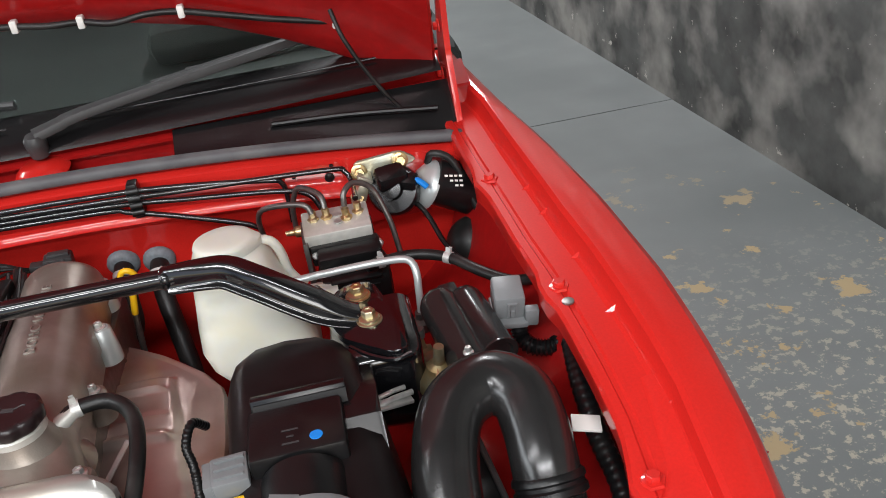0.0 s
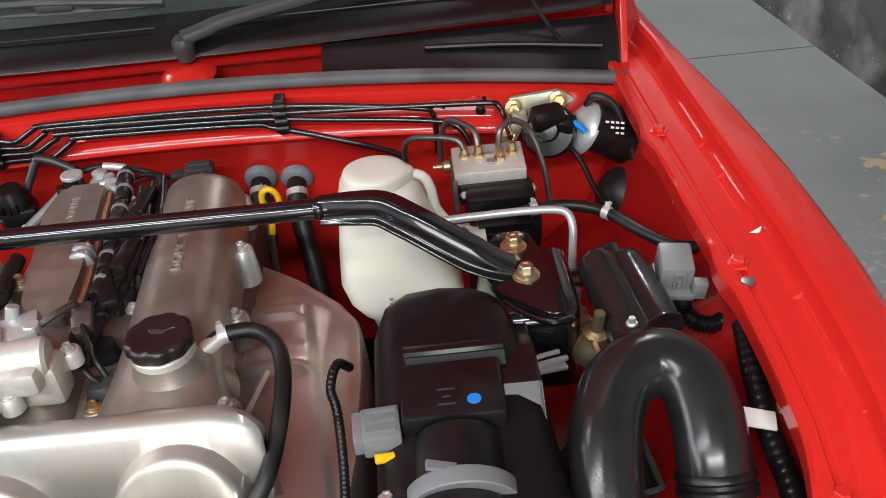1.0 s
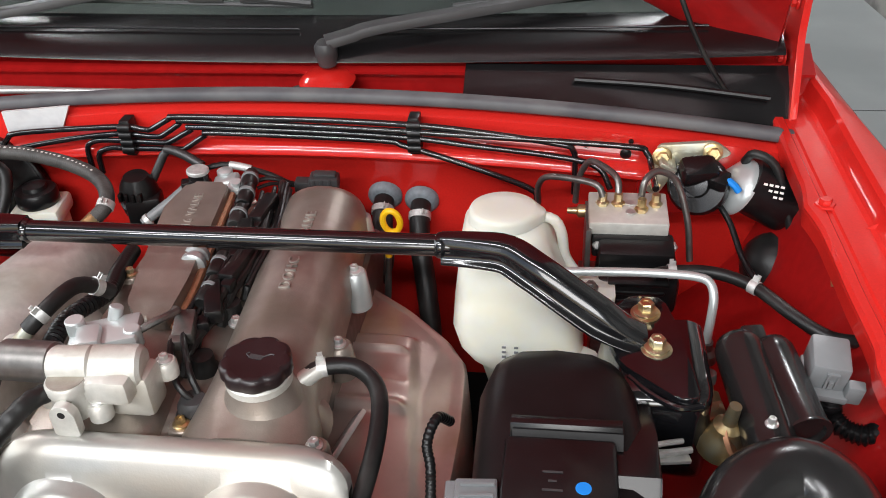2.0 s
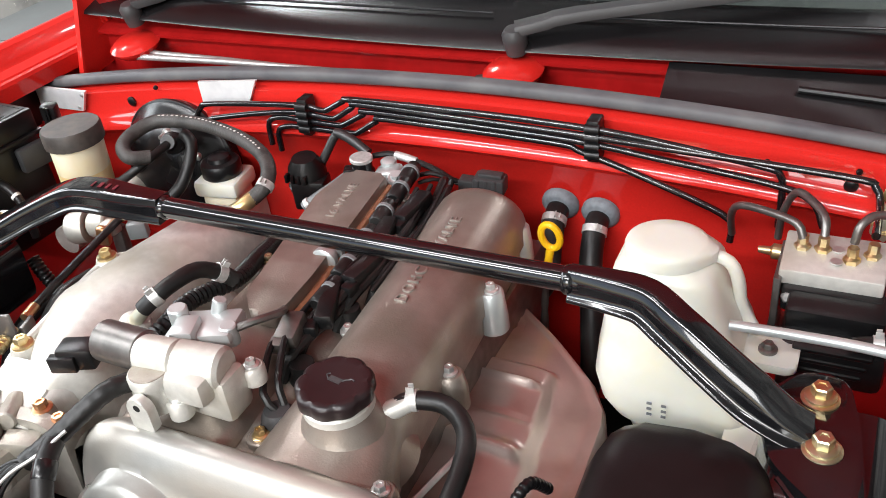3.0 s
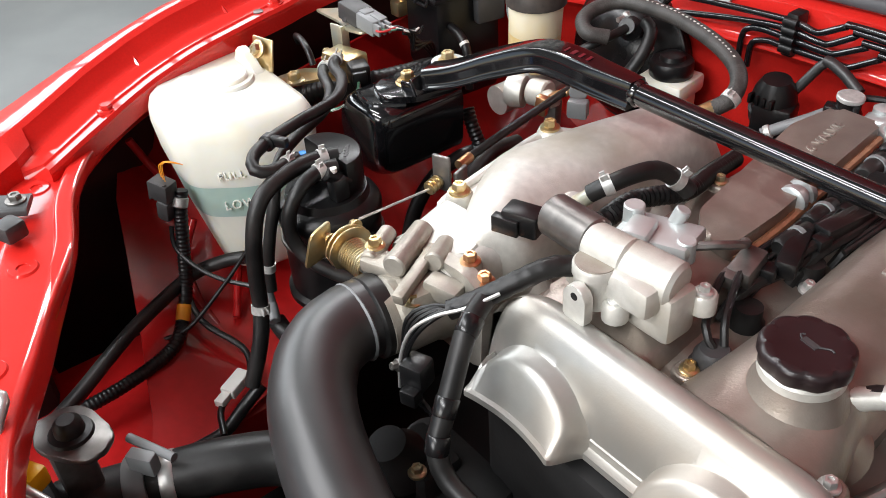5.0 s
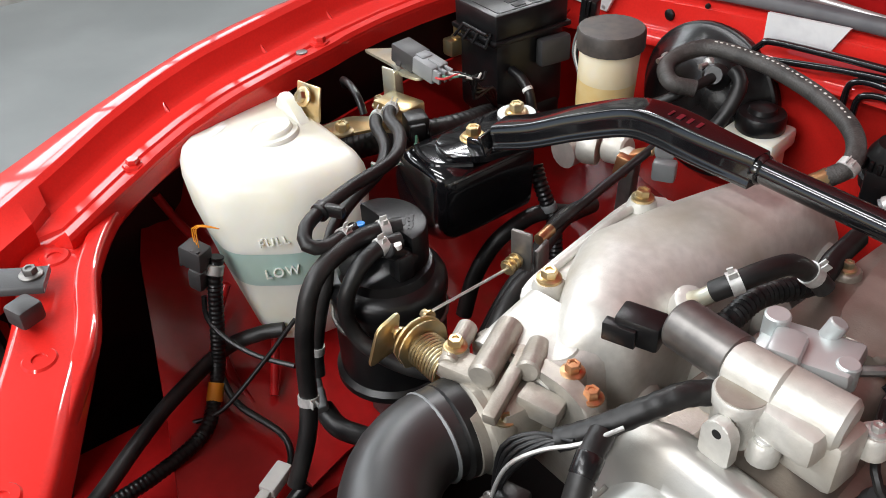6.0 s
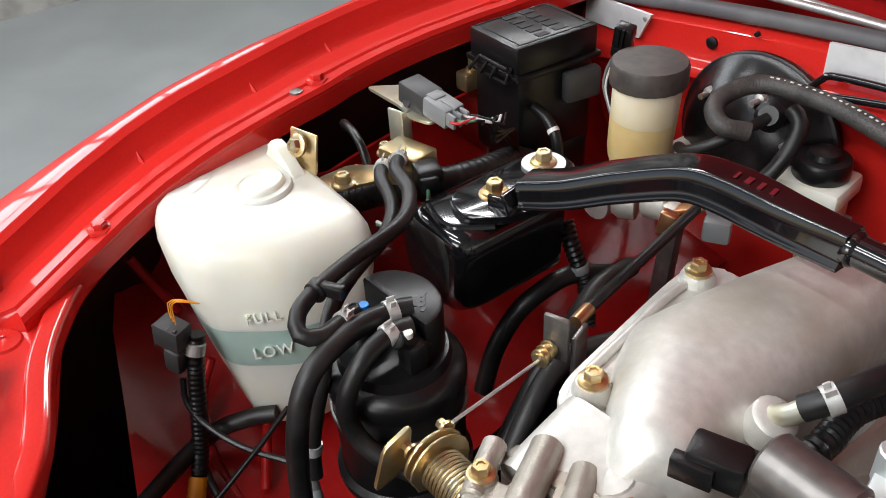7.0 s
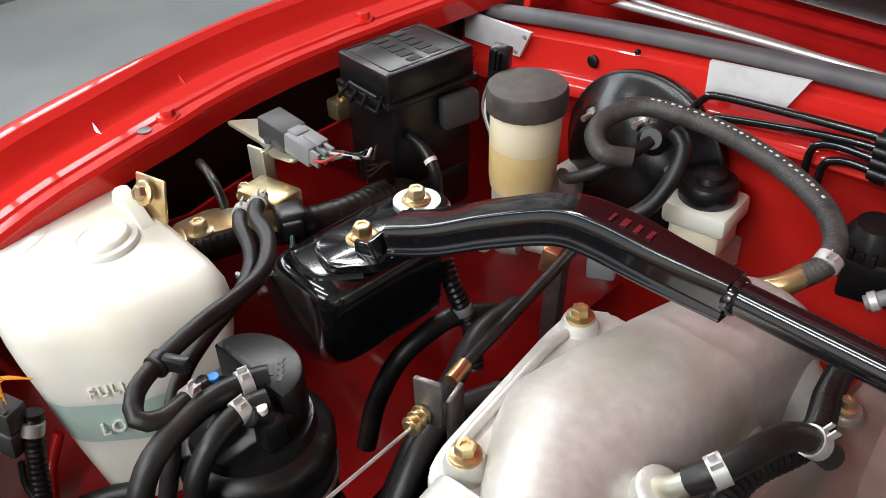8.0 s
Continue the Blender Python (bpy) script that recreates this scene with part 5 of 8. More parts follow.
def air_valve():
    t = thing("idle_air_valve", "cast idle air valve with a dark solenoid drum", "idle valve")
    bm = B()
    cyl(bm, (-0.106, -0.100, 0.815), (-0.060, -0.102, 0.816), 0.0165, 28, bev=0.002)
    part("solenoid", bm, DARK_STEEL, t, "brushed dark steel solenoid drum")
    bm = B()
    cyl(bm, (-0.064, -0.104, 0.816), (-0.030, -0.101, 0.816), 0.0150, 26, bev=0.002)
    cyl(bm, (-0.036, -0.100, 0.813), (0.006, -0.094, 0.811), 0.0165, 28, bev=0.003)
    box(bm, (-0.020, -0.106, 0.804), (0.046, 0.034, 0.024), bev=0.006)
    part("valve_casting", bm, CAST, t)
    bm = B()
    box(bm, (-0.018, -0.094, 0.788), (0.060, 0.030, 0.040), bev=0.006)
    part("mount_block", bm, CAST, t)
    bm = B()
    lathe(bm, (-0.0455, -0.118, 0.783), (0, 0, 1), [(0.0150, 0), (0.0152, 0.022), (0.0165, 0.024), (0.0165, 0.031), (0.0155, 0.0325), (0, 0.0325)], 28)
    barrel = part("barrel", bm, CAST, t, "upright cast barrel with a flat lid")
    bm = B()
    lathe(bm, (-0.0455, -0.118, 0.8155), (0, 0, 1), [(0.0150, -0.001), (0.0146, 0.0008), (0, 0.0010)], 28)
    part("lid", bm, THROTTLE, barrel)
    bm = B()
    prism(bm, rounded([(-0.052, 0.778), (-0.032, 0.778), (-0.032, 0.800), (-0.037, 0.808), (-0.047, 0.808), (-0.052, 0.800)], 0.003), "y", -0.142, -0.134, 0.0015)
    part("lug_plate", bm, CAST, barrel)
    # closed near-black disc drawn for the dark inside of the lug's hole
    bm = B()
    lathe(bm, (-0.042, -0.1423, 0.800), (0, -1, 0), [(0.003, 0), (0.0035, -0.002), (0, -0.002)], 14)
    part("hole", bm, UNDER, t)
    for x, y, z in ((-0.066, -0.112, 0.800), (-0.026, -0.118, 0.793), (0.012, -0.075, 0.80)):
        bm = B()
        lathe(bm, (x, y, z - 0.015), (0, 0, 1), [(0.0095, 0), (0.0095, 0.013), (0.008, 0.015), (0, 0.015)], 16)
        b = part("screw_boss", bm, CAST, t)
        hex_bolt(b, (x, y, z), (0, 0, 1), 0.0050, STEEL, h=0.005)
    # white metal bracket behind
    bm = B()
    box(bm, (-0.045, -0.055, 0.806), (0.058, 0.036, 0.012), rot(0, -6, 14), bev=0.004)
    box(bm, (-0.052, -0.068, 0.812), (0.020, 0.026, 0.014), rot(0, 0, 20), bev=0.004)
    cyl(bm, (-0.068, -0.056, 0.800), (-0.068, -0.056, 0.822), 0.008, 14, bev=0.001)
    cyl(bm, (-0.020, -0.056, 0.798), (-0.020, -0.056, 0.816), 0.007, 14, bev=0.001)
    cyl(bm, (-0.046, -0.042, 0.800), (-0.040, -0.036, 0.822), 0.006, 14, bev=0.001)
    part("bracket", bm, ALLOY, t, "pale cast bracket")
    bm = B()
    tube(bm, [(-0.022, -0.055, 0.808), (-0.005, -0.045, 0.814), (0.002, -0.020, 0.806), (-0.010, 0.000, 0.792)], 0.0034, 8)
    part("thin_pipe", bm, DARK_STEEL, t)
    # plug
    bm = B()
    box(bm, (-0.124, -0.112, 0.806), (0.030, 0.020, 0.020), rot(0, 0, 20), bev=0.003)
    box(bm, (-0.130, -0.124, 0.804), (0.022, 0.008, 0.014), rot(0, 0, 20), bev=0.001)
    part("plug", bm, PLASTIC, t)
    return t


def heat_shield():
    t = thing("exhaust_heat_shield", "stained steel heat shield over the exhaust manifold", "heat shield")
    bm = B()
    rows = []
    edge = [(-0.20, 0.232), (-0.10, 0.244), (0.0, 0.247), (0.075, 0.244), (0.094, 0.240), (0.122, 0.222), (0.170, 0.166), (0.235, 0.092), (0.262, 0.074)]

    def smooth(v):
        v = min(1.0, max(0.0, v))
        return v * v * (3 - 2 * v)
    for i in range(151):
        y = -0.18 + 0.44 * i / 150
        out = lerp(edge, y)
        side = 0.190 + 0.14 * (0.105 - y) if y < 0.105 else 0.190
        row = [Vector((0.070, y, 0.650)), Vector((0.071, y, 0.672))]
        for j in range(41):
            x = 0.072 + (out - 0.072) * j / 40
            z = 0.6835 - 0.10 * max(0.0, y - 0.13) - 0.03 * max(0.0, -0.06 - y)
            # falls away towards its outer edge, then the raised panel with ribs and a groove
            z -= 0.014 * smooth((x - 0.165) / 0.075)
            panel = smooth((side - x) / 0.005 + 0.5) * smooth((0.114 - y) / 0.004 + 0.5)
            inset = smooth((side - 0.006 - x) / 0.006) * smooth((x - 0.113) / 0.006)
            rib = 0.0060 * math.exp(-((y - 0.089) / 0.0036) ** 2) + 0.0065 * math.exp(-((y - 0.010) / 0.008) ** 2) - 0.0026 * math.exp(-((y - 0.0475) / 0.0020) ** 2)
            rim = 0.0020 * smooth((x - out + 0.010) / 0.006)
            row.append(Vector((x, y, z + 0.0055 * panel + rib * inset * panel + rim)))
        z = row[-1].z
        row += [Vector((out + 0.003, y, z - 0.004)), Vector((out + 0.006, y, z - 0.06)), Vector((out + 0.006, y, 0.54))]
        rows.append(row)
    loft(bm, rows)
    p = part("shield", bm, SHIELD, t, smooth=50)
    for x, y, z in ((0.124, 0.171, 0.677), (0.150, -0.110, 0.690)):
        bm = B()
        lathe(bm, (x, y, z), (0, 0, 1), [(0.017, -0.006), (0.016, 0.003), (0.010, 0.001), (0, 0.001)], 20)
        part("bolt_dish", bm, SHIELD, p)
        hex_bolt(p, (x, y, z + 0.002), (0, 0, 1), 0.006, DARK_STEEL)


def dipstick():
    t = thing("dipstick", "yellow plastic dipstick ring on a thin tube", "dipstick")
    bm = B()
    line = [Vector((0.151 + 0.0095 * math.cos(a), 0.220 - 0.004 * math.sin(a), 0.752 + 0.016 * math.sin(a))) for a in [2 * math.pi * i / 20 for i in range(21)]]
    sweep(bm, line, ring(0.0036, 8), cap=True)
    cyl(bm, (0.150, 0.221, 0.737), (0.144, 0.222, 0.705), 0.0042, 10)
    part("ring", bm, YELLOW, t)
    bm = B()
    tube(bm, [(0.144, 0.222, 0.707), (0.138, 0.222, 0.64), (0.13, 0.21, 0.56)], 0.004, 8)
    part("guide_tube", bm, DARK_STEEL, t)
    return t


engine()
timing_cover()
intake()
throttle_body()
settle(air_valve(), (0.010, 0.0, 0.007))
heat_shield()
settle(dipstick(), (0.0, 0.0025, 0.0035))

# intake pipe round the front of the engine
pipe = thing("intake_pipe", "thick smooth black intake pipe", "intake pipe")
bm = B()
tube(bm, [(-0.184, -0.198, 0.728), (-0.188, -0.230, 0.730), (-0.175, -0.264, 0.730), (-0.141, -0.293, 0.726), (-0.096, -0.312, 0.718), (-0.035, -0.326, 0.704), (0.05, -0.340, 0.690), (0.18, -0.345, 0.69), (0.28, -0.332, 0.72), (0.322, -0.305, 0.748), (0.330, -0.270, 0.760)], 0.0325, 28, step=0.012)
part("pipe_body", bm, SATIN_PIPE, pipe, smooth=60)
bm = B()
lathe(bm, (-0.184, -0.199, 0.728), (-0.08, -1, 0.03), [(0.0325, 0), (0.0348, 0.002), (0.0348, 0.014), (0.0325, 0.016)], 30)
part("end_cuff", bm, RUBBER, pipe)
bm = B()
lathe(bm, (-0.187, -0.223, 0.7296), (-0.02, -1, 0.02), [(0.0322, 0), (0.0338, 0.0015), (0.0322, 0.003)], 30)
part("bead", bm, GREY, pipe)


# ---- right side of the bay ----
GROMMET = material("grey_grommet", (0.17, 0.19, 0.21), 0.5, vary=0.2, scale=150)
def airbox():
    t = thing("air_cleaner", "black plastic air cleaner box with an airflow meter", "air cleaner")
    bm = B()
    rows = []
    # lid: low dome that falls towards the front
    def section(y):
        xl = lerp([(-0.31, 0.258), (-0.05, 0.256), (-0.03, 0.264), (-0.012, 0.285)], y)
        xr = lerp([(-0.31, 0.412), (-0.15, 0.402), (-0.05, 0.388), (-0.012, 0.366)], y)
        zt = lerp([(-0.31, 0.755), (-0.12, 0.782), (-0.05, 0.787), (-0.025, 0.782), (-0.012, 0.765)], y)
        return xl, xr, zt
    for y in (-0.31, -0.25, -0.19, -0.13, -0.09, -0.06, -0.04, -0.028, -0.019, -0.012):
        xl, xr, zt = section(y)
        c = (xl + xr) / 2
        prof = [(xl - 0.004, 0.60), (xl, 0.70), (xl + 0.004, zt - 0.03), (xl + 0.012, zt - 0.010), (xl + 0.026, zt - 0.002), (c, zt + 0.001), (xr - 0.026, zt - 0.002), (xr - 0.010, zt - 0.010), (xr - 0.002, zt - 0.03), (xr + 0.004, 0.70), (xr + 0.006, 0.60)]
        rows.append([Vector((a, y, b)) for a, b in prof])
    loft(bm, rows, close=True, cap=True)
    settle(part("housing", bm, PLASTIC_BROWN, t, smooth=45), (0.012, 0.010, 0.004))
    # deep recess for the meter is framed by a raised edge
    bm = B()
    prism(bm, [(-0.098, 0.770), (-0.098, 0.789), (-0.105, 0.7915), (-0.108, 0.791), (-0.114, 0.781), (-0.114, 0.770)][::-1], "x", 0.290, 0.372, 0.001)
    settle(part("raised_edge", bm, PLASTIC_SHINY, t), (0.010, -0.003, 0.005))
    # solid near-black slab that paints the recess's shade
    bm = B()
    box(bm, (0.334, -0.1145, 0.782), (0.080, 0.006, 0.012), rot(-40))
    settle(part("recess", bm, UNDER, t), (0.008, -0.002, 0.005))
    # airflow meter
    bm = B()
    box(bm, (0.333, -0.155, 0.772), (0.080, 0.062, 0.034), bev=0.004)
    m = part("airflow_meter", bm, PLASTIC, t, "black airflow meter with a blue paint dot")
    bm = B()
    lathe(bm, (0.349, -0.171, 0.7888), (0, 0, 1), [(0.0056, 0), (0.0054, 0.0007), (0, 0.0008)], 20)
    part("paint_dot", bm, BLUE, m)
    bm = B()
    for k, w in enumerate((0.014, 0.006, 0.014)):
        box(bm, (0.328, -0.158 - 0.008 * k, 0.7892), (w, 0.0016, 0.0005))
    part("moulded_mark", bm, DARK_GREY, m)
    bm = B()
    lathe(bm, (0.333, -0.185, 0.756), (0, -1, -0.2), [(0.0355, 0), (0.0365, 0.006), (0.0365, 0.042), (0.034, 0.043)], 36)
    part("meter_outlet", bm, PLASTIC, m)
    bm = B()
    lathe(bm, (0.333, -0.226, 0.746), (0, -1, -0.2), [(0.037, -0.002), (0.0428, -0.001), (0.0435, 0.001), (0.0435, 0.012), (0.0425, 0.013)], 36)
    box(bm, (0.320, -0.232, 0.7865), (0.022, 0.007, 0.004), rot(0, 18))
    part("band_clamp", bm, GREY, m)
    bm = B()
    lathe(bm, (0.333, -0.234, 0.745), (0, -1, -0.2), [(0.0385, 0), (0.0425, 0.006), (0.0430, 0.014), (0.0395, 0.019), (0.0395, 0.024), (0.0430, 0.029), (0.0430, 0.038), (0.0395, 0.043), (0.0395, 0.048), (0.0430, 0.053), (0.043, 0.066)], 36)
    part("rubber_boot", bm, RUBBER, t)
    settle(m, (0.004, 0.004, 0.0045))
    # plug on the meter's side
    bm = B()
    box(bm, (0.280, -0.170, 0.772), (0.030, 0.034, 0.020), rot(0, 0, 4), bev=0.002)
    box(bm, (0.264, -0.170, 0.772), (0.012, 0.030, 0.016), rot(0, 0, 4), bev=0.001)
    for k in range(3):
        box(bm, (0.280, -0.180 + 0.010 * k, 0.783), (0.024, 0.002, 0.003), rot(0, 0, 4))
    pl = part("meter_plug", bm, GREY, m, "grey plug with a yellow lock")
    bm = B()
    box(bm, (0.284, -0.192, 0.766), (0.020, 0.006, 0.006), rot(0, 0, 4), bev=0.001)
    part("lock", bm, YELLOW, pl)
    # side duct of the housing with pale highlight edge and marks
    bm = B()
    prism(bm, [(-0.04, 0.62), (-0.04, 0.755), (-0.06, 0.772), (-0.10, 0.779), (-0.144, 0.787), (-0.147, 0.786), (-0.166, 0.755), (-0.170, 0.753), (-0.238, 0.738), (-0.250, 0.716), (-0.31, 0.70), (-0.31, 0.62)][::-1], "x", 0.373, 0.408, 0.005, 3)
    d = part("side_duct", bm, PLASTIC_SHINY, t, smooth=30)
    bm = B()
    for k in range(3):
        box(bm, (0.391, -0.190 - 0.007 * k, 0.7505 - 0.0016 * k), (0.007, 0.004, 0.0008), rot(12))
    part("moulded_mark", bm, DARK_GREY, d)
    hex_bolt(t, (0.282, -0.225, 0.757), (0, 0, 1), 0.006, STEEL)
    bm = B()
    box(bm, (0.422, -0.078, 0.735), (0.034, 0.014, 0.004), rot(0, 8, 15), bev=0.001)
    tube(bm, [(0.405, -0.084, 0.739), (0.420, -0.080, 0.741), (0.440, -0.072, 0.738)], 0.0028, 8)
    tube(bm, [(0.407, -0.072, 0.739), (0.422, -0.069, 0.741), (0.434, -0.064, 0.739)], 0.0024, 8)
    part("clip", bm, STEEL, t)
    return t


CHAMBER = [(0.490, -0.095), (0.497, -0.186), (0.465, -0.194), (0.462, -0.300), (0.420, -0.300), (0.422, -0.130)]


def snorkel():
    t = thing("intake_snorkel", "black plastic U-shaped air intake snorkel", "intake snorkel")
    pts = [(0.440, -0.285, 0.660), (0.444, -0.235, 0.710), (0.450, -0.185, 0.746), (0.468, -0.142, 0.766), (0.502, -0.125, 0.772), (0.526, -0.142, 0.768), (0.531, -0.172, 0.756), (0.530, -0.200, 0.738), (0.530, -0.216, 0.716), (0.531, -0.225, 0.69)]
    bm = B()
    tube(bm, pts, 0.0285, 32, step=0.006)
    part("duct", bm, SATIN, t, smooth=60)
    bm = B()
    d = Vector((0.0, -0.62, -0.80))
    lathe(bm, (0.530, -0.206, 0.7300), d, [(0.0285, -0.003), (0.0310, 0.0), (0.0315, 0.004), (0.0295, 0.006), (0.0295, 0.009), (0.0315, 0.011), (0.0315, 0.016), (0.029, 0.018)], 32)
    part("lip", bm, PLASTIC, t)
    bm = B()
    for k in range(2):
        for j in range(4):
            box(bm, (0.519 + 0.008 * j, -0.172 - 0.012 * k, 0.7815 - 0.0075 * k - 0.0016 * (j - 1.5) ** 2), (0.0045, 0.007, 0.0014), rot(32))
    part("moulded_mark", bm, PLASTIC, t)
    # dark chamber under the arch with a lipped edge
    bm = B()
    prism(bm, rounded(CHAMBER, 0.010), "z", 0.600, 0.690, 0.004)
    c = part("chamber", bm, PLASTIC, t)
    bm = B()
    tube(bm, [(a, b, 0.692) for a, b in CHAMBER[:3]], 0.0032, 8, smooth_line=False)
    part("lipped_edge", bm, DARK_GREY, c)
    bm = B()
    lathe(bm, (0.474, -0.200, 0.690), (0, 0, 1), [(0.005, 0), (0.005, 0.003), (0, 0.004)], 10)
    part("clip", bm, STEEL, c)


def resonator():
    t = thing("resonator", "black plastic twin-barrel vacuum chamber", "vacuum chamber")
    for name, a, b, r in (("barrel", (0.484, 0.046, 0.768), (0.502, -0.080, 0.742), 0.0210), ("short_barrel", (0.511, 0.044, 0.766), (0.528, -0.050, 0.750), 0.0190)):
        a, b = Vector(a), Vector(b)
        h = (b - a).length
        bm = B()
        lathe(bm, a, b - a, [(0, 0), (r * 0.5, 0.0015), (r * 0.82, 0.006), (r * 0.97, 0.013), (r, 0.020), (r, h - 0.004), (r * 1.06, h - 0.003), (r * 1.06, h), (r * 0.8, h), (r * 0.7, h - 0.003), (0, h - 0.003)], 30)
        part(name, bm, SATIN, t, smooth=50)
    bm = B()
    box(bm, (0.504, 0.010, 0.757), (0.020, 0.090, 0.024), rot(14, 0, 9), bev=0.003)
    part("web", bm, SATIN, t)
    hex_bolt(t, (0.497, -0.058, 0.7665), (0, 0, 1), 0.0042, STEEL)
    return t


def relay_box():
    t = thing("relay_box", "grey plastic relay box on the inner wheel house", "relay box")
    bm = B()
    q = rot(12, 4, -6)
    box(bm, (0.567, 0.016, 0.760), (0.031, 0.036, 0.034), q, bev=0.003)
    body = part("box", bm, GREY, t)
    bm = B()
    box(bm, (0.566, 0.014, 0.745), (0.036, 0.042, 0.008), q, bev=0.002)
    box(bm, (0.586, -0.004, 0.748), (0.014, 0.010, 0.022), q, bev=0.002)
    part("base", bm, GREY, body)
    for dx, dz, w, h in ((-0.004, 0, 0.002, 0.018), (0.004, 0, 0.002, 0.018), (0, 0.009, 0.010, 0.002), (0, -0.004, 0.004, 0.008)):
        bm = B()
        box(bm, (0.567 + dx, -0.0030 - 0.2 * dz, 0.757 + dz), (w, 0.002, h), q)
        part("latch", bm, GREY, body)
    bm = B()
    tube(bm, [(0.572, 0.004, 0.738), (0.574, -0.002, 0.722), (0.583, -0.014, 0.716), (0.602, -0.020, 0.716), (0.618, -0.006, 0.718), (0.628, 0.010, 0.722)], 0.0085, 14, ribs=0.13, pitch=0.0036)
    part("conduit", bm, PLASTIC_SHINY, t, "black corrugated conduit")
    return t


def abs_unit():
    t = thing("abs_unit", "silver hydraulic block on a black control unit", "ABS unit")
    bm = B()
    box(bm, (0.402, 0.217, 0.777), (0.080, 0.054, 0.016), rot(6, 0, 0), bev=0.002)
    blk = part("valve_block", bm, CAST, t)
    for x in (0.376, 0.392, 0.415, 0.430):
        bm = B()
        lathe(bm, (x, 0.222 - 0.010 * ((x * 1000) % 2), 0.784), (0, 0, 1), [(0.007, 0), (0.007, 0.004), (0.0045, 0.006), (0.0045, 0.014), (0, 0.014)], 6)
        part("union", bm, ZINC, blk)
    for x, y in ((0.404, 0.224), (0.404, 0.206)):
        bm = B()
        lathe(bm, (x, y, 0.7855), (0, 0, 1), [(0.005, 0), (0.005, 0.0012), (0, 0.0012)], 12)
        part("plug", bm, STEEL, blk)
    bm = B()
    box(bm, (0.405, 0.212, 0.757), (0.078, 0.052, 0.026), rot(6), bev=0.003)
    part("black_frame", bm, PLASTIC, blk)
    bm = B()
    box(bm, (0.410, 0.185, 0.745), (0.076, 0.034, 0.040), rot(12), bev=0.005)
    box(bm, (0.412, 0.176, 0.720), (0.082, 0.050, 0.046), rot(10), bev=0.008)
    unit = part("control_unit", bm, PLASTIC, t, "ribbed black control unit")
    for k in range(3):
        bm = B()
        box(bm, (0.412, 0.152 + 0.002 * k, 0.738 - 0.012 * k), (0.060 - 0.006 * k, 0.012, 0.006), rot(20), bev=0.002)
        part("rib", bm, PLASTIC, unit)
    for x in (0.372, 0.446):
        bm = B()
        lathe(bm, (x, 0.188, 0.757), (0, -1, 0.3), [(0.006, 0), (0.006, 0.003), (0.004, 0.005), (0, 0.005)], 6)
        part("screw", bm, STEEL, t)
    bm = B()
    box(bm, (0.362, 0.215, 0.735), (0.006, 0.060, 0.080), bev=0.001)
    box(bm, (0.40, 0.215, 0.690), (0.090, 0.07, 0.008), bev=0.001)
    box(bm, (0.40, 0.215, 0.62), (0.06, 0.05, 0.14))
    part("bracket", bm, DARK_STEEL, t)
    bm = B()
    lathe(bm, (0.360, 0.235, 0.768), (-1, 0, 0), [(0.007, 0), (0.007, 0.008), (0.004, 0.010), (0.003, 0.020), (0, 0.020)], 12)
    part("bleed_nipple", bm, ZINC, t)


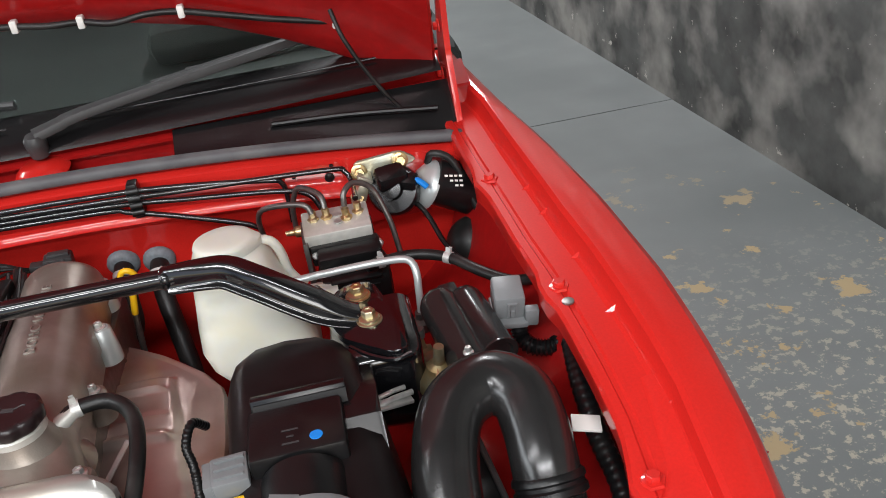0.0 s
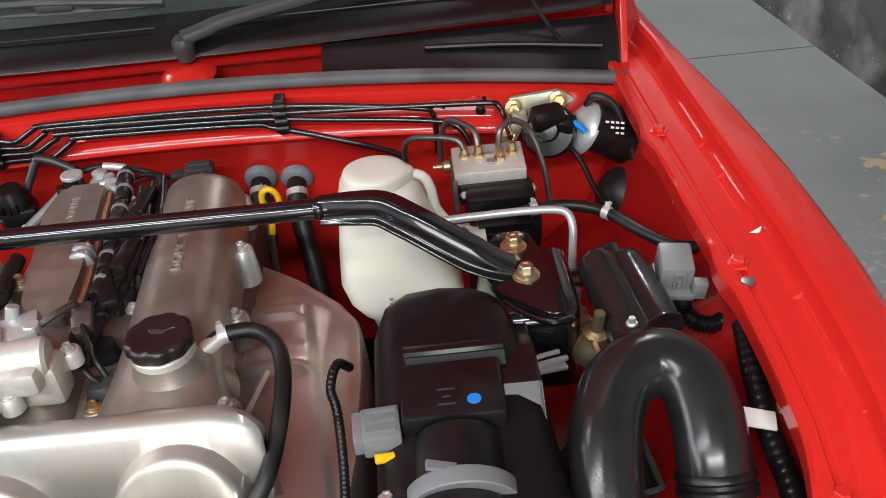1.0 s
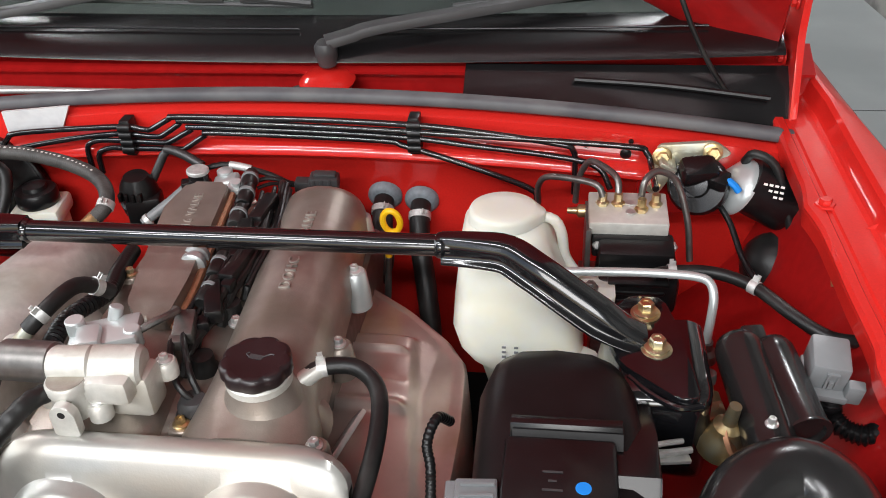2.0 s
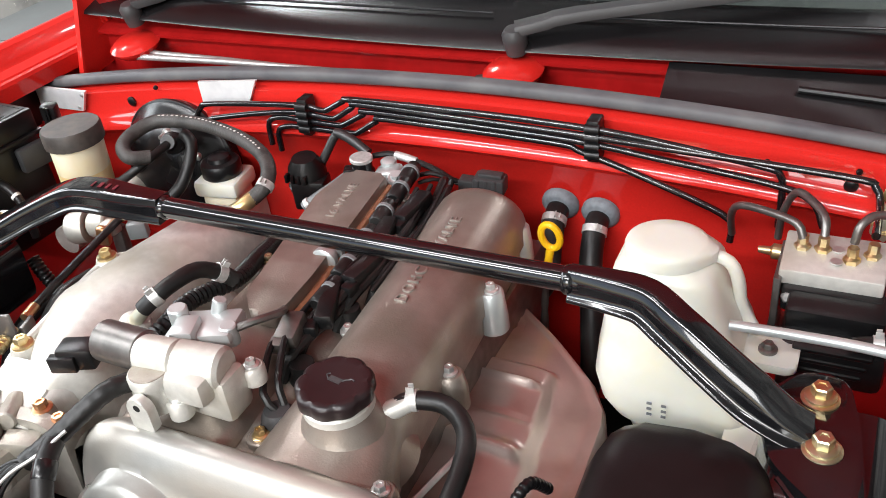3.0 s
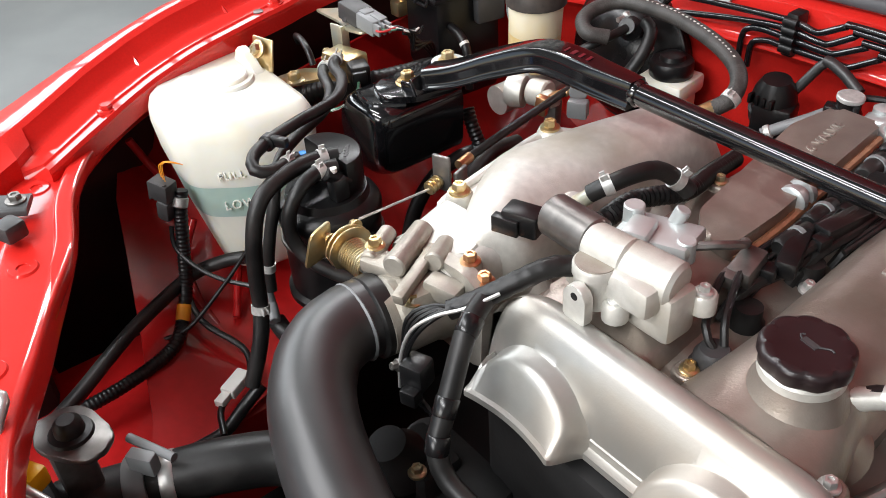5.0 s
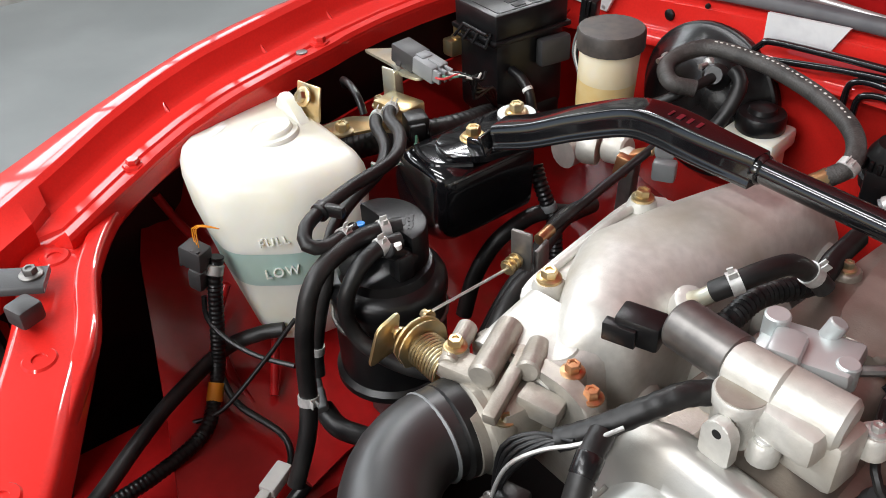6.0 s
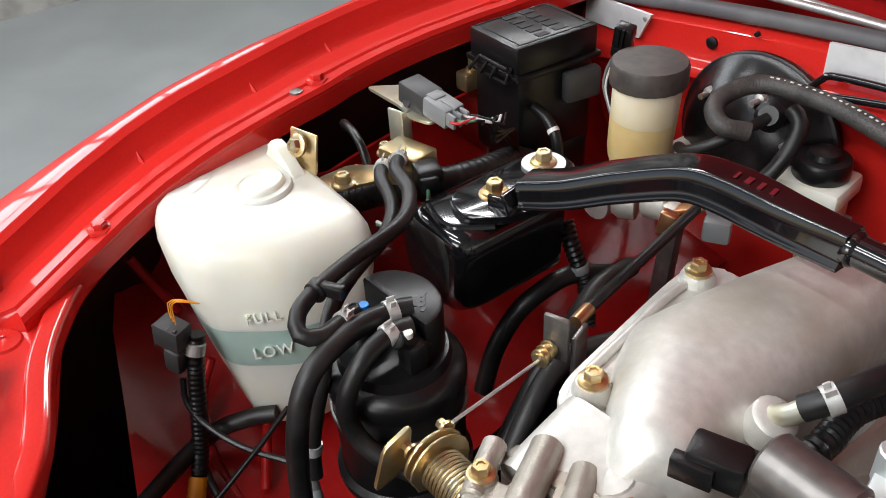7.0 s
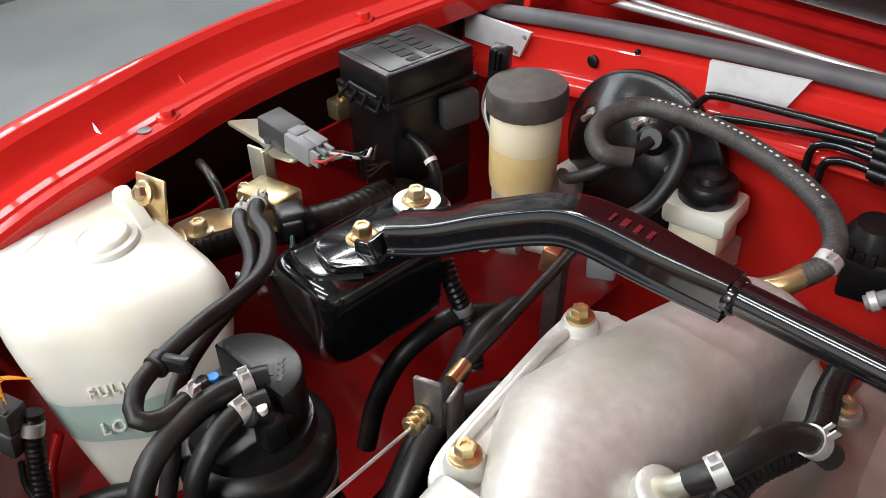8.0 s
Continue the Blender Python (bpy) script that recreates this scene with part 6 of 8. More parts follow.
def brake_pipes():
    """Steel pipes along the firewall and to the hydraulic block."""
    g = "firewall pipes"
    y = 0.316
    runs = [
        ([(-0.347, y, 0.786), (-0.336, y, 0.800), (-0.315, y, 0.808), (-0.190, y, 0.818), (-0.158, y, 0.815), (-0.148, y, 0.816), (-0.124, y, 0.829), (-0.110, y, 0.832), (0.02, y, 0.831), (0.10, y, 0.829), (0.20, y - 0.002, 0.824), (0.325, y - 0.004, 0.808), (0.345, y - 0.004, 0.800), (0.348, y - 0.004, 0.780), (0.348, y - 0.005, 0.745)], 0.0036),
        ([(-0.330, y, 0.783), (-0.320, y, 0.788), (-0.246, y, 0.802), (-0.190, y, 0.809), (-0.148, y, 0.806), (-0.136, y, 0.808), (-0.110, y, 0.824), (-0.096, y, 0.827), (0.12, y - 0.003, 0.821), (0.21, y - 0.004, 0.817), (0.40, y - 0.004, 0.806), (0.425, y - 0.006, 0.800), (0.431, y - 0.02, 0.788), (0.430, 0.235, 0.797)], 0.0036),
        ([(-0.237, y, 0.762), (-0.236, y, 0.787), (-0.230, y, 0.796), (-0.215, y, 0.800), (-0.190, y, 0.800), (-0.140, y, 0.798), (-0.128, y, 0.800), (-0.100, y, 0.815), (-0.085, y, 0.819), (0.13, y - 0.002, 0.813), (0.23, y - 0.003, 0.803), (0.34, y - 0.005, 0.790), (0.375, y - 0.01, 0.780), (0.388, y - 0.02, 0.760)], 0.0036),
        ([(-0.225, y, 0.755), (-0.224, y, 0.778), (-0.218, y, 0.786), (-0.204, y, 0.790), (-0.190, y, 0.790), (-0.122, y, 0.790), (-0.110, y, 0.792), (-0.084, y, 0.808), (-0.068, y, 0.812), (0.12, y, 0.806), (0.155, y - 0.002, 0.800), (0.22, y - 0.004, 0.780), (0.295, y - 0.006, 0.752), (0.306, y - 0.01, 0.740), (0.306, y - 0.012, 0.725)], 0.0036),
    ]
    for pts, r in runs:
        t = thing("brake_pipe", "thin black brake pipe clipped to the red firewall", "brake pipe", group=g)
        bm = B()
        tube(bm, pts, r, 10, step=0.005)
        part("pipe", bm, BLACK_GLOSS, t)
    short = [
        [(0.308, 0.300, 0.738), (0.308, 0.285, 0.768), (0.318, 0.268, 0.790), (0.350, 0.240, 0.803), (0.370, 0.225, 0.805), (0.376, 0.220, 0.795)],
        [(0.415, 0.222, 0.796), (0.418, 0.226, 0.812), (0.432, 0.240, 0.815), (0.452, 0.245, 0.800), (0.466, 0.235, 0.760), (0.472, 0.225, 0.715)],
        [(0.392, 0.224, 0.795), (0.390, 0.236, 0.808), (0.376, 0.262, 0.808), (0.362, 0.285, 0.800), (0.352, 0.298, 0.770), (0.350, 0.300, 0.740)],
    ]
    for pts in short:
        t = thing("brake_pipe", "thin bent steel brake pipe on the hydraulic block", "brake pipe", group="block pipes")
        bm = B()
        tube(bm, pts, 0.0036, 10, step=0.004)
        part("pipe", bm, DARK_STEEL, t)
    for x, zc in ((0.166, 0.813), (-0.180, 0.804)):
        t = thing("pipe_clip", "black plastic clip holding the pipes", "pipe clip", group="pipe clips")
        bm = B()
        box(bm, (x, 0.3225, zc), (0.013, 0.020, 0.046), bev=0.002)
        for k in range(4):
            cyl(bm, (x - 0.0075, 0.313, zc - 0.0145 + 0.0095 * k), (x + 0.0075, 0.313, zc - 0.0145 + 0.0095 * k), 0.0054, 10)
        part("clip", bm, PLASTIC, t)
    # bright rod with hooked end, ahead of the hydraulic block
    t = thing("clutch_pipe", "bright bare metal pipe bent down at its end", "pipe")
    bm = B()
    tube(bm, [(0.335, 0.128, 0.764), (0.38, 0.127, 0.766), (0.43, 0.126, 0.767), (0.462, 0.121, 0.768), (0.474, 0.114, 0.766), (0.477, 0.104, 0.756), (0.476, 0.098, 0.738), (0.474, 0.094, 0.70)], 0.0044, 12, step=0.004)
    part("pipe", bm, ALLOY, t)
    bm = B()
    lathe(bm, (0.474, 0.094, 0.690), (0, 0, 1), [(0.012, 0), (0.012, 0.010), (0.007, 0.014), (0.007, 0.022), (0, 0.022)], 14)
    part("end_fitting", bm, DARK_STEEL, t)
    t = thing("pressure_switch", "brass hex pressure switch beside the strut tower", "switch")
    bm = B()
    lathe(bm, (0.464, -0.010, 0.700), (-0.1, 0.15, 1), [(0.014, 0), (0.014, 0.012), (0.0165, 0.013), (0.0165, 0.022), (0.010, 0.024), (0.010, 0.030), (0.012, 0.031), (0.012, 0.034), (0.006, 0.036), (0.005, 0.050), (0, 0.050)], 6)
    part("switch_body", bm, ZINC, t)
    bm = B()
    lathe(bm, (0.460, -0.003, 0.747), (-0.1, 0.15, 1), [(0.006, 0), (0.007, 0.004), (0.007, 0.010), (0, 0.011)], 12)
    part("terminal", bm, DARK_STEEL, t)


def washer_tank():
    t = thing("washer_tank", "milky white plastic washer fluid tank", "fluid tank")
    bm = B()
    rows = []
    for z, xl, xr, y0, y1 in ((0.600, 0.262, 0.340, 0.125, 0.190), (0.670, 0.252, 0.350, 0.100, 0.200), (0.683, 0.243, 0.355, 0.092, 0.202), (0.700, 0.233, 0.357, 0.088, 0.204), (0.722, 0.2265, 0.354, 0.090, 0.204), (0.750, 0.2285, 0.344, 0.096, 0.203), (0.775, 0.2315, 0.333, 0.103, 0.200), (0.797, 0.2335, 0.324, 0.110, 0.198), (0.812, 0.2355, 0.318, 0.114, 0.196), (0.819, 0.240, 0.312, 0.119, 0.192), (0.821, 0.248, 0.304, 0.126, 0.186)):
        rows.append([Vector((a, b, z)) for a, b in rounded([(xl, y0), (xr, y0), (xr, y1), (xl, y1)], 0.026, 6)])
    loft(bm, rows, close=True, cap=True)
    part("tank", bm, TANK, t, smooth=70)
    bm = B()
    rows = []
    for z, k in ((0.8195, 0.97), (0.8205, 1.0), (0.829, 1.0), (0.833, 0.95), (0.8345, 0.86), (0.8350, 0.5)):
        rows.append([Vector((0.2755 + 0.0345 * k * math.cos(a) + (0.006 * max(0.0, math.cos(a - 0.1)) ** 14 if z < 0.833 else 0.0), 0.152 + 0.032 * k * math.sin(a), z)) for a in [2 * math.pi * i / 48 for i in range(48)]])
    loft(bm, rows, close=True, cap=True)
    part("cap", bm, TANK, t, "milky white snap cap with a tab")
    bm = B()
    prism(bm, rounded([(0.340, 0.060), (0.368, 0.058), (0.372, 0.066), (0.366, 0.070), (0.372, 0.074), (0.372, 0.10), (0.340, 0.12)], 0.004), "z", 0.693, 0.700, 0.002)
    part("mount_tab", bm, TANK, t)
    bm = B()
    prism(bm, rounded([(0.346, 0.120), (0.386, 0.120), (0.386, 0.16), (0.34, 0.16)], 0.008), "z", 0.742, 0.750, 0.002)
    part("mount_tab", bm, TANK, t)
    hex_bolt(t, (0.362, 0.138, 0.751), (0, 0, 1), 0.006, DARK_STEEL)
    bm = B()
    for k in range(3):
        for j in range(2):
            box(bm, (0.279 + 0.012 * j, 0.0872, 0.712 - 0.006 * k), (0.004, 0.0012, 0.002))
    part("moulded_mark", bm, GREY, t)
    bm = B()
    tube(bm, [(0.306, 0.158, 0.822), (0.324, 0.156, 0.818), (0.332, 0.158, 0.800), (0.336, 0.162, 0.772), (0.350, 0.156, 0.752)], 0.0055, 10)
    part("overflow_pipe", bm, TANK, t)
    return t


def headlamp_actuator():
    """Small motor with bracket in the corner of the bay."""
    t = thing("cruise_actuator", "black round actuator on a zinc bracket", "actuator")
    bm = B()
    prism(bm, rounded([(0.425, 0.745), (0.435, 0.772), (0.438, 0.805), (0.50, 0.810), (0.52, 0.795), (0.46, 0.770)], 0.006), "y", 0.318, 0.323, 0.001)
    box(bm, (0.448, 0.305, 0.792), (0.020, 0.034, 0.005), rot(0, 30), bev=0.001)
    box(bm, (0.440, 0.312, 0.765), (0.016, 0.020, 0.030), rot(0, 30), bev=0.002)
    part("bracket", bm, PALE_ZINC, t)
    for x, z in ((0.443, 0.794), (0.437, 0.760), (0.497, 0.800)):
        hex_bolt(t, (x, 0.312, z), (0, -1, 0.3), 0.0085, ZINC, h=0.010)
    bm = B()
    d = Vector((-0.25, -0.75, 0.45))
    lathe(bm, (0.487, 0.305, 0.762), d, [(0.031, 0), (0.033, 0.003), (0.033, 0.022), (0.030, 0.027), (0.014, 0.028), (0.012, 0.036), (0, 0.037)], 30)
    box(bm, (0.480, 0.288, 0.790), (0.040, 0.030, 0.024), rot(20, 0, 12), bev=0.007)
    box(bm, (0.502, 0.284, 0.778), (0.022, 0.022, 0.026), rot(20, 10, -20), bev=0.005)
    part("motor", bm, PLASTIC_SHINY, t)
    bm = B()
    for k in range(2):
        c = Vector((0.474 + 0.024 * k, 0.277 + 0.002 * k, 0.770 - 0.014 * k))
        lathe(bm, c, d, [(0.0065, 0), (0.006, 0.0045), (0, 0.0045)], 16)
    part("stud", bm, PLASTIC, t)
    bm = B()
    e = Vector((0.86, 0.05, -0.50))
    lathe(bm, (0.512, 0.303, 0.772), e, [(0.014, 0), (0.030, 0.012), (0.033, 0.016), (0.033, 0.022)], 26)
    part("cone", bm, ALLOY, t, "pale cone flange")
    bm = B()
    tube(bm, [(0.500, 0.285, 0.780), (0.512, 0.275, 0.785), (0.522, 0.272, 0.775)], 0.004, 8)
    part("blue_clip", bm, BLUE, t)
    bm = B()
    lathe(bm, (0.532, 0.306, 0.769), e, [(0.0325, 0), (0.0325, 0.058), (0.031, 0.066), (0, 0.067)], 28)
    can = part("canister", bm, PLASTIC, t)
    bm = B()
    for k in range(3):
        for j in range(4 - k):
            box(bm, (0.548 + 0.006 * j + 0.006 * k, 0.271, 0.785 - 0.008 * k - 0.0012 * j), (0.004, 0.001, 0.0025), rot(-20, 15))
    part("printed_mark", bm, WHITE, can)
    bm = B()
    box(bm, (0.475, 0.329, 0.74), (0.11, 0.012, 0.05))
    part("backing", bm, RED_SHADE, t)


airbox()
snorkel()
settle(resonator(), (0.002, -0.004, -0.006))
settle(relay_box(), (-0.010, -0.002, -0.001))
abs_unit()
brake_pipes()
settle(washer_tank(), (0.003, 0.0, -0.013))
headlamp_actuator()

hose("breather_hose", [(0.134, -0.057, 0.783), (0.143, -0.051, 0.786), (0.168, -0.047, 0.785), (0.188, -0.060, 0.780), (0.196, -0.085, 0.772), (0.196, -0.130, 0.760), (0.186, -0.178, 0.742), (0.160, -0.208, 0.715)], 0.0072, "black rubber breather hose clamped to the valve cover", clamps=(1,))
heater = hose("heater_hose", [(0.121, 0.334, 0.719), (0.121, 0.315, 0.712), (0.124, 0.292, 0.694), (0.127, 0.268, 0.668), (0.116, 0.248, 0.655), (0.092, 0.238, 0.650), (0.05, 0.235, 0.648)], 0.0125, "thick black heater hose on the firewall", clamps=(1,))
heater2 = hose("heater_hose", [(0.166, 0.334, 0.714), (0.166, 0.315, 0.706), (0.169, 0.290, 0.680), (0.178, 0.262, 0.635), (0.185, 0.235, 0.580), (0.180, 0.215, 0.54)], 0.0125, "thick black heater hose on the firewall", clamps=(1,))
for hh, x, z in ((heater, 0.121, 0.719), (heater2, 0.166, 0.714)):
    tagged(hh, group="heater hoses")
    bm = B()
    lathe(bm, (x, 0.340, z + 0.002), (0, -1, -0.25), [(0.021, 0), (0.021, 0.005), (0.0175, 0.009), (0.0145, 0.011), (0, 0.011)], 24)
    part("grommet", bm, GROMMET, hh)
hose("vacuum_hose", [(0.532, 0.312, 0.790), (0.538, 0.300, 0.806), (0.560, 0.295, 0.795), (0.575, 0.285, 0.757), (0.586, 0.270, 0.712), (0.584, 0.250, 0.678), (0.574, 0.220, 0.648)], 0.0048, "thin black vacuum hose hanging down the corner", clamps=())
hose("wiring_lead", [(0.505, 0.290, 0.750), (0.518, 0.270, 0.735), (0.528, 0.235, 0.715), (0.540, 0.205, 0.705), (0.555, 0.18, 0.70)], 0.0034, "thin black wiring lead", "wiring", PLASTIC)
hose("fuel_hose", [(0.425, 0.145, 0.752), (0.443, 0.150, 0.753), (0.483, 0.150, 0.753), (0.518, 0.130, 0.752), (0.547, 0.090, 0.750), (0.574, 0.066, 0.746), (0.61, 0.068, 0.74)], 0.0062, "black rubber hose over the wheel house", clamps=(1, 3))
hose("hood_washer_hose", [(0.449, 0.425, 0.975), (0.456, 0.410, 0.947), (0.465, 0.406, 0.925), (0.477, 0.403, 0.900), (0.500, 0.400, 0.860), (0.527, 0.398, 0.823), (0.545, 0.392, 0.800), (0.550, 0.380, 0.785)], 0.0030, "thin black washer hose from the hood to the cowl")
hose("hood_rear_hose", [(-0.20, 0.455, 1.018), (-0.10, 0.455, 1.024), (0.00, 0.455, 1.020), (0.061, 0.455, 1.014), (0.100, 0.455, 1.008), (0.140, 0.455, 1.006), (0.177, 0.455, 0.998), (0.221, 0.455, 1.002), (0.263, 0.455, 0.998), (0.317, 0.455, 0.984), (0.373, 0.455, 0.969), (0.454, 0.457, 0.950)], 0.0042, "black hose clipped along the open hood")
for x, z in ((0.061, 1.014), (0.140, 1.006), (0.263, 0.998), (0.454, 0.950)):
    t = thing("hose_clip", "small white plastic hose clip on the hood", "hose clip", group="hood hose clips")
    bm = B()
    box(bm, (x, 0.457, z), (0.009, 0.014, 0.016), bev=0.002)
    part("clip", bm, WHITE, t)

# dark rubber dome and yellow strap on the wheel house
t = thing("shock_cap", "black rubber grommet dome on the wheel house", "grommet")
bm = B()
lathe(bm, (0.572, 0.275, 0.680), (-0.45, -0.6, 0.6), [(0.038, -0.01), (0.036, 0.006), (0.028, 0.020), (0.014, 0.028), (0, 0.030)], 28)
part("dome", bm, RUBBER, t)
t = thing("yellow_strap", "dull yellow plastic strap behind the fender", "strap")
bm = B()
tube(bm, [(0.598, 0.135, 0.73), (0.598, 0.155, 0.752), (0.602, 0.175, 0.762), (0.606, 0.195, 0.760)], 0.0045, 8)
part("strap", bm, ZINC, t)

# brass union beside the strut tower
t = thing("brass_union", "brass pipe union with a rusty washer", "pipe union")
bm = B()
lathe(bm, (0.468, -0.045, 0.715), (0.1, -0.1, 1), [(0.020, 0), (0.019, 0.012), (0.014, 0.018), (0.012, 0.028), (0.006, 0.032), (0.005, 0.052), (0, 0.052)], 18)
part("union", bm, ZINC, t)
bm = B()
lathe(bm, (0.476, -0.048, 0.728), (0.8, -0.2, 0.5), [(0.020, 0), (0.020, 0.004), (0, 0.004)], 20)
part("washer", bm, RUST_AND_SHEEN, t)

# loom beside the right wheel house and white tag
hose("wiring_loom", [(0.600, -0.06, 0.745), (0.592, -0.11, 0.735), (0.590, -0.16, 0.715), (0.592, -0.21, 0.70), (0.585, -0.27, 0.68), (0.565, -0.33, 0.66)], 0.010, "taped black wiring loom along the wheel house", "wiring", PLASTIC, ribs=0.05, pitch=0.008)
t = thing("loom_tag", "white tape tag on the wiring loom", "tag")
bm = B()
box(bm, (0.578, -0.165, 0.737), (0.026, 0.018, 0.003), rot(8, 10, -12), bev=0.001)
part("tag", bm, WHITE, t)
hex_bolt(t, (0.600, -0.158, 0.740), (-0.6, 0, 0.8), 0.005, ZINC)
hose("coil_lead", [(0.248, -0.060, 0.742), (0.240, -0.075, 0.760), (0.234, -0.095, 0.752), (0.238, -0.110, 0.735), (0.240, -0.15, 0.70), (0.238, -0.20, 0.67)], 0.0042, "black sleeved lead beside the heat shield", "wiring", PLASTIC, ribs=0.08, pitch=0.004)
hose("pcv_hose", [(-0.112, -0.044, 0.806), (-0.102, -0.036, 0.815), (-0.094, -0.018, 0.820), (-0.088, 0.004, 0.818), (-0.082, 0.022, 0.804), (-0.074, 0.030, 0.792)], 0.0074, "black crankcase vent hose with spring clamps", clamps=(1, 4))
hose("vent_loom", [(-0.100, -0.062, 0.786), (-0.098, -0.040, 0.788), (-0.100, -0.005, 0.788), (-0.092, 0.05, 0.776), (-0.105, 0.10, 0.765), (-0.115, 0.15, 0.755)], 0.008, "black corrugated loom behind the plenum", "wiring", PLASTIC, ribs=0.08, pitch=0.005)


# ---- left side of the bay ----
def coolant_tank():
    t = thing("coolant_tank", "milky white coolant tank part filled with green fluid", "fluid tank")
    plan = rounded([(-0.588, -0.094), (-0.572, -0.165), (-0.538, -0.226), (-0.466, -0.230), (-0.418, -0.172), (-0.408, -0.094)], 0.022, 5)
    levels = ((0.622, 0.44), (0.628, 0.53), (0.672, 0.70), (0.690, 0.765), (0.708, 0.825), (0.724, 0.875), (0.748, 0.955), (0.774, 1.0), (0.784, 0.985), (0.793, 0.93), (0.797, 0.84))

    def skin(rows, close):
        bm = B()
        out = []
        for z, k in rows:
            c = Vector((-0.500 + 0.045 * (0.78 - z) / 0.16, -0.158 - 0.012 * (0.78 - z) / 0.16))
            out.append([Vector((c.x + (a + 0.500) * k, c.y + (b + 0.158) * k, z + (0.05 * (-0.50 - a) if z > 0.75 else 0.0))) for a, b in plan])
        loft(bm, out, close=True, cap=close)
        return bm
    part("tank", skin(levels[5:], True), TANK, t, smooth=70)
    part("fluid_band", skin(levels[3:6], True), TANK_FLUID, t, "green coolant seen through the plastic", smooth=70)
    part("tank_bottom", skin(levels[:4], True), TANK, t, smooth=70)
    bm = B()
    lathe(bm, (-0.504, -0.143, 0.793), (-0.10, -0.05, 1), [(0.027, 0), (0.0255, 0.0035), (0.0225, 0.0045), (0.0212, 0.0048), (0.0207, 0.0078), (0.0192, 0.0090), (0.0165, 0.0086), (0.0155, 0.0074), (0.0, 0.0076)], 36)
    part("filler_cap", bm, TANK, t, "milky round filler cap")
    bm = B()
    prism(bm, rounded([(-0.570, 0.765), (-0.455, 0.765), (-0.475, 0.782), (-0.505, 0.803), (-0.520, 0.814), (-0.534, 0.816), (-0.537, 0.806), (-0.546, 0.794), (-0.566, 0.786)][::-1], 0.005), "y", -0.116, -0.106, 0.003, 3)
    part("mount_ear", bm, TANK, t, smooth=60)
    bm = B()
    box(bm, (-0.506, -0.099, 0.811), (0.030, 0.003, 0.034), rot(-12, 0, 14), bev=0.0015)
    part("steel_tab", bm, ZINC, t, "zinc mounting tab")
    hex_bolt(t, (-0.5047, -0.1045, 0.8185), (0.15, -0.85, 0.4), 0.0075, ZINC, washer=None, h=0.006)
    bm = B()
    sweep(bm, spline([(-0.552, -0.130, 0.778), (-0.546, -0.165, 0.786), (-0.528, -0.195, 0.785), (-0.510, -0.212, 0.774)], 0.006), ring(0.014, 16), scale=lambda w: 0.35 + 0.65 * math.sin(math.pi * min(1, max(0, 0.12 + 0.76 * w))))
    part("moulded_ridge", bm, TANK, t, smooth=70)
    turn = Matrix.Rotation(radians(53), 4, "Z") @ Matrix.Rotation(radians(72), 4, "X") @ Matrix.Rotation(radians(8), 4, "Z")
    lettering("LOW", 0.0125, Matrix.Translation((-0.4235, -0.1915, 0.706)) @ turn, TANK, t, 0.0012)
    lettering("FULL", 0.011, Matrix.Translation((-0.4265, -0.1930, 0.738)) @ turn, TANK, t, 0.0012)
    bm = B()
    for k in range(3):
        box(bm, (-0.4420, -0.2000, 0.768 - 0.008 * k), (0.030 - 0.006 * k, 0.0012, 0.003), rot(0, 0, 53))
    part("moulded_mark", bm, TANK, t)
    return t


def charcoal_canister():
    t = thing("charcoal_canister", "round black vapour canister with hose ports", "vapour canister")
    c = V(-0.358, -0.142, 0.0)
    bm = B()
    lathe(bm, c + V(0, 0, 0.590), (0, 0, 1), [(0.050, 0.032), (0.0525, 0.034), (0.0525, 0.040), (0.0480, 0.044), (0.0485, 0.118), (0.0510, 0.122), (0.0510, 0.132), (0.0480, 0.138), (0.041, 0.142), (0.039, 0.150), (0.0, 0.151)], 48)
    part("drum", bm, PLASTIC, t, smooth=40)
    bm = B()
    o = [(c.x - 0.006 + 0.036 * math.cos(radians(a)), c.y + 0.010 + 0.030 * math.sin(radians(a))) for a in range(-4, 189, 12)]
    prism(bm, o, "z", 0.735, 0.774, 0.003)
    dome = part("half_dome", bm, PLASTIC, t, smooth=40)
    bm = B()
    for k in range(4):
        box(bm, (c.x + 0.004 + 0.004 * k, c.y + 0.026 - 0.003 * k, 0.7742), (0.0028, 0.006, 0.0008), rot(0, 0, 32))
    box(bm, (c.x + 0.006, c.y + 0.017, 0.7742), (0.010, 0.003, 0.0008), rot(0, 0, -38))
    part("moulded_mark", bm, DARK_GREY, dome)
    for x, y, m in ((-0.374, -0.158, BLUE), (-0.331, -0.152, WHITE)):
        bm = B()
        cyl(bm, (x - 0.002, y + 0.020, 0.752), (x, y - 0.004, 0.772), 0.0066, 14, bev=0.001)
        box(bm, (x, y + 0.008, 0.752), (0.016, 0.016, 0.024), bev=0.003)
        p = part("port", bm, PLASTIC, t)
        bm = B()
        lathe(bm, (x + 0.002, y + 0.004, 0.7715), (0, 0, 1), [(0.0038, 0), (0.0038, 0.004), (0, 0.0045)], 12)
        part("dot", bm, m, p)
    bm = B()
    tube(bm, [(c.x + 0.0492 * math.cos(radians(a)), c.y + 0.0492 * math.sin(radians(a)), 0.690) for a in range(0, 361, 20)], 0.002, 8)
    part("strap", bm, DARK_STEEL, t, "thin steel holding strap")
    bm = B()
    box(bm, (c.x, c.y + 0.01, 0.59), (0.05, 0.05, 0.07))
    part("mount_foot", bm, PLASTIC, t)


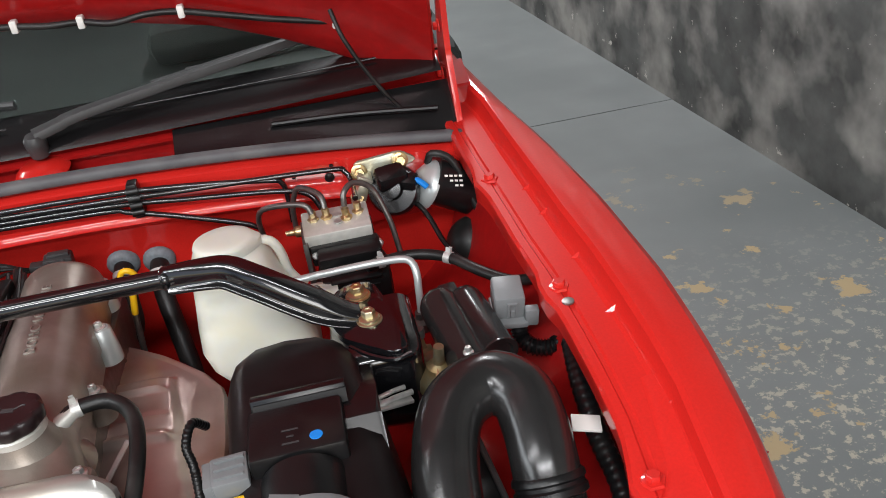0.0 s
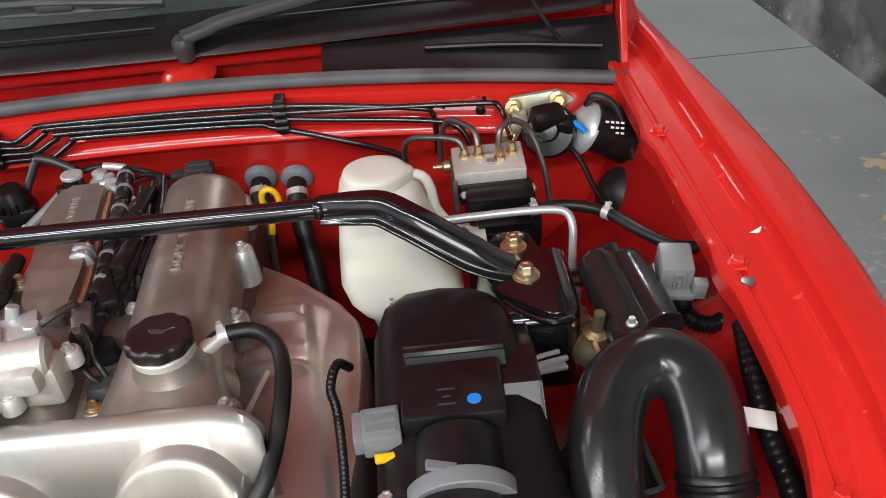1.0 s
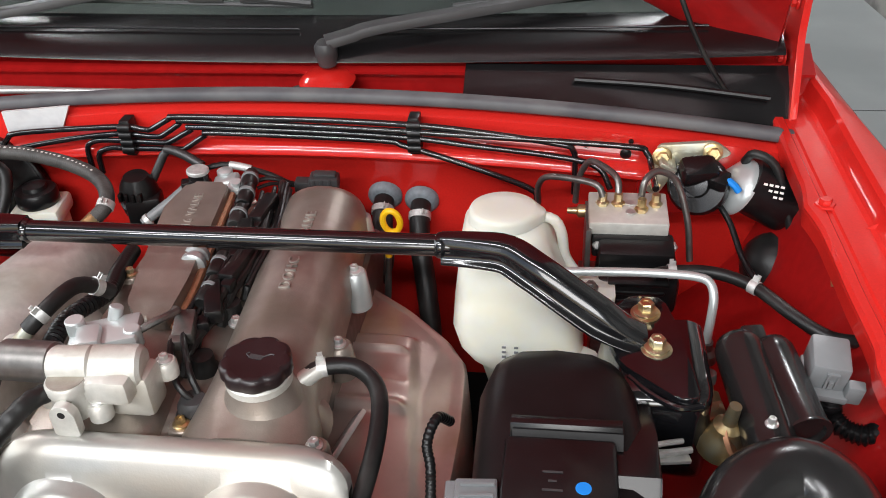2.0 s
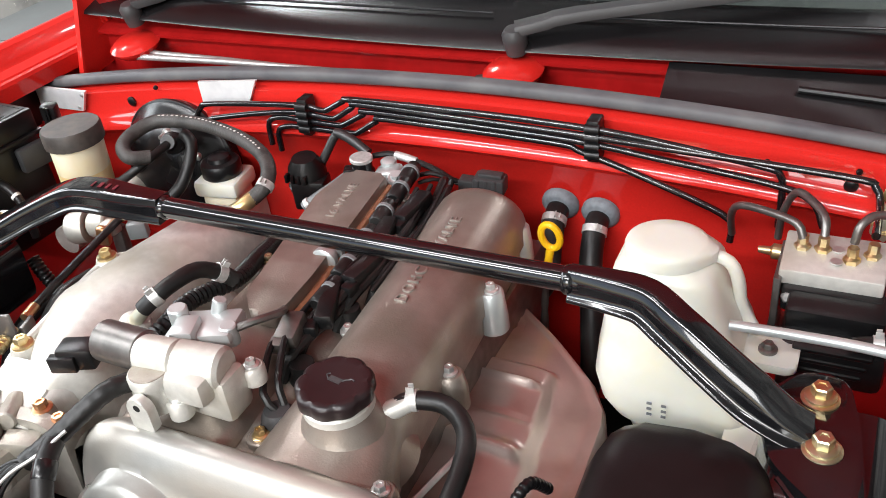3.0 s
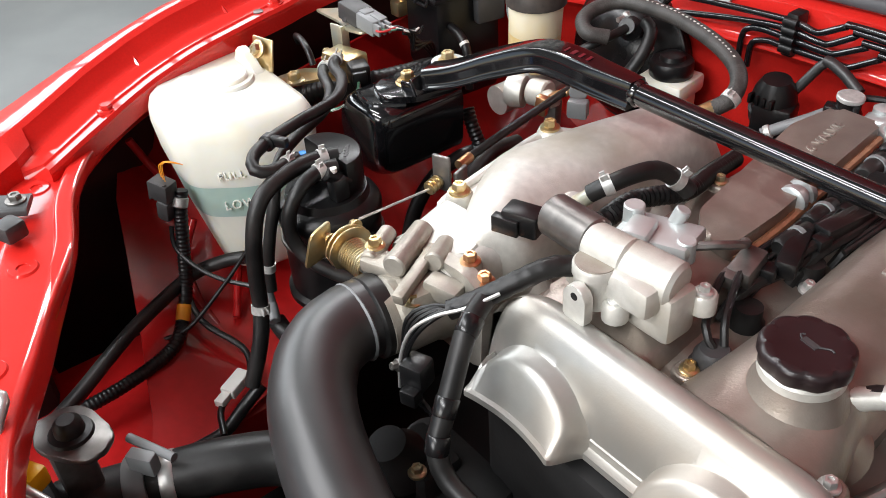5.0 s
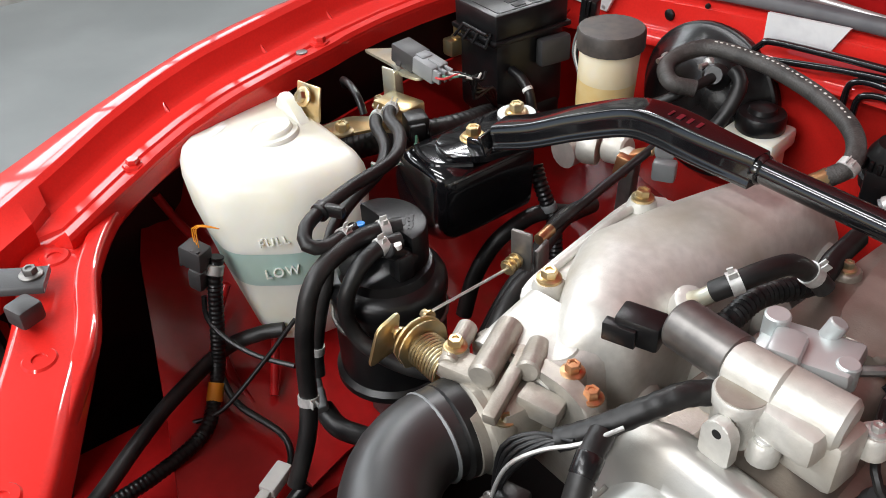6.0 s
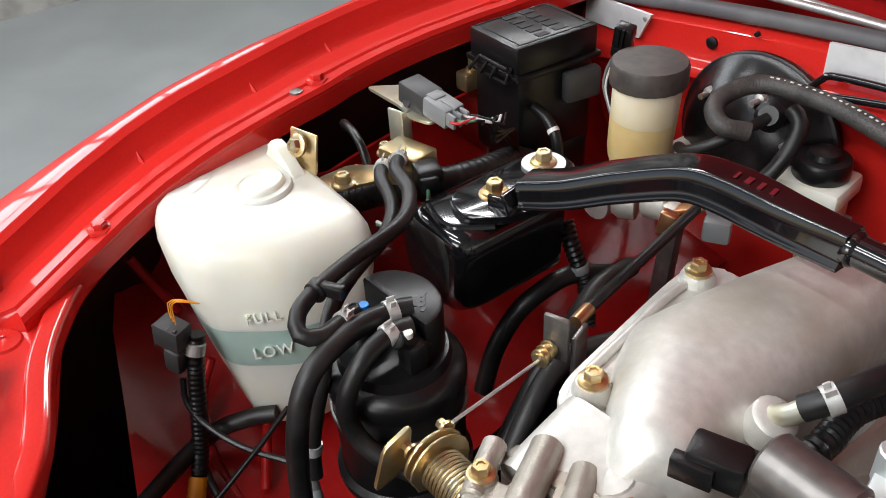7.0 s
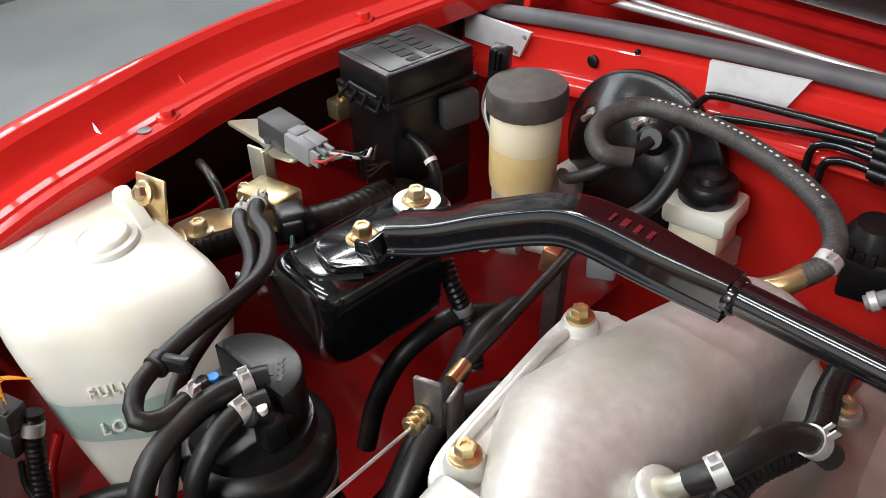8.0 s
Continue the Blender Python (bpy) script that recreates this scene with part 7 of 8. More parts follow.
def fuse_box():
    t = thing("fuse_box", "black plastic fuse box with a moulded lid", "fuse box")
    q = rot(0, 0, -4)
    bm = B()
    box(bm, (-0.560, 0.182, 0.802), (0.078, 0.100, 0.030), q, bev=0.004)
    box(bm, (-0.560, 0.182, 0.786), (0.084, 0.106, 0.006), q, bev=0.002)
    lid = part("lid", bm, PLASTIC, t)
    bm = B()
    for k in range(5):
        for j in range(2):
            box(bm, (-0.588 + 0.013 * k, 0.175 + 0.022 * j - 0.001 * k, 0.8172), (0.008, 0.014, 0.0008), q)
    for a, b, w, h in ((-0.560, 0.140, 0.060, 0.0012), (-0.560, 0.224, 0.060, 0.0012), (-0.594, 0.182, 0.0012, 0.086), (-0.527, 0.182, 0.0012, 0.086)):
        box(bm, (a, b, 0.8172), (w, h, 0.0008), q)
    part("moulded_mark", bm, PLASTIC, lid)
    bm = B()
    for x0, z0, x1, z1 in ((-0.578, 0.795, -0.532, 0.797), (-0.588, 0.780, -0.534, 0.782), (-0.578, 0.795, -0.588, 0.780), (-0.564, 0.796, -0.572, 0.781), (-0.550, 0.7965, -0.556, 0.781), (-0.532, 0.797, -0.534, 0.782)):
        cyl(bm, (x0, 0.1285, z0), (x1, 0.1225, z1), 0.0018, 8)
    part("latch", bm, PLASTIC, lid, "open wire-like plastic latch")
    bm = B()
    box(bm, (-0.562, 0.184, 0.735), (0.074, 0.096, 0.100), q, bev=0.008)
    box(bm, (-0.556, 0.185, 0.675), (0.066, 0.085, 0.050), q, bev=0.008)
    part("base", bm, PLASTIC, t)
    bm = B()
    box(bm, (-0.515, 0.205, 0.762), (0.014, 0.040, 0.032), rot(0, 0, -10), bev=0.004)
    part("side_socket", bm, DARK_GREY, t)
    bm = B()
    box(bm, (-0.606, 0.150, 0.758), (0.018, 0.05, 0.02), bev=0.003)
    box(bm, (-0.610, 0.185, 0.70), (0.03, 0.06, 0.16), bev=0.003)
    part("bracket", bm, ZINC, t)
    hex_bolt(t, (-0.604, 0.140, 0.769), (0, 0, 1), 0.006, ZINC, h=0.014)
    # wire leaving the base
    bm = B()
    tube(bm, [(-0.522, 0.150, 0.752), (-0.500, 0.145, 0.750), (-0.484, 0.142, 0.738), (-0.478, 0.140, 0.715), (-0.476, 0.138, 0.69)], 0.0055, 10)
    w = part("lead", bm, PLASTIC, t)
    bm = B()
    lathe(bm, (-0.490, 0.143, 0.744), (0.6, -0.1, -0.5), [(0.006, 0), (0.006, 0.004), (0, 0.004)], 12)
    part("tape_ring", bm, WHITE, w)
    return t


def brake_reservoir():
    t = thing("brake_fluid_reservoir", "milky reservoir of amber fluid with a black cap", "fluid reservoir")
    c = V(-0.432, 0.212, 0)
    ax = (0.06, 0.0, 1)
    bm = B()
    lathe(bm, c + V(-0.001, 0, 0.722), ax, [(0.029, -0.01), (0.0305, 0), (0.0312, 0.030), (0.0312, 0.034)], 36)
    part("fluid", bm, FLUID, t, "amber fluid seen through the plastic", smooth=60)
    bm = B()
    lathe(bm, c + V(0.001, 0, 0.756), ax, [(0.0312, 0), (0.0318, 0.038), (0, 0.038)], 36)
    part("neck", bm, CREAM, t)
    bm = B()
    n = 48
    rows = []
    for r, h in ((0.0335, 0.0), (0.0350, 0.001), (0.0350, 0.019), (0.0335, 0.0215)):
        rows.append([c + V(0.003, 0, 0.790) + Vector(((r + (0.0006 if i % 2 else 0)) * math.cos(2 * math.pi * i / n), (r + (0.0006 if i % 2 else 0)) * math.sin(2 * math.pi * i / n), h)) for i in range(n)])
    loft(bm, rows, close=True, cap=True)
    part("cap", bm, CAP_BROWN, t, "worn dark brown ribbed cap")
    bm = B()
    box(bm, c + V(0, 0.004, 0.700), (0.036, 0.060, 0.040), bev=0.006)
    cyl(bm, c + V(0.0, -0.06, 0.685), c + V(0.0, 0.10, 0.685), 0.018, 18)
    part("master_cylinder", bm, CAST, t)
    return t


def booster():
    t = thing("brake_booster", "black brake servo drum on the firewall", "brake servo")
    bm = B()
    lathe(bm, (-0.392, 0.336, 0.715), (0, -1, 0.05), [(0.082, 0), (0.084, 0.010), (0.086, 0.022), (0.080, 0.026), (0.072, 0.040), (0.055, 0.058), (0.030, 0.064), (0, 0.066)], 48)
    part("drum", bm, PLASTIC_SHINY, t, smooth=40)
    bm = B()
    lathe(bm, (-0.392, 0.322, 0.715), (0, -1, 0.05), [(0.086, 0), (0.089, 0.002), (0.089, 0.006), (0.086, 0.008)], 48)
    part("rim", bm, PLASTIC, t)
    bm = B()
    lathe(bm, (-0.352, 0.272, 0.772), (0.35, -0.8, 0.5), [(0.014, 0), (0.014, 0.008), (0.009, 0.012), (0.009, 0.022), (0, 0.022)], 18)
    part("check_valve", bm, PLASTIC, t)
    for a in (30, 75, 130):
        bm = B()
        lathe(bm, (-0.392 + 0.062 * math.cos(radians(a)), 0.297, 0.715 + 0.062 * math.sin(radians(a))), (0, -1, 0), [(0.006, 0), (0.006, 0.01), (0.003, 0.012), (0.003, 0.022), (0, 0.022)], 12)
        part("stud", bm, STEEL, t)


def clutch_reservoir():
    t = thing("clutch_fluid_reservoir", "small milky square reservoir with a black screw cap", "fluid reservoir")
    c = V(-0.304, 0.290, 0)
    bm = B()
    box(bm, c + V(0, 0, 0.716), (0.060, 0.056, 0.022), rot(0, 0, 8), bev=0.006)
    part("body", bm, TANK, t)
    bm = B()
    box(bm, c + V(0, 0, 0.694), (0.050, 0.046, 0.030), rot(0, 0, 8), bev=0.008)
    part("fluid", bm, CREAM, t)
    bm = B()
    lathe(bm, c + V(0, 0, 0.726), (0, 0, 1), [(0.0235, 0), (0.0252, 0.002), (0.0252, 0.016), (0.0235, 0.019), (0.015, 0.020), (0.0135, 0.025), (0.006, 0.0275), (0, 0.0278)], 36)
    cap = part("cap", bm, PLASTIC, t, "black screw cap")
    bm = B()
    cyl(bm, c + V(0.0, 0.01, 0.60), c + V(0, 0.01, 0.685), 0.012, 14)
    box(bm, c + V(0, 0.03, 0.65), (0.03, 0.04, 0.03))
    part("cylinder", bm, CAST, t)


def purge_valves():
    """Zinc brackets, plug and solenoid between the tank and the fuse box."""
    t = thing("bracket_plug", "grey multi-pin plug on a zinc bracket", "wiring plug")
    bm = B()
    prism(bm, rounded([(-0.612, 0.012), (-0.585, 0.045), (-0.520, 0.040), (-0.512, 0.012), (-0.535, 0.006), (-0.560, 0.012)][::-1], 0.005), "z", 0.796, 0.799, 0.0008)
    box(bm, (-0.552, 0.003, 0.784), (0.018, 0.003, 0.032), rot(0, 0, 12), bev=0.001)
    box(bm, (-0.543, 0.007, 0.784), (0.003, 0.012, 0.032), rot(0, 0, 12), bev=0.001)
    part("bracket", bm, PALE_ZINC, t)
    bm = B()
    box(bm, (-0.542, 0.024, 0.811), (0.034, 0.024, 0.020), rot(0, 8, 4), bev=0.002)
    lathe(bm, (-0.547, 0.0135, 0.806), (0, -1, 0.3), [(0.0055, -0.001), (0.005, 0.002), (0.002, 0.0025), (0, 0.0015)], 12)
    part("socket_half", bm, DARK_GREY, t)
    bm = B()
    box(bm, (-0.511, 0.025, 0.808), (0.030, 0.022, 0.018), rot(0, 8, 4), bev=0.002)
    box(bm, (-0.520, 0.025, 0.8165), (0.012, 0.014, 0.006), rot(0, 8, 4), bev=0.0015)
    box(bm, (-0.502, 0.025, 0.8155), (0.018, 0.004, 0.003), rot(0, 8, 4), bev=0.0008)
    for k in range(3):
        box(bm, (-0.493, 0.018 + 0.007 * k, 0.807), (0.014, 0.0035, 0.012), rot(0, 8, 4), bev=0.0006)
    part("plug_half", bm, GREY, t)
    for k, m in enumerate((RED_WIRE, GREEN_WIRE, PLASTIC, WHITE, PLASTIC)):
        bm = B()
        tube(bm, [(-0.490, 0.016 + 0.004 * k, 0.807 + 0.002 * (k % 2)), (-0.482, 0.020 + 0.005 * k, 0.807), (-0.482 + 0.003 * k, 0.040 + 0.004 * k, 0.806 - 0.002 * k), (-0.492, 0.056 + 0.006 * k, 0.792)], 0.0013, 6)
        part("wire", bm, m, t)
    t = thing("purge_solenoid", "small zinc-plated purge valve with two hose stubs", "solenoid valve")
    bm = B()
    prism(bm, rounded([(-0.560, -0.045), (-0.525, -0.010), (-0.495, -0.006), (-0.490, -0.020), (-0.520, -0.040), (-0.535, -0.085), (-0.560, -0.080)], 0.005), "z", 0.757, 0.760, 0.0008)
    part("bracket", bm, ZINC, t)
    bm = B()
    box(bm, (-0.513, -0.014, 0.774), (0.044, 0.030, 0.022), rot(0, 0, 12), bev=0.003)
    part("valve_body", bm, ZINC, t)
    bm = B()
    box(bm, (-0.480, -0.018, 0.772), (0.024, 0.022, 0.024), rot(0, 0, -20), bev=0.003)
    box(bm, (-0.470, -0.024, 0.772), (0.012, 0.016, 0.016), rot(0, 0, -20), bev=0.002)
    part("plug", bm, PLASTIC, t)
    hex_bolt(t, (-0.535, -0.068, 0.761), (0, 0, 1), 0.0085, ZINC, h=0.009)
    hex_bolt(t, (-0.533, -0.024, 0.775), (0, 0, 1), 0.006, ZINC, h=0.009)
    for k, m in enumerate((GREEN_WIRE, WHITE)):
        bm = B()
        tube(bm, [(-0.470, -0.026, 0.770), (-0.458, -0.034, 0.768 - 0.003 * k), (-0.452, -0.050, 0.760), (-0.462, -0.066, 0.752), (-0.480, -0.072, 0.748 + 0.003 * k)], 0.0016, 6)
        part("wire", bm, m, t)


settle(coolant_tank(), (-0.047, 0.006, -0.020), 1.04, (-0.5, -0.15, 0.72))
charcoal_canister()
settle(fuse_box(), (-0.006, -0.002, 0.008))
settle(brake_reservoir(), (-0.011, -0.006, 0.008))
booster()
clutch_reservoir()
purge_valves()

hose("purge_hose", [(-0.513, -0.018, 0.778), (-0.500, -0.032, 0.786), (-0.485, -0.045, 0.787), (-0.452, -0.056, 0.787), (-0.422, -0.085, 0.786), (-0.408, -0.138, 0.786), (-0.395, -0.176, 0.786), (-0.382, -0.198, 0.785), (-0.367, -0.206, 0.781), (-0.361, -0.194, 0.777), (-0.368, -0.172, 0.774), (-0.372, -0.160, 0.771)], 0.0060, "black vapour hose with a tie and spring clamps", clamps=(1, 10))
hose("purge_hose", [(-0.527, -0.024, 0.770), (-0.514, -0.040, 0.775), (-0.502, -0.050, 0.774), (-0.466, -0.064, 0.772), (-0.437, -0.091, 0.770), (-0.415, -0.135, 0.768), (-0.399, -0.162, 0.764), (-0.380, -0.182, 0.756), (-0.372, -0.192, 0.735), (-0.374, -0.202, 0.700), (-0.378, -0.208, 0.665), (-0.374, -0.212, 0.640)], 0.0060, "black vapour hose with spring clamps", clamps=(1, 10))
tie = thing("hose_tie", "black tie band round two vapour hoses", "hose tie")
bm = B()
lathe(bm, (-0.3965, -0.171, 0.786), (0.45, -0.85, 0), [(0.0068, 0), (0.0082, 0.001), (0.0082, 0.009), (0.0068, 0.010)], 18)
box(bm, (-0.386, -0.170, 0.788), (0.022, 0.008, 0.010), rot(0, 0, 28), bev=0.002)
part("tie_band", bm, PLASTIC, tie)
hose("canister_hose", [(-0.350, -0.128, 0.772), (-0.356, -0.142, 0.772), (-0.358, -0.169, 0.772), (-0.351, -0.202, 0.768), (-0.346, -0.220, 0.755), (-0.345, -0.230, 0.725), (-0.348, -0.234, 0.685), (-0.345, -0.238, 0.650), (-0.335, -0.250, 0.62), (-0.33, -0.27, 0.58)], 0.0078, "thick black canister hose", clamps=(1, 7))
hose("canister_hose", [(-0.335, -0.140, 0.772), (-0.338, -0.156, 0.772), (-0.334, -0.178, 0.768), (-0.332, -0.194, 0.752), (-0.334, -0.198, 0.728), (-0.328, -0.194, 0.706), (-0.310, -0.184, 0.692), (-0.290, -0.168, 0.682), (-0.275, -0.150, 0.675)], 0.0070, "black canister hose with a bright clamp", clamps=(1,))
t = thing("hose_joint", "small grey plastic hose joint", "hose joint")
bm = B()
cyl(bm, (-0.386, -0.212, 0.650), (-0.370, -0.216, 0.605), 0.0055, 12)
cyl(bm, (-0.376, -0.215, 0.622), (-0.358, -0.222, 0.615), 0.0065, 12, bev=0.001)
part("joint", bm, GREY, t)
hose("valve_hose", [(-0.368, -0.216, 0.606), (-0.345, -0.215, 0.600), (-0.315, -0.205, 0.605), (-0.285, -0.205, 0.620), (-0.26, -0.215, 0.63)], 0.0095, "black rubber hose under the throttle body")
hose("hanging_hose", [(-0.330, -0.260, 0.575), (-0.328, -0.285, 0.560), (-0.322, -0.31, 0.55), (-0.325, -0.34, 0.545)], 0.0065, "thin taped lead with a brass clip", "wiring", PLASTIC)
FEED = [(-0.335, 0.215, 0.785), (-0.352, 0.200, 0.790), (-0.371, 0.212, 0.796), (-0.374, 0.238, 0.801), (-0.356, 0.262, 0.806), (-0.300, 0.268, 0.806), (-0.240, 0.256, 0.804), (-0.192, 0.236, 0.800), (-0.166, 0.215, 0.794), (-0.158, 0.194, 0.784), (-0.168, 0.178, 0.774)]
feed = hose("vacuum_feed_hose", FEED, 0.0084, "braided dark grey vacuum hose arching over with white print", mat=BRAID, ribs=0.012, pitch=0.003, clamps=(9,))
t = thing("vacuum_union", "brass elbow union on the plenum", "pipe union")
bm = B()
tube(bm, [(-0.166, 0.182, 0.776), (-0.174, 0.168, 0.770), (-0.190, 0.158, 0.762)], 0.0085, 14)
part("elbow", bm, ZINC, t)
line = spline(FEED, 0.006)
bm = B()
for i in range(int(len(line) * 0.30), int(len(line) * 0.80)):
    d = line[i + 1] - line[i]
    box(bm, line[i] + V(0, -0.002, 0.0083), (0.003 if i % 3 else 0.0015, 0.0014 + 0.0006 * (i % 2), 0.0006), rot(0, 0, math.degrees(math.atan2(d.y, d.x))))
part("printed_mark", bm, WHITE, feed, "worn white print bars")
hose("return_hose", [(-0.405, 0.215, 0.742), (-0.385, 0.200, 0.752), (-0.365, 0.205, 0.764), (-0.350, 0.225, 0.775), (-0.345, 0.255, 0.780)], 0.0052, "thin black hose by the reservoir")
hose("servo_hose", [(-0.335, 0.275, 0.785), (-0.322, 0.270, 0.778), (-0.318, 0.255, 0.760), (-0.325, 0.235, 0.735), (-0.345, 0.215, 0.715)], 0.0075, "black hose beside the servo drum")
t = thing("throttle_cable", "thin black throttle cable with a steel end", "cable")
bm = B()
tube(bm, [(-0.320, 0.150, 0.756), (-0.308, 0.10, 0.758), (-0.292, 0.02, 0.758), (-0.284, -0.025, 0.756)], 0.0042, 10)
part("sleeve", bm, RUBBER, t)
bm = B()
cyl(bm, (-0.284, -0.025, 0.756), (-0.280, -0.042, 0.755), 0.0052, 12)
part("ferrule", bm, COPPER, t)
bm = B()
cyl(bm, (-0.277, -0.058, 0.754), (-0.271, -0.085, 0.752), 0.0055, 12)
for k in range(5):
    lathe(bm, (-0.2765 + 0.0012 * k, -0.062 - 0.005 * k, 0.7538 - 0.0003 * k), (0.2, -1, 0), [(0.0068, 0), (0.0068, 0.002), (0, 0.002)], 12)
part("adjuster", bm, ZINC, t)
bm = B()
cyl(bm, (-0.271, -0.085, 0.752), (-0.251, -0.172, 0.771), 0.0012, 8)
part("inner_wire", bm, STEEL, t)
bm = B()
box(bm, (-0.272, -0.068, 0.762), (0.018, 0.004, 0.036), rot(0, 0, 20), bev=0.001)
box(bm, (-0.268, -0.050, 0.735), (0.004, 0.020, 0.050), rot(0, 0, 20), bev=0.001)
part("cable_bracket", bm, DARK_STEEL, t)

# plug and looms in the front corner
t = thing("lamp_plug", "grey plug joined on a wiring lead", "wiring plug")
bm = B()
box(bm, (-0.512, -0.248, 0.710), (0.024, 0.018, 0.022), rot(0, 10, 25), bev=0.002)
for k in range(4):
    box(bm, (-0.520 + 0.006 * k, -0.259 + 0.003 * k, 0.710), (0.002, 0.003, 0.022), rot(0, 10, 25))
box(bm, (-0.509, -0.251, 0.688), (0.016, 0.015, 0.024), rot(0, 10, 25), bev=0.004)
part("plug_body", bm, DARK_GREY, t)
bm = B()
tube(bm, [(-0.506, -0.252, 0.668), (-0.500, -0.256, 0.648), (-0.480, -0.250, 0.632), (-0.450, -0.235, 0.622), (-0.415, -0.215, 0.622)], 0.0026, 8)
part("lead", bm, PLASTIC, t)
for k in range(3):
    bm = B()
    tube(bm, [(-0.515 + 0.004 * k, -0.245, 0.720), (-0.520 + 0.006 * k, -0.243, 0.733 + 0.003 * k), (-0.508 + 0.002 * k, -0.236, 0.740), (-0.500, -0.225, 0.735)], 0.0005, 6)
    part("wire", bm, ORANGE, t)
front = hose("front_loom", [(-0.505, -0.232, 0.705), (-0.502, -0.240, 0.680), (-0.495, -0.250, 0.640), (-0.487, -0.260, 0.605), (-0.470, -0.278, 0.578), (-0.445, -0.305, 0.568), (-0.430, -0.36, 0.566), (-0.425, -0.42, 0.566)], 0.0070, "black corrugated wiring loom with orange tape", "wiring", PLASTIC, ribs=0.06, pitch=0.0045)
bm = B()
cyl(bm, (-0.4775, -0.2700, 0.5890), (-0.4690, -0.2790, 0.5765), 0.0078, 16)
part("tape_band", bm, ORANGE, front, "orange printed tape band")
bm = B()
lathe(bm, (-0.5045, -0.2345, 0.698), (0.25, -0.5, -1), [(0.0072, 0), (0.0084, 0.001), (0.0084, 0.010), (0.0072, 0.011)], 16)
part("clip", bm, STEEL, front, "bright metal clip")
hose("overflow_hose", [(-0.470, -0.195, 0.618), (-0.485, -0.215, 0.614), (-0.496, -0.250, 0.606), (-0.470, -0.315, 0.602), (-0.440, -0.36, 0.603), (-0.405, -0.405, 0.605), (-0.37, -0.45, 0.61)], 0.0074, "black overflow hose of the coolant tank")
hose("ground_lead", [(-0.430, -0.200, 0.66), (-0.440, -0.235, 0.62), (-0.450, -0.28, 0.58), (-0.47, -0.31, 0.565)], 0.0022, "thin black ground lead wire", "wiring", PLASTIC)
hose("sensor_lead", [(-0.484, -0.262, 0.592), (-0.466, -0.264, 0.582), (-0.445, -0.262, 0.575), (-0.405, -0.245, 0.562), (-0.380, -0.250, 0.556), (-0.366, -0.265, 0.556), (-0.345, -0.300, 0.558), (-0.31, -0.315, 0.558)], 0.0034, "thin black lead with a white plug", "wiring", PLASTIC)
t = thing("white_plug", "small white wiring plug", "wiring plug")
bm = B()
box(bm, (-0.361, -0.275, 0.562), (0.016, 0.032, 0.012), rot(0, 0, 28), bev=0.002)
box(bm, (-0.350, -0.295, 0.562), (0.010, 0.016, 0.008), rot(0, 0, 28), bev=0.001)
part("plug", bm, WHITE, t)

# stamped ridges of the left bay floor, and black discs for its drain holes' shade
t = thing("drain_plug", "dark disc for a drain hole in the red bay floor", "drain plug", group="drain plugs")
bm = B()
lathe(bm, (-0.405, -0.142, 0.543), (0, 0, 1), [(0.0085, 0), (0.0080, 0.0025), (0.004, 0.003), (0, 0.002)], 16)
part("plug", bm, RUBBER, t)
copy_thing(t, Matrix.Translation((0.035, -0.030, 0.0)))
for k, pts in enumerate(([(-0.545, -0.215, 0.640), (-0.540, -0.232, 0.612), (-0.522, -0.243, 0.590), (-0.495, -0.248, 0.572), (-0.460, -0.246, 0.556)], [(-0.618, -0.239, 0.72), (-0.612, -0.228, 0.69), (-0.600, -0.215, 0.66)], [(-0.500, -0.190, 0.600), (-0.476, -0.208, 0.585), (-0.452, -0.226, 0.562)])):
    bm = B()
    tube(bm, pts, 0.0045, 10)
    part("stamped_ridge", bm, RED_SHADE, car, smooth=70)

# throttle side loom crossing over the timing cover
hose("throttle_loom", [(-0.040, -0.098, 0.806), (-0.050, -0.122, 0.812), (-0.058, -0.139, 0.815), (-0.068, -0.157, 0.808), (-0.079, -0.172, 0.798), (-0.090, -0.185, 0.789), (-0.100, -0.195, 0.782)], 0.0076, "black taped loom over the throttle body", "wiring", RUBBER, ribs=0.03, pitch=0.009)
loom = hose("down_loom", [(-0.078, -0.182, 0.797), (-0.074, -0.194, 0.794), (-0.069, -0.207, 0.786), (-0.061, -0.225, 0.762), (-0.053, -0.243, 0.738), (-0.049, -0.251, 0.724), (-0.036, -0.254, 0.706), (-0.005, -0.250, 0.694), (0.05, -0.240, 0.680)], 0.0078, "taped black loom hanging before the timing cover", "wiring", RUBBER)
for p, d in (((-0.071, -0.201, 0.790), (0.2, -0.5, -0.3)), ((-0.056, -0.236, 0.748), (0.3, -0.65, -0.85)), ((-0.049, -0.250, 0.727), (0.3, -0.5, -1))):
    bm = B()
    lathe(bm, p, d, [(0.0080, -0.007), (0.0087, -0.006), (0.0085, 0.006), (0.0080, 0.007)], 16)
    part("tape_wrap", bm, PLASTIC_SHINY, loom)
for k in range(5):
    hose("loose_wire", [(-0.088, -0.182 - 0.003 * k, 0.790), (-0.100 - 0.003 * k, -0.202, 0.782), (-0.110 - 0.004 * k, -0.215, 0.768), (-0.120 - 0.002 * k, -0.221, 0.744 - 0.004 * k), (-0.124, -0.223, 0.716), (-0.118 + 0.006 * k, -0.218, 0.690)], 0.0018, "thin loose black engine wire", "wiring", PLASTIC)
hose("bright_wire", [(-0.068, -0.176, 0.806), (-0.080, -0.196, 0.797), (-0.098, -0.210, 0.786), (-0.112, -0.222, 0.770), (-0.120, -0.228, 0.742), (-0.122, -0.230, 0.712)], 0.0014, "thin bright bare earth wire", "wiring", STEEL)
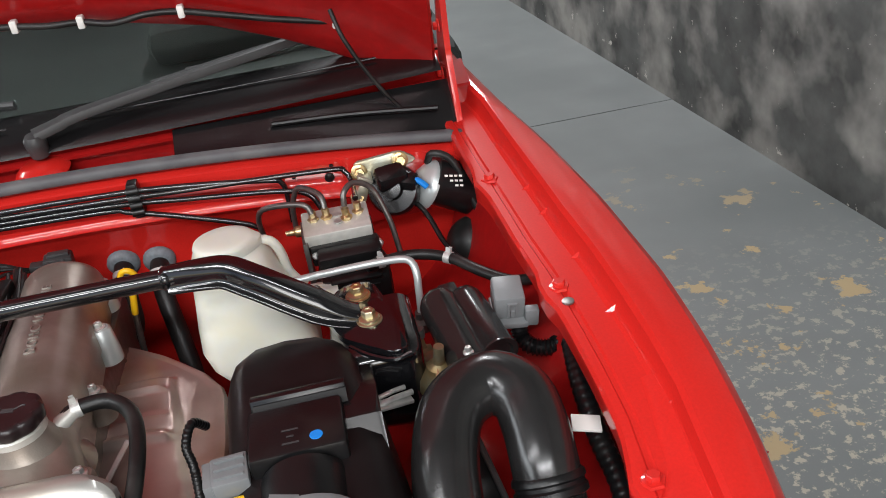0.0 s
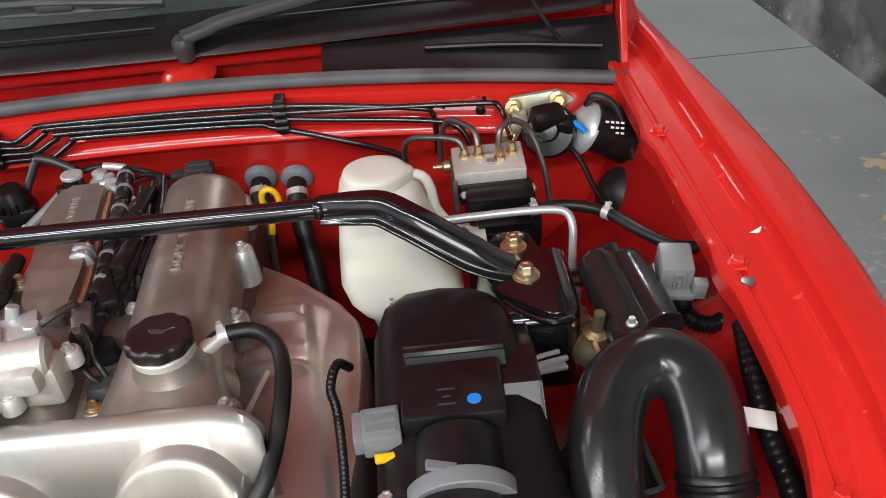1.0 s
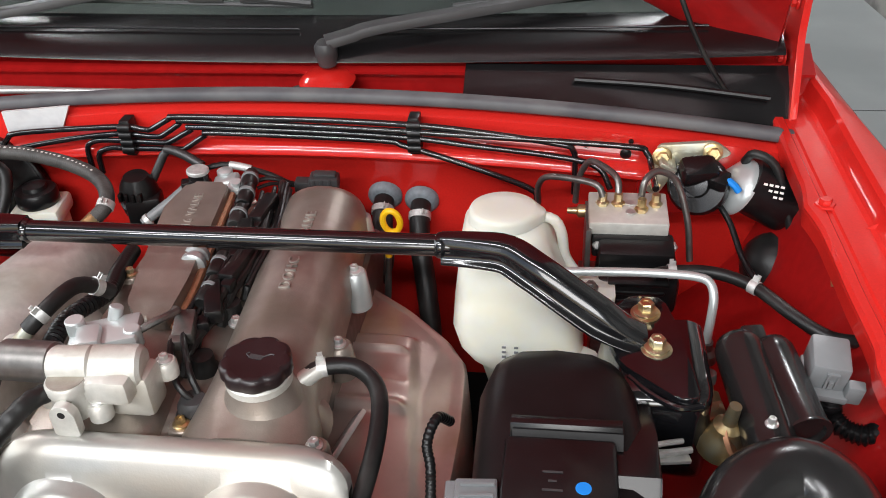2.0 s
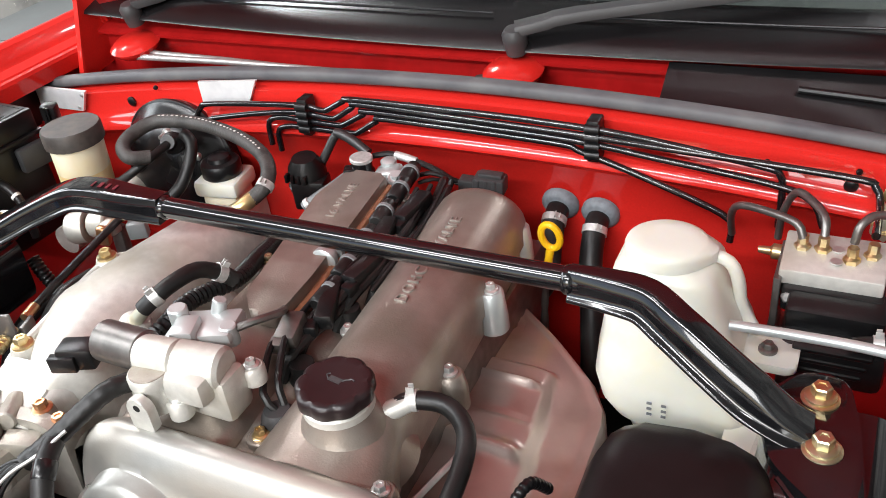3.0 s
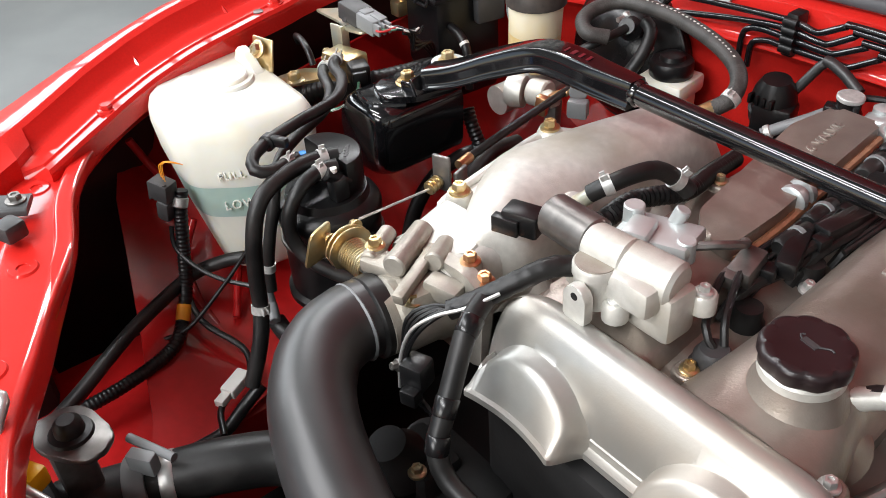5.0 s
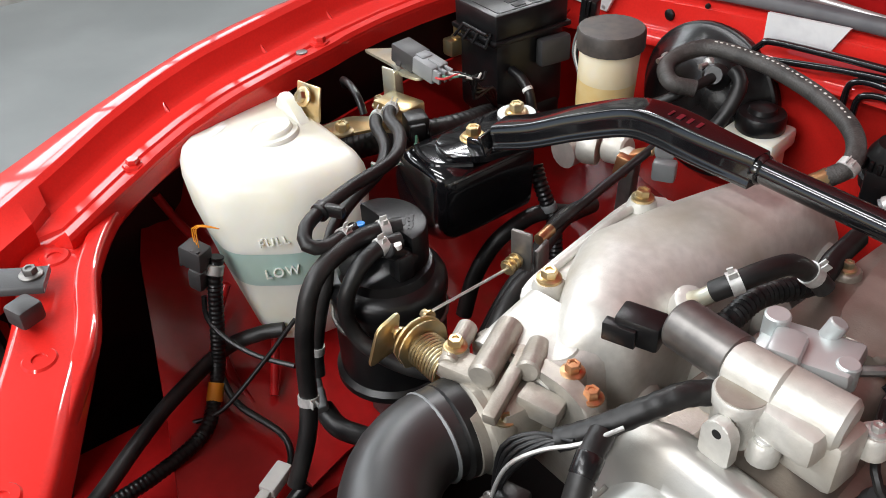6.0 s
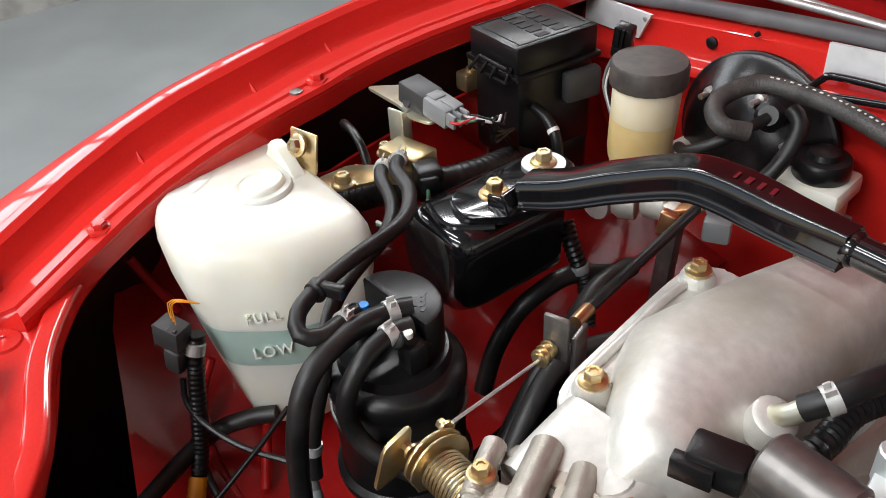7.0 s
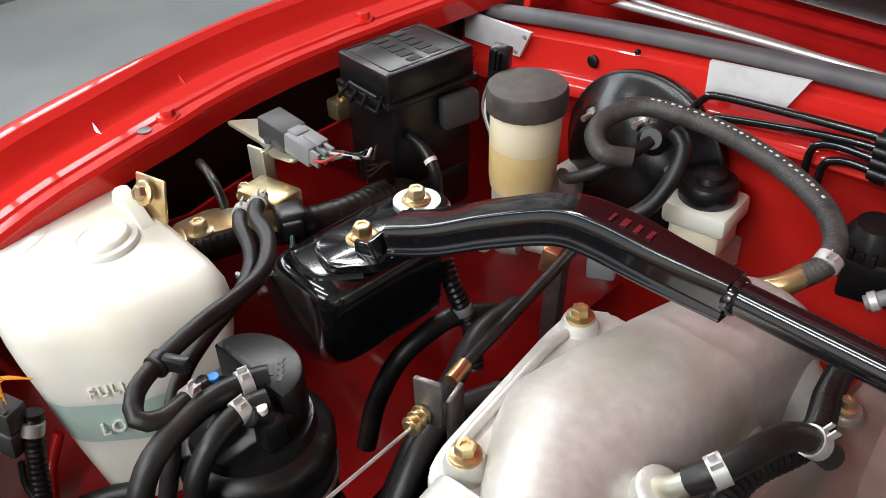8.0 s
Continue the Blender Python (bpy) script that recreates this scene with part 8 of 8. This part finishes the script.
t = thing("throttle_sensor", "black throttle position sensor with its plug", "sensor")
bm = B()
box(bm, (-0.112, -0.220, 0.728), (0.020, 0.020, 0.024), rot(0, 0, 20), bev=0.003)
box(bm, (-0.106, -0.231, 0.716), (0.014, 0.012, 0.014), rot(0, 0, 20), bev=0.002)
part("sensor_body", bm, PLASTIC, t)
hex_bolt(t, (-0.122, -0.229, 0.734), (0, -1, 0.4), 0.004, DARK_STEEL)

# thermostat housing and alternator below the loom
t = thing("thermostat_housing", "near-black thermostat housing under the loom", "thermostat")
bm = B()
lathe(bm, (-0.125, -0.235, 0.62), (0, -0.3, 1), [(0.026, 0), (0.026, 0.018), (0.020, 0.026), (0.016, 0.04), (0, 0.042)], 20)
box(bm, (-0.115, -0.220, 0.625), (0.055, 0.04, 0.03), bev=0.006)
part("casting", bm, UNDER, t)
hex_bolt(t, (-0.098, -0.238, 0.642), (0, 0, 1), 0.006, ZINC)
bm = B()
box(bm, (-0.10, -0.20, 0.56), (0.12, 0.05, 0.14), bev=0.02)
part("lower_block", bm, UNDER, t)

# top radiator hose and the radiator's corner
radiator = hose("radiator_hose", [(-0.262, -0.400, 0.604), (-0.250, -0.375, 0.606), (-0.232, -0.338, 0.608), (-0.205, -0.295, 0.605), (-0.15, -0.265, 0.600), (-0.11, -0.250, 0.605)], 0.0235, "thick black radiator hose with a band clamp", clamps=())
for p, d in (((-0.256, -0.388, 0.605), (0.45, 0.9, 0)), ((-0.125, -0.256, 0.603), (0.9, 0.4, 0))):
    bm = B()
    lathe(bm, p, d, [(0.0238, 0), (0.0246, 0.001), (0.0246, 0.011), (0.0238, 0.012)], 24)
    part("band_clamp", bm, STEEL, radiator)
t = thing("radiator", "black radiator tank with a rubber mounting pin", "radiator")
bm = B()
box(bm, (0.02, -0.485, 0.52), (0.66, 0.045, 0.26), bev=0.012)
part("core", bm, UNDER, t)
bm = B()
lathe(bm, (-0.268, -0.412, 0.602), (0.45, 0.9, 0.1), [(0.027, 0), (0.028, 0.002), (0.028, 0.016), (0.027, 0.018)], 26)
box(bm, (-0.256, -0.398, 0.636), (0.024, 0.012, 0.020), rot(0, 0, 35), bev=0.002)
cyl(bm, (-0.281, -0.398, 0.644), (-0.236, -0.378, 0.644), 0.004, 10)
part("band_clamp", bm, GREY, t)
bm = B()
cyl(bm, (-0.290, -0.465, 0.598), (-0.264, -0.405, 0.603), 0.024, 20)
part("neck", bm, DARK_GREY, t)
t = thing("radiator_bracket", "dark steel bracket with a rubber mounting pin", "bracket")
bm = B()
prism(bm, rounded([(-0.375, -0.455), (-0.330, -0.425), (-0.345, -0.395), (-0.400, -0.405), (-0.405, -0.440)], 0.018, 5), "z", 0.662, 0.668, 0.002)
box(bm, (-0.385, -0.430, 0.60), (0.05, 0.03, 0.125), bev=0.004)
part("plate", bm, DARK_STEEL, t)
bm = B()
lathe(bm, (-0.370, -0.424, 0.668), (0, 0, 1), [(0.018, 0), (0.017, 0.003), (0.012, 0.004), (0.011, 0.012), (0.007, 0.016), (0, 0.016)], 22)
part("rubber_pin", bm, RUBBER, t)
settle(t, (0.092, -0.012, 0.012))
t = thing("hood_prop_rod", "bent bare steel hood prop rod in a yellow clip", "prop rod")
bm = B()
tube(bm, [(-0.350, -0.525, 0.745), (-0.365, -0.490, 0.752), (-0.352, -0.462, 0.752), (-0.335, -0.475, 0.738), (-0.320, -0.480, 0.705), (-0.300, -0.468, 0.690), (-0.26, -0.455, 0.688), (-0.225, -0.470, 0.685)], 0.0042, 10)
part("rod", bm, STEEL, t)
bm = B()
box(bm, (-0.330, -0.470, 0.690), (0.022, 0.018, 0.018), rot(0, 0, 30), bev=0.003)
part("clip", bm, YELLOW, t)
settle(t, (0.085, -0.005, 0.0))
t = thing("hood_latch_stay", "ribbed grey stay bolted on the front panel", "stay")
bm = B()
sweep(bm, spline([(-0.64, -0.450, 0.735), (-0.60, -0.415, 0.750), (-0.565, -0.375, 0.752), (-0.548, -0.345, 0.750)], 0.01), rounded([(-0.016, -0.003), (0.016, -0.003), (0.014, 0.004), (-0.014, 0.004)], 0.002, 2), twistless=False)
for k in range(4):
    tube(bm, [(-0.650 + 0.008 * k, -0.448 - 0.006 * k, 0.741), (-0.610 + 0.008 * k, -0.414 - 0.006 * k, 0.755), (-0.580 + 0.006 * k, -0.383 - 0.004 * k, 0.757)], 0.0015, 6)
part("stay", bm, DARK_GREY, t)
bm = B()
box(bm, (-0.515, -0.372, 0.752), (0.022, 0.022, 0.018), rot(0, 0, 20), bev=0.004)
part("stop_block", bm, DARK_GREY, t)
hex_bolt(t, (-0.555, -0.354, 0.755), (0, 0, 1), 0.0075, DARK_STEEL)
settle(t, (0.050, -0.028, 0.006))

# linkage under the strut bar
t = thing("pressure_switch", "small cast pressure switch with a brass clip", "switch")
bm = B()
cyl(bm, (-0.372, 0.135, 0.735), (-0.348, 0.140, 0.738), 0.015, 18, bev=0.002)
lathe(bm, (-0.385, 0.125, 0.735), (-0.8, -0.4, 0), [(0.018, -0.01), (0.019, 0.004), (0.016, 0.010), (0, 0.011)], 20)
box(bm, (-0.335, 0.128, 0.742), (0.020, 0.016, 0.014), bev=0.003)
part("casting", bm, CAST, t)
bm = B()
box(bm, (-0.322, 0.130, 0.752), (0.026, 0.014, 0.006), rot(0, -25, 20), bev=0.002)
box(bm, (-0.330, 0.112, 0.742), (0.014, 0.010, 0.022), rot(0, 10, 20), bev=0.002)
part("clip", bm, COPPER, t)
bm = B()
cyl(bm, (-0.325, 0.165, 0.750), (-0.300, 0.135, 0.760), 0.010, 14, bev=0.001)
box(bm, (-0.295, 0.130, 0.745), (0.022, 0.014, 0.020), rot(0, 0, 30), bev=0.003)
part("end_socket", bm, GREY, t)
bm = B()
box(bm, (-0.356, 0.150, 0.655), (0.018, 0.012, 0.150), rot(0, 4, 0), bev=0.003)
part("stand", bm, DARK_STEEL, t)
hose("lower_hose", [(-0.300, -0.090, 0.650), (-0.310, -0.05, 0.680), (-0.318, -0.01, 0.700), (-0.335, 0.04, 0.71), (-0.345, 0.09, 0.70)], 0.0085, "black hose deep beside the plenum")
hose("lower_hose", [(-0.278, -0.110, 0.655), (-0.290, -0.070, 0.690), (-0.300, -0.030, 0.700), (-0.296, 0.02, 0.69)], 0.0085, "black hose deep beside the plenum")

# labels on the firewall
t = thing("vehicle_plate", "white printed plate on the red firewall", "plate")
bm = B()
prism(bm, [(-0.345, 0.797), (-0.272, 0.805), (-0.255, 0.836), (-0.345, 0.827)], "y", 0.3325, 0.3365)
part("plate", bm, LABEL, t)
t = thing("maker_plate", "grey metal plate riveted on the red firewall", "plate")
bm = B()
prism(bm, [(-0.640, 0.768), (-0.560, 0.768), (-0.545, 0.798), (-0.640, 0.798)], "y", 0.3285, 0.3325)
part("plate", bm, LABEL, t)
bm = B()
for x, z in ((-0.553, 0.792), (-0.565, 0.773)):
    lathe(bm, (x, 0.3285, z), (0, -1, 0), [(0.003, 0), (0.002, 0.0015), (0, 0.0015)], 10)
part("rivet", bm, STEEL, t)
t = thing("hanging_plug", "black wiring plug with pale wires behind the reservoir", "wiring plug")
bm = B()
box(bm, (-0.489, 0.225, 0.822), (0.018, 0.014, 0.024), rot(12, 10, 20), bev=0.002)
for k in range(3):
    box(bm, (-0.494 + 0.005 * k, 0.217, 0.823), (0.002, 0.003, 0.020), rot(12, 10, 20))
box(bm, (-0.496, 0.225, 0.806), (0.012, 0.010, 0.012), rot(12, 10, 20), bev=0.002)
part("plug_body", bm, PLASTIC, t)
for k, m in enumerate((GREY, WHITE, PLASTIC)):
    bm = B()
    tube(bm, [(-0.498 + 0.003 * k, 0.225, 0.802), (-0.507 + 0.004 * k, 0.224, 0.785), (-0.509 + 0.003 * k, 0.222, 0.765), (-0.499 + 0.002 * k, 0.222, 0.742), (-0.490, 0.224, 0.715)], 0.0013, 6)
    part("wire", bm, m, t)
hose("cowl_link", [(-0.52, 0.385, 0.828), (-0.30, 0.390, 0.830), (-0.05, 0.392, 0.826), (0.10, 0.390, 0.818)], 0.0042, "pale metal wiper linkage rod in the cowl", "wiper linkage", STEEL)
t = thing("wiper_motor_link", "dark wiper linkage joint in the cowl", "wiper linkage")
bm = B()
lathe(bm, (0.005, 0.392, 0.810), (0, -0.3, 1), [(0.014, 0), (0.014, 0.014), (0.010, 0.020), (0, 0.020)], 16)
part("joint", bm, DARK_STEEL, t)

# hoses and looms low beside the left tower
hose("tower_hose", [(-0.400, -0.030, 0.590), (-0.400, -0.015, 0.630), (-0.398, 0.008, 0.660), (-0.393, 0.032, 0.675), (-0.388, 0.063, 0.680), (-0.375, 0.10, 0.670)], 0.0085, "black hose arching beside the strut tower")
lead = hose("sensor_loom", [(-0.405, 0.070, 0.725), (-0.394, 0.067, 0.710), (-0.385, 0.069, 0.690), (-0.379, 0.073, 0.670), (-0.372, 0.070, 0.63)], 0.0075, "black corrugated sensor loom by the plenum", "wiring", PLASTIC, ribs=0.08, pitch=0.0045)
bm = B()
lathe(bm, (-0.385, 0.069, 0.690), (0.3, 0.1, -0.9), [(0.0078, 0), (0.0086, 0.001), (0.0086, 0.007), (0.0078, 0.008)], 16)
part("tape_ring", bm, GREY, lead)
hose("fuse_box_loom", [(-0.530, 0.140, 0.700), (-0.515, 0.105, 0.722), (-0.505, 0.060, 0.732), (-0.512, 0.020, 0.735), (-0.545, -0.010, 0.728), (-0.575, -0.04, 0.715), (-0.60, -0.08, 0.70)], 0.015, "thick black wiring loom under the fuse box", "wiring", RUBBER, ribs=0.03, pitch=0.007)
hose("valve_lead", [(-0.605, -0.020, 0.770), (-0.585, -0.032, 0.787), (-0.556, -0.040, 0.792), (-0.536, -0.045, 0.787), (-0.528, -0.046, 0.775)], 0.0038, "taped dark wire to the purge valve", "wiring", PLASTIC)
for k in range(4):
    hose("plug_wire", [(-0.491, 0.052 + 0.006 * k, 0.793), (-0.494, 0.066, 0.785 - 0.006 * k), (-0.502, 0.085 + 0.004 * k, 0.765), (-0.512, 0.110, 0.735)], 0.0022, "thin dark wire behind the grey plug", "wiring", PLASTIC)


# ---- set every thing's origin at its base ----
bpy.context.view_layer.update()
for ob in [o for o in scene.objects if o.type == "EMPTY" and o.parent is None]:
    pts = [c.matrix_world @ Vector(p) for c in ob.children_recursive if c.type == "MESH" for p in c.bound_box]
    if pts:
        lo, hi = [min(p[k] for p in pts) for k in range(3)], [max(p[k] for p in pts) for k in range(3)]
        base = Vector(((lo[0] + hi[0]) / 2, (lo[1] + hi[1]) / 2, lo[2]))
        ob.location = base
        for c in ob.children:
            c.matrix_parent_inverse = Matrix.Translation(-base)
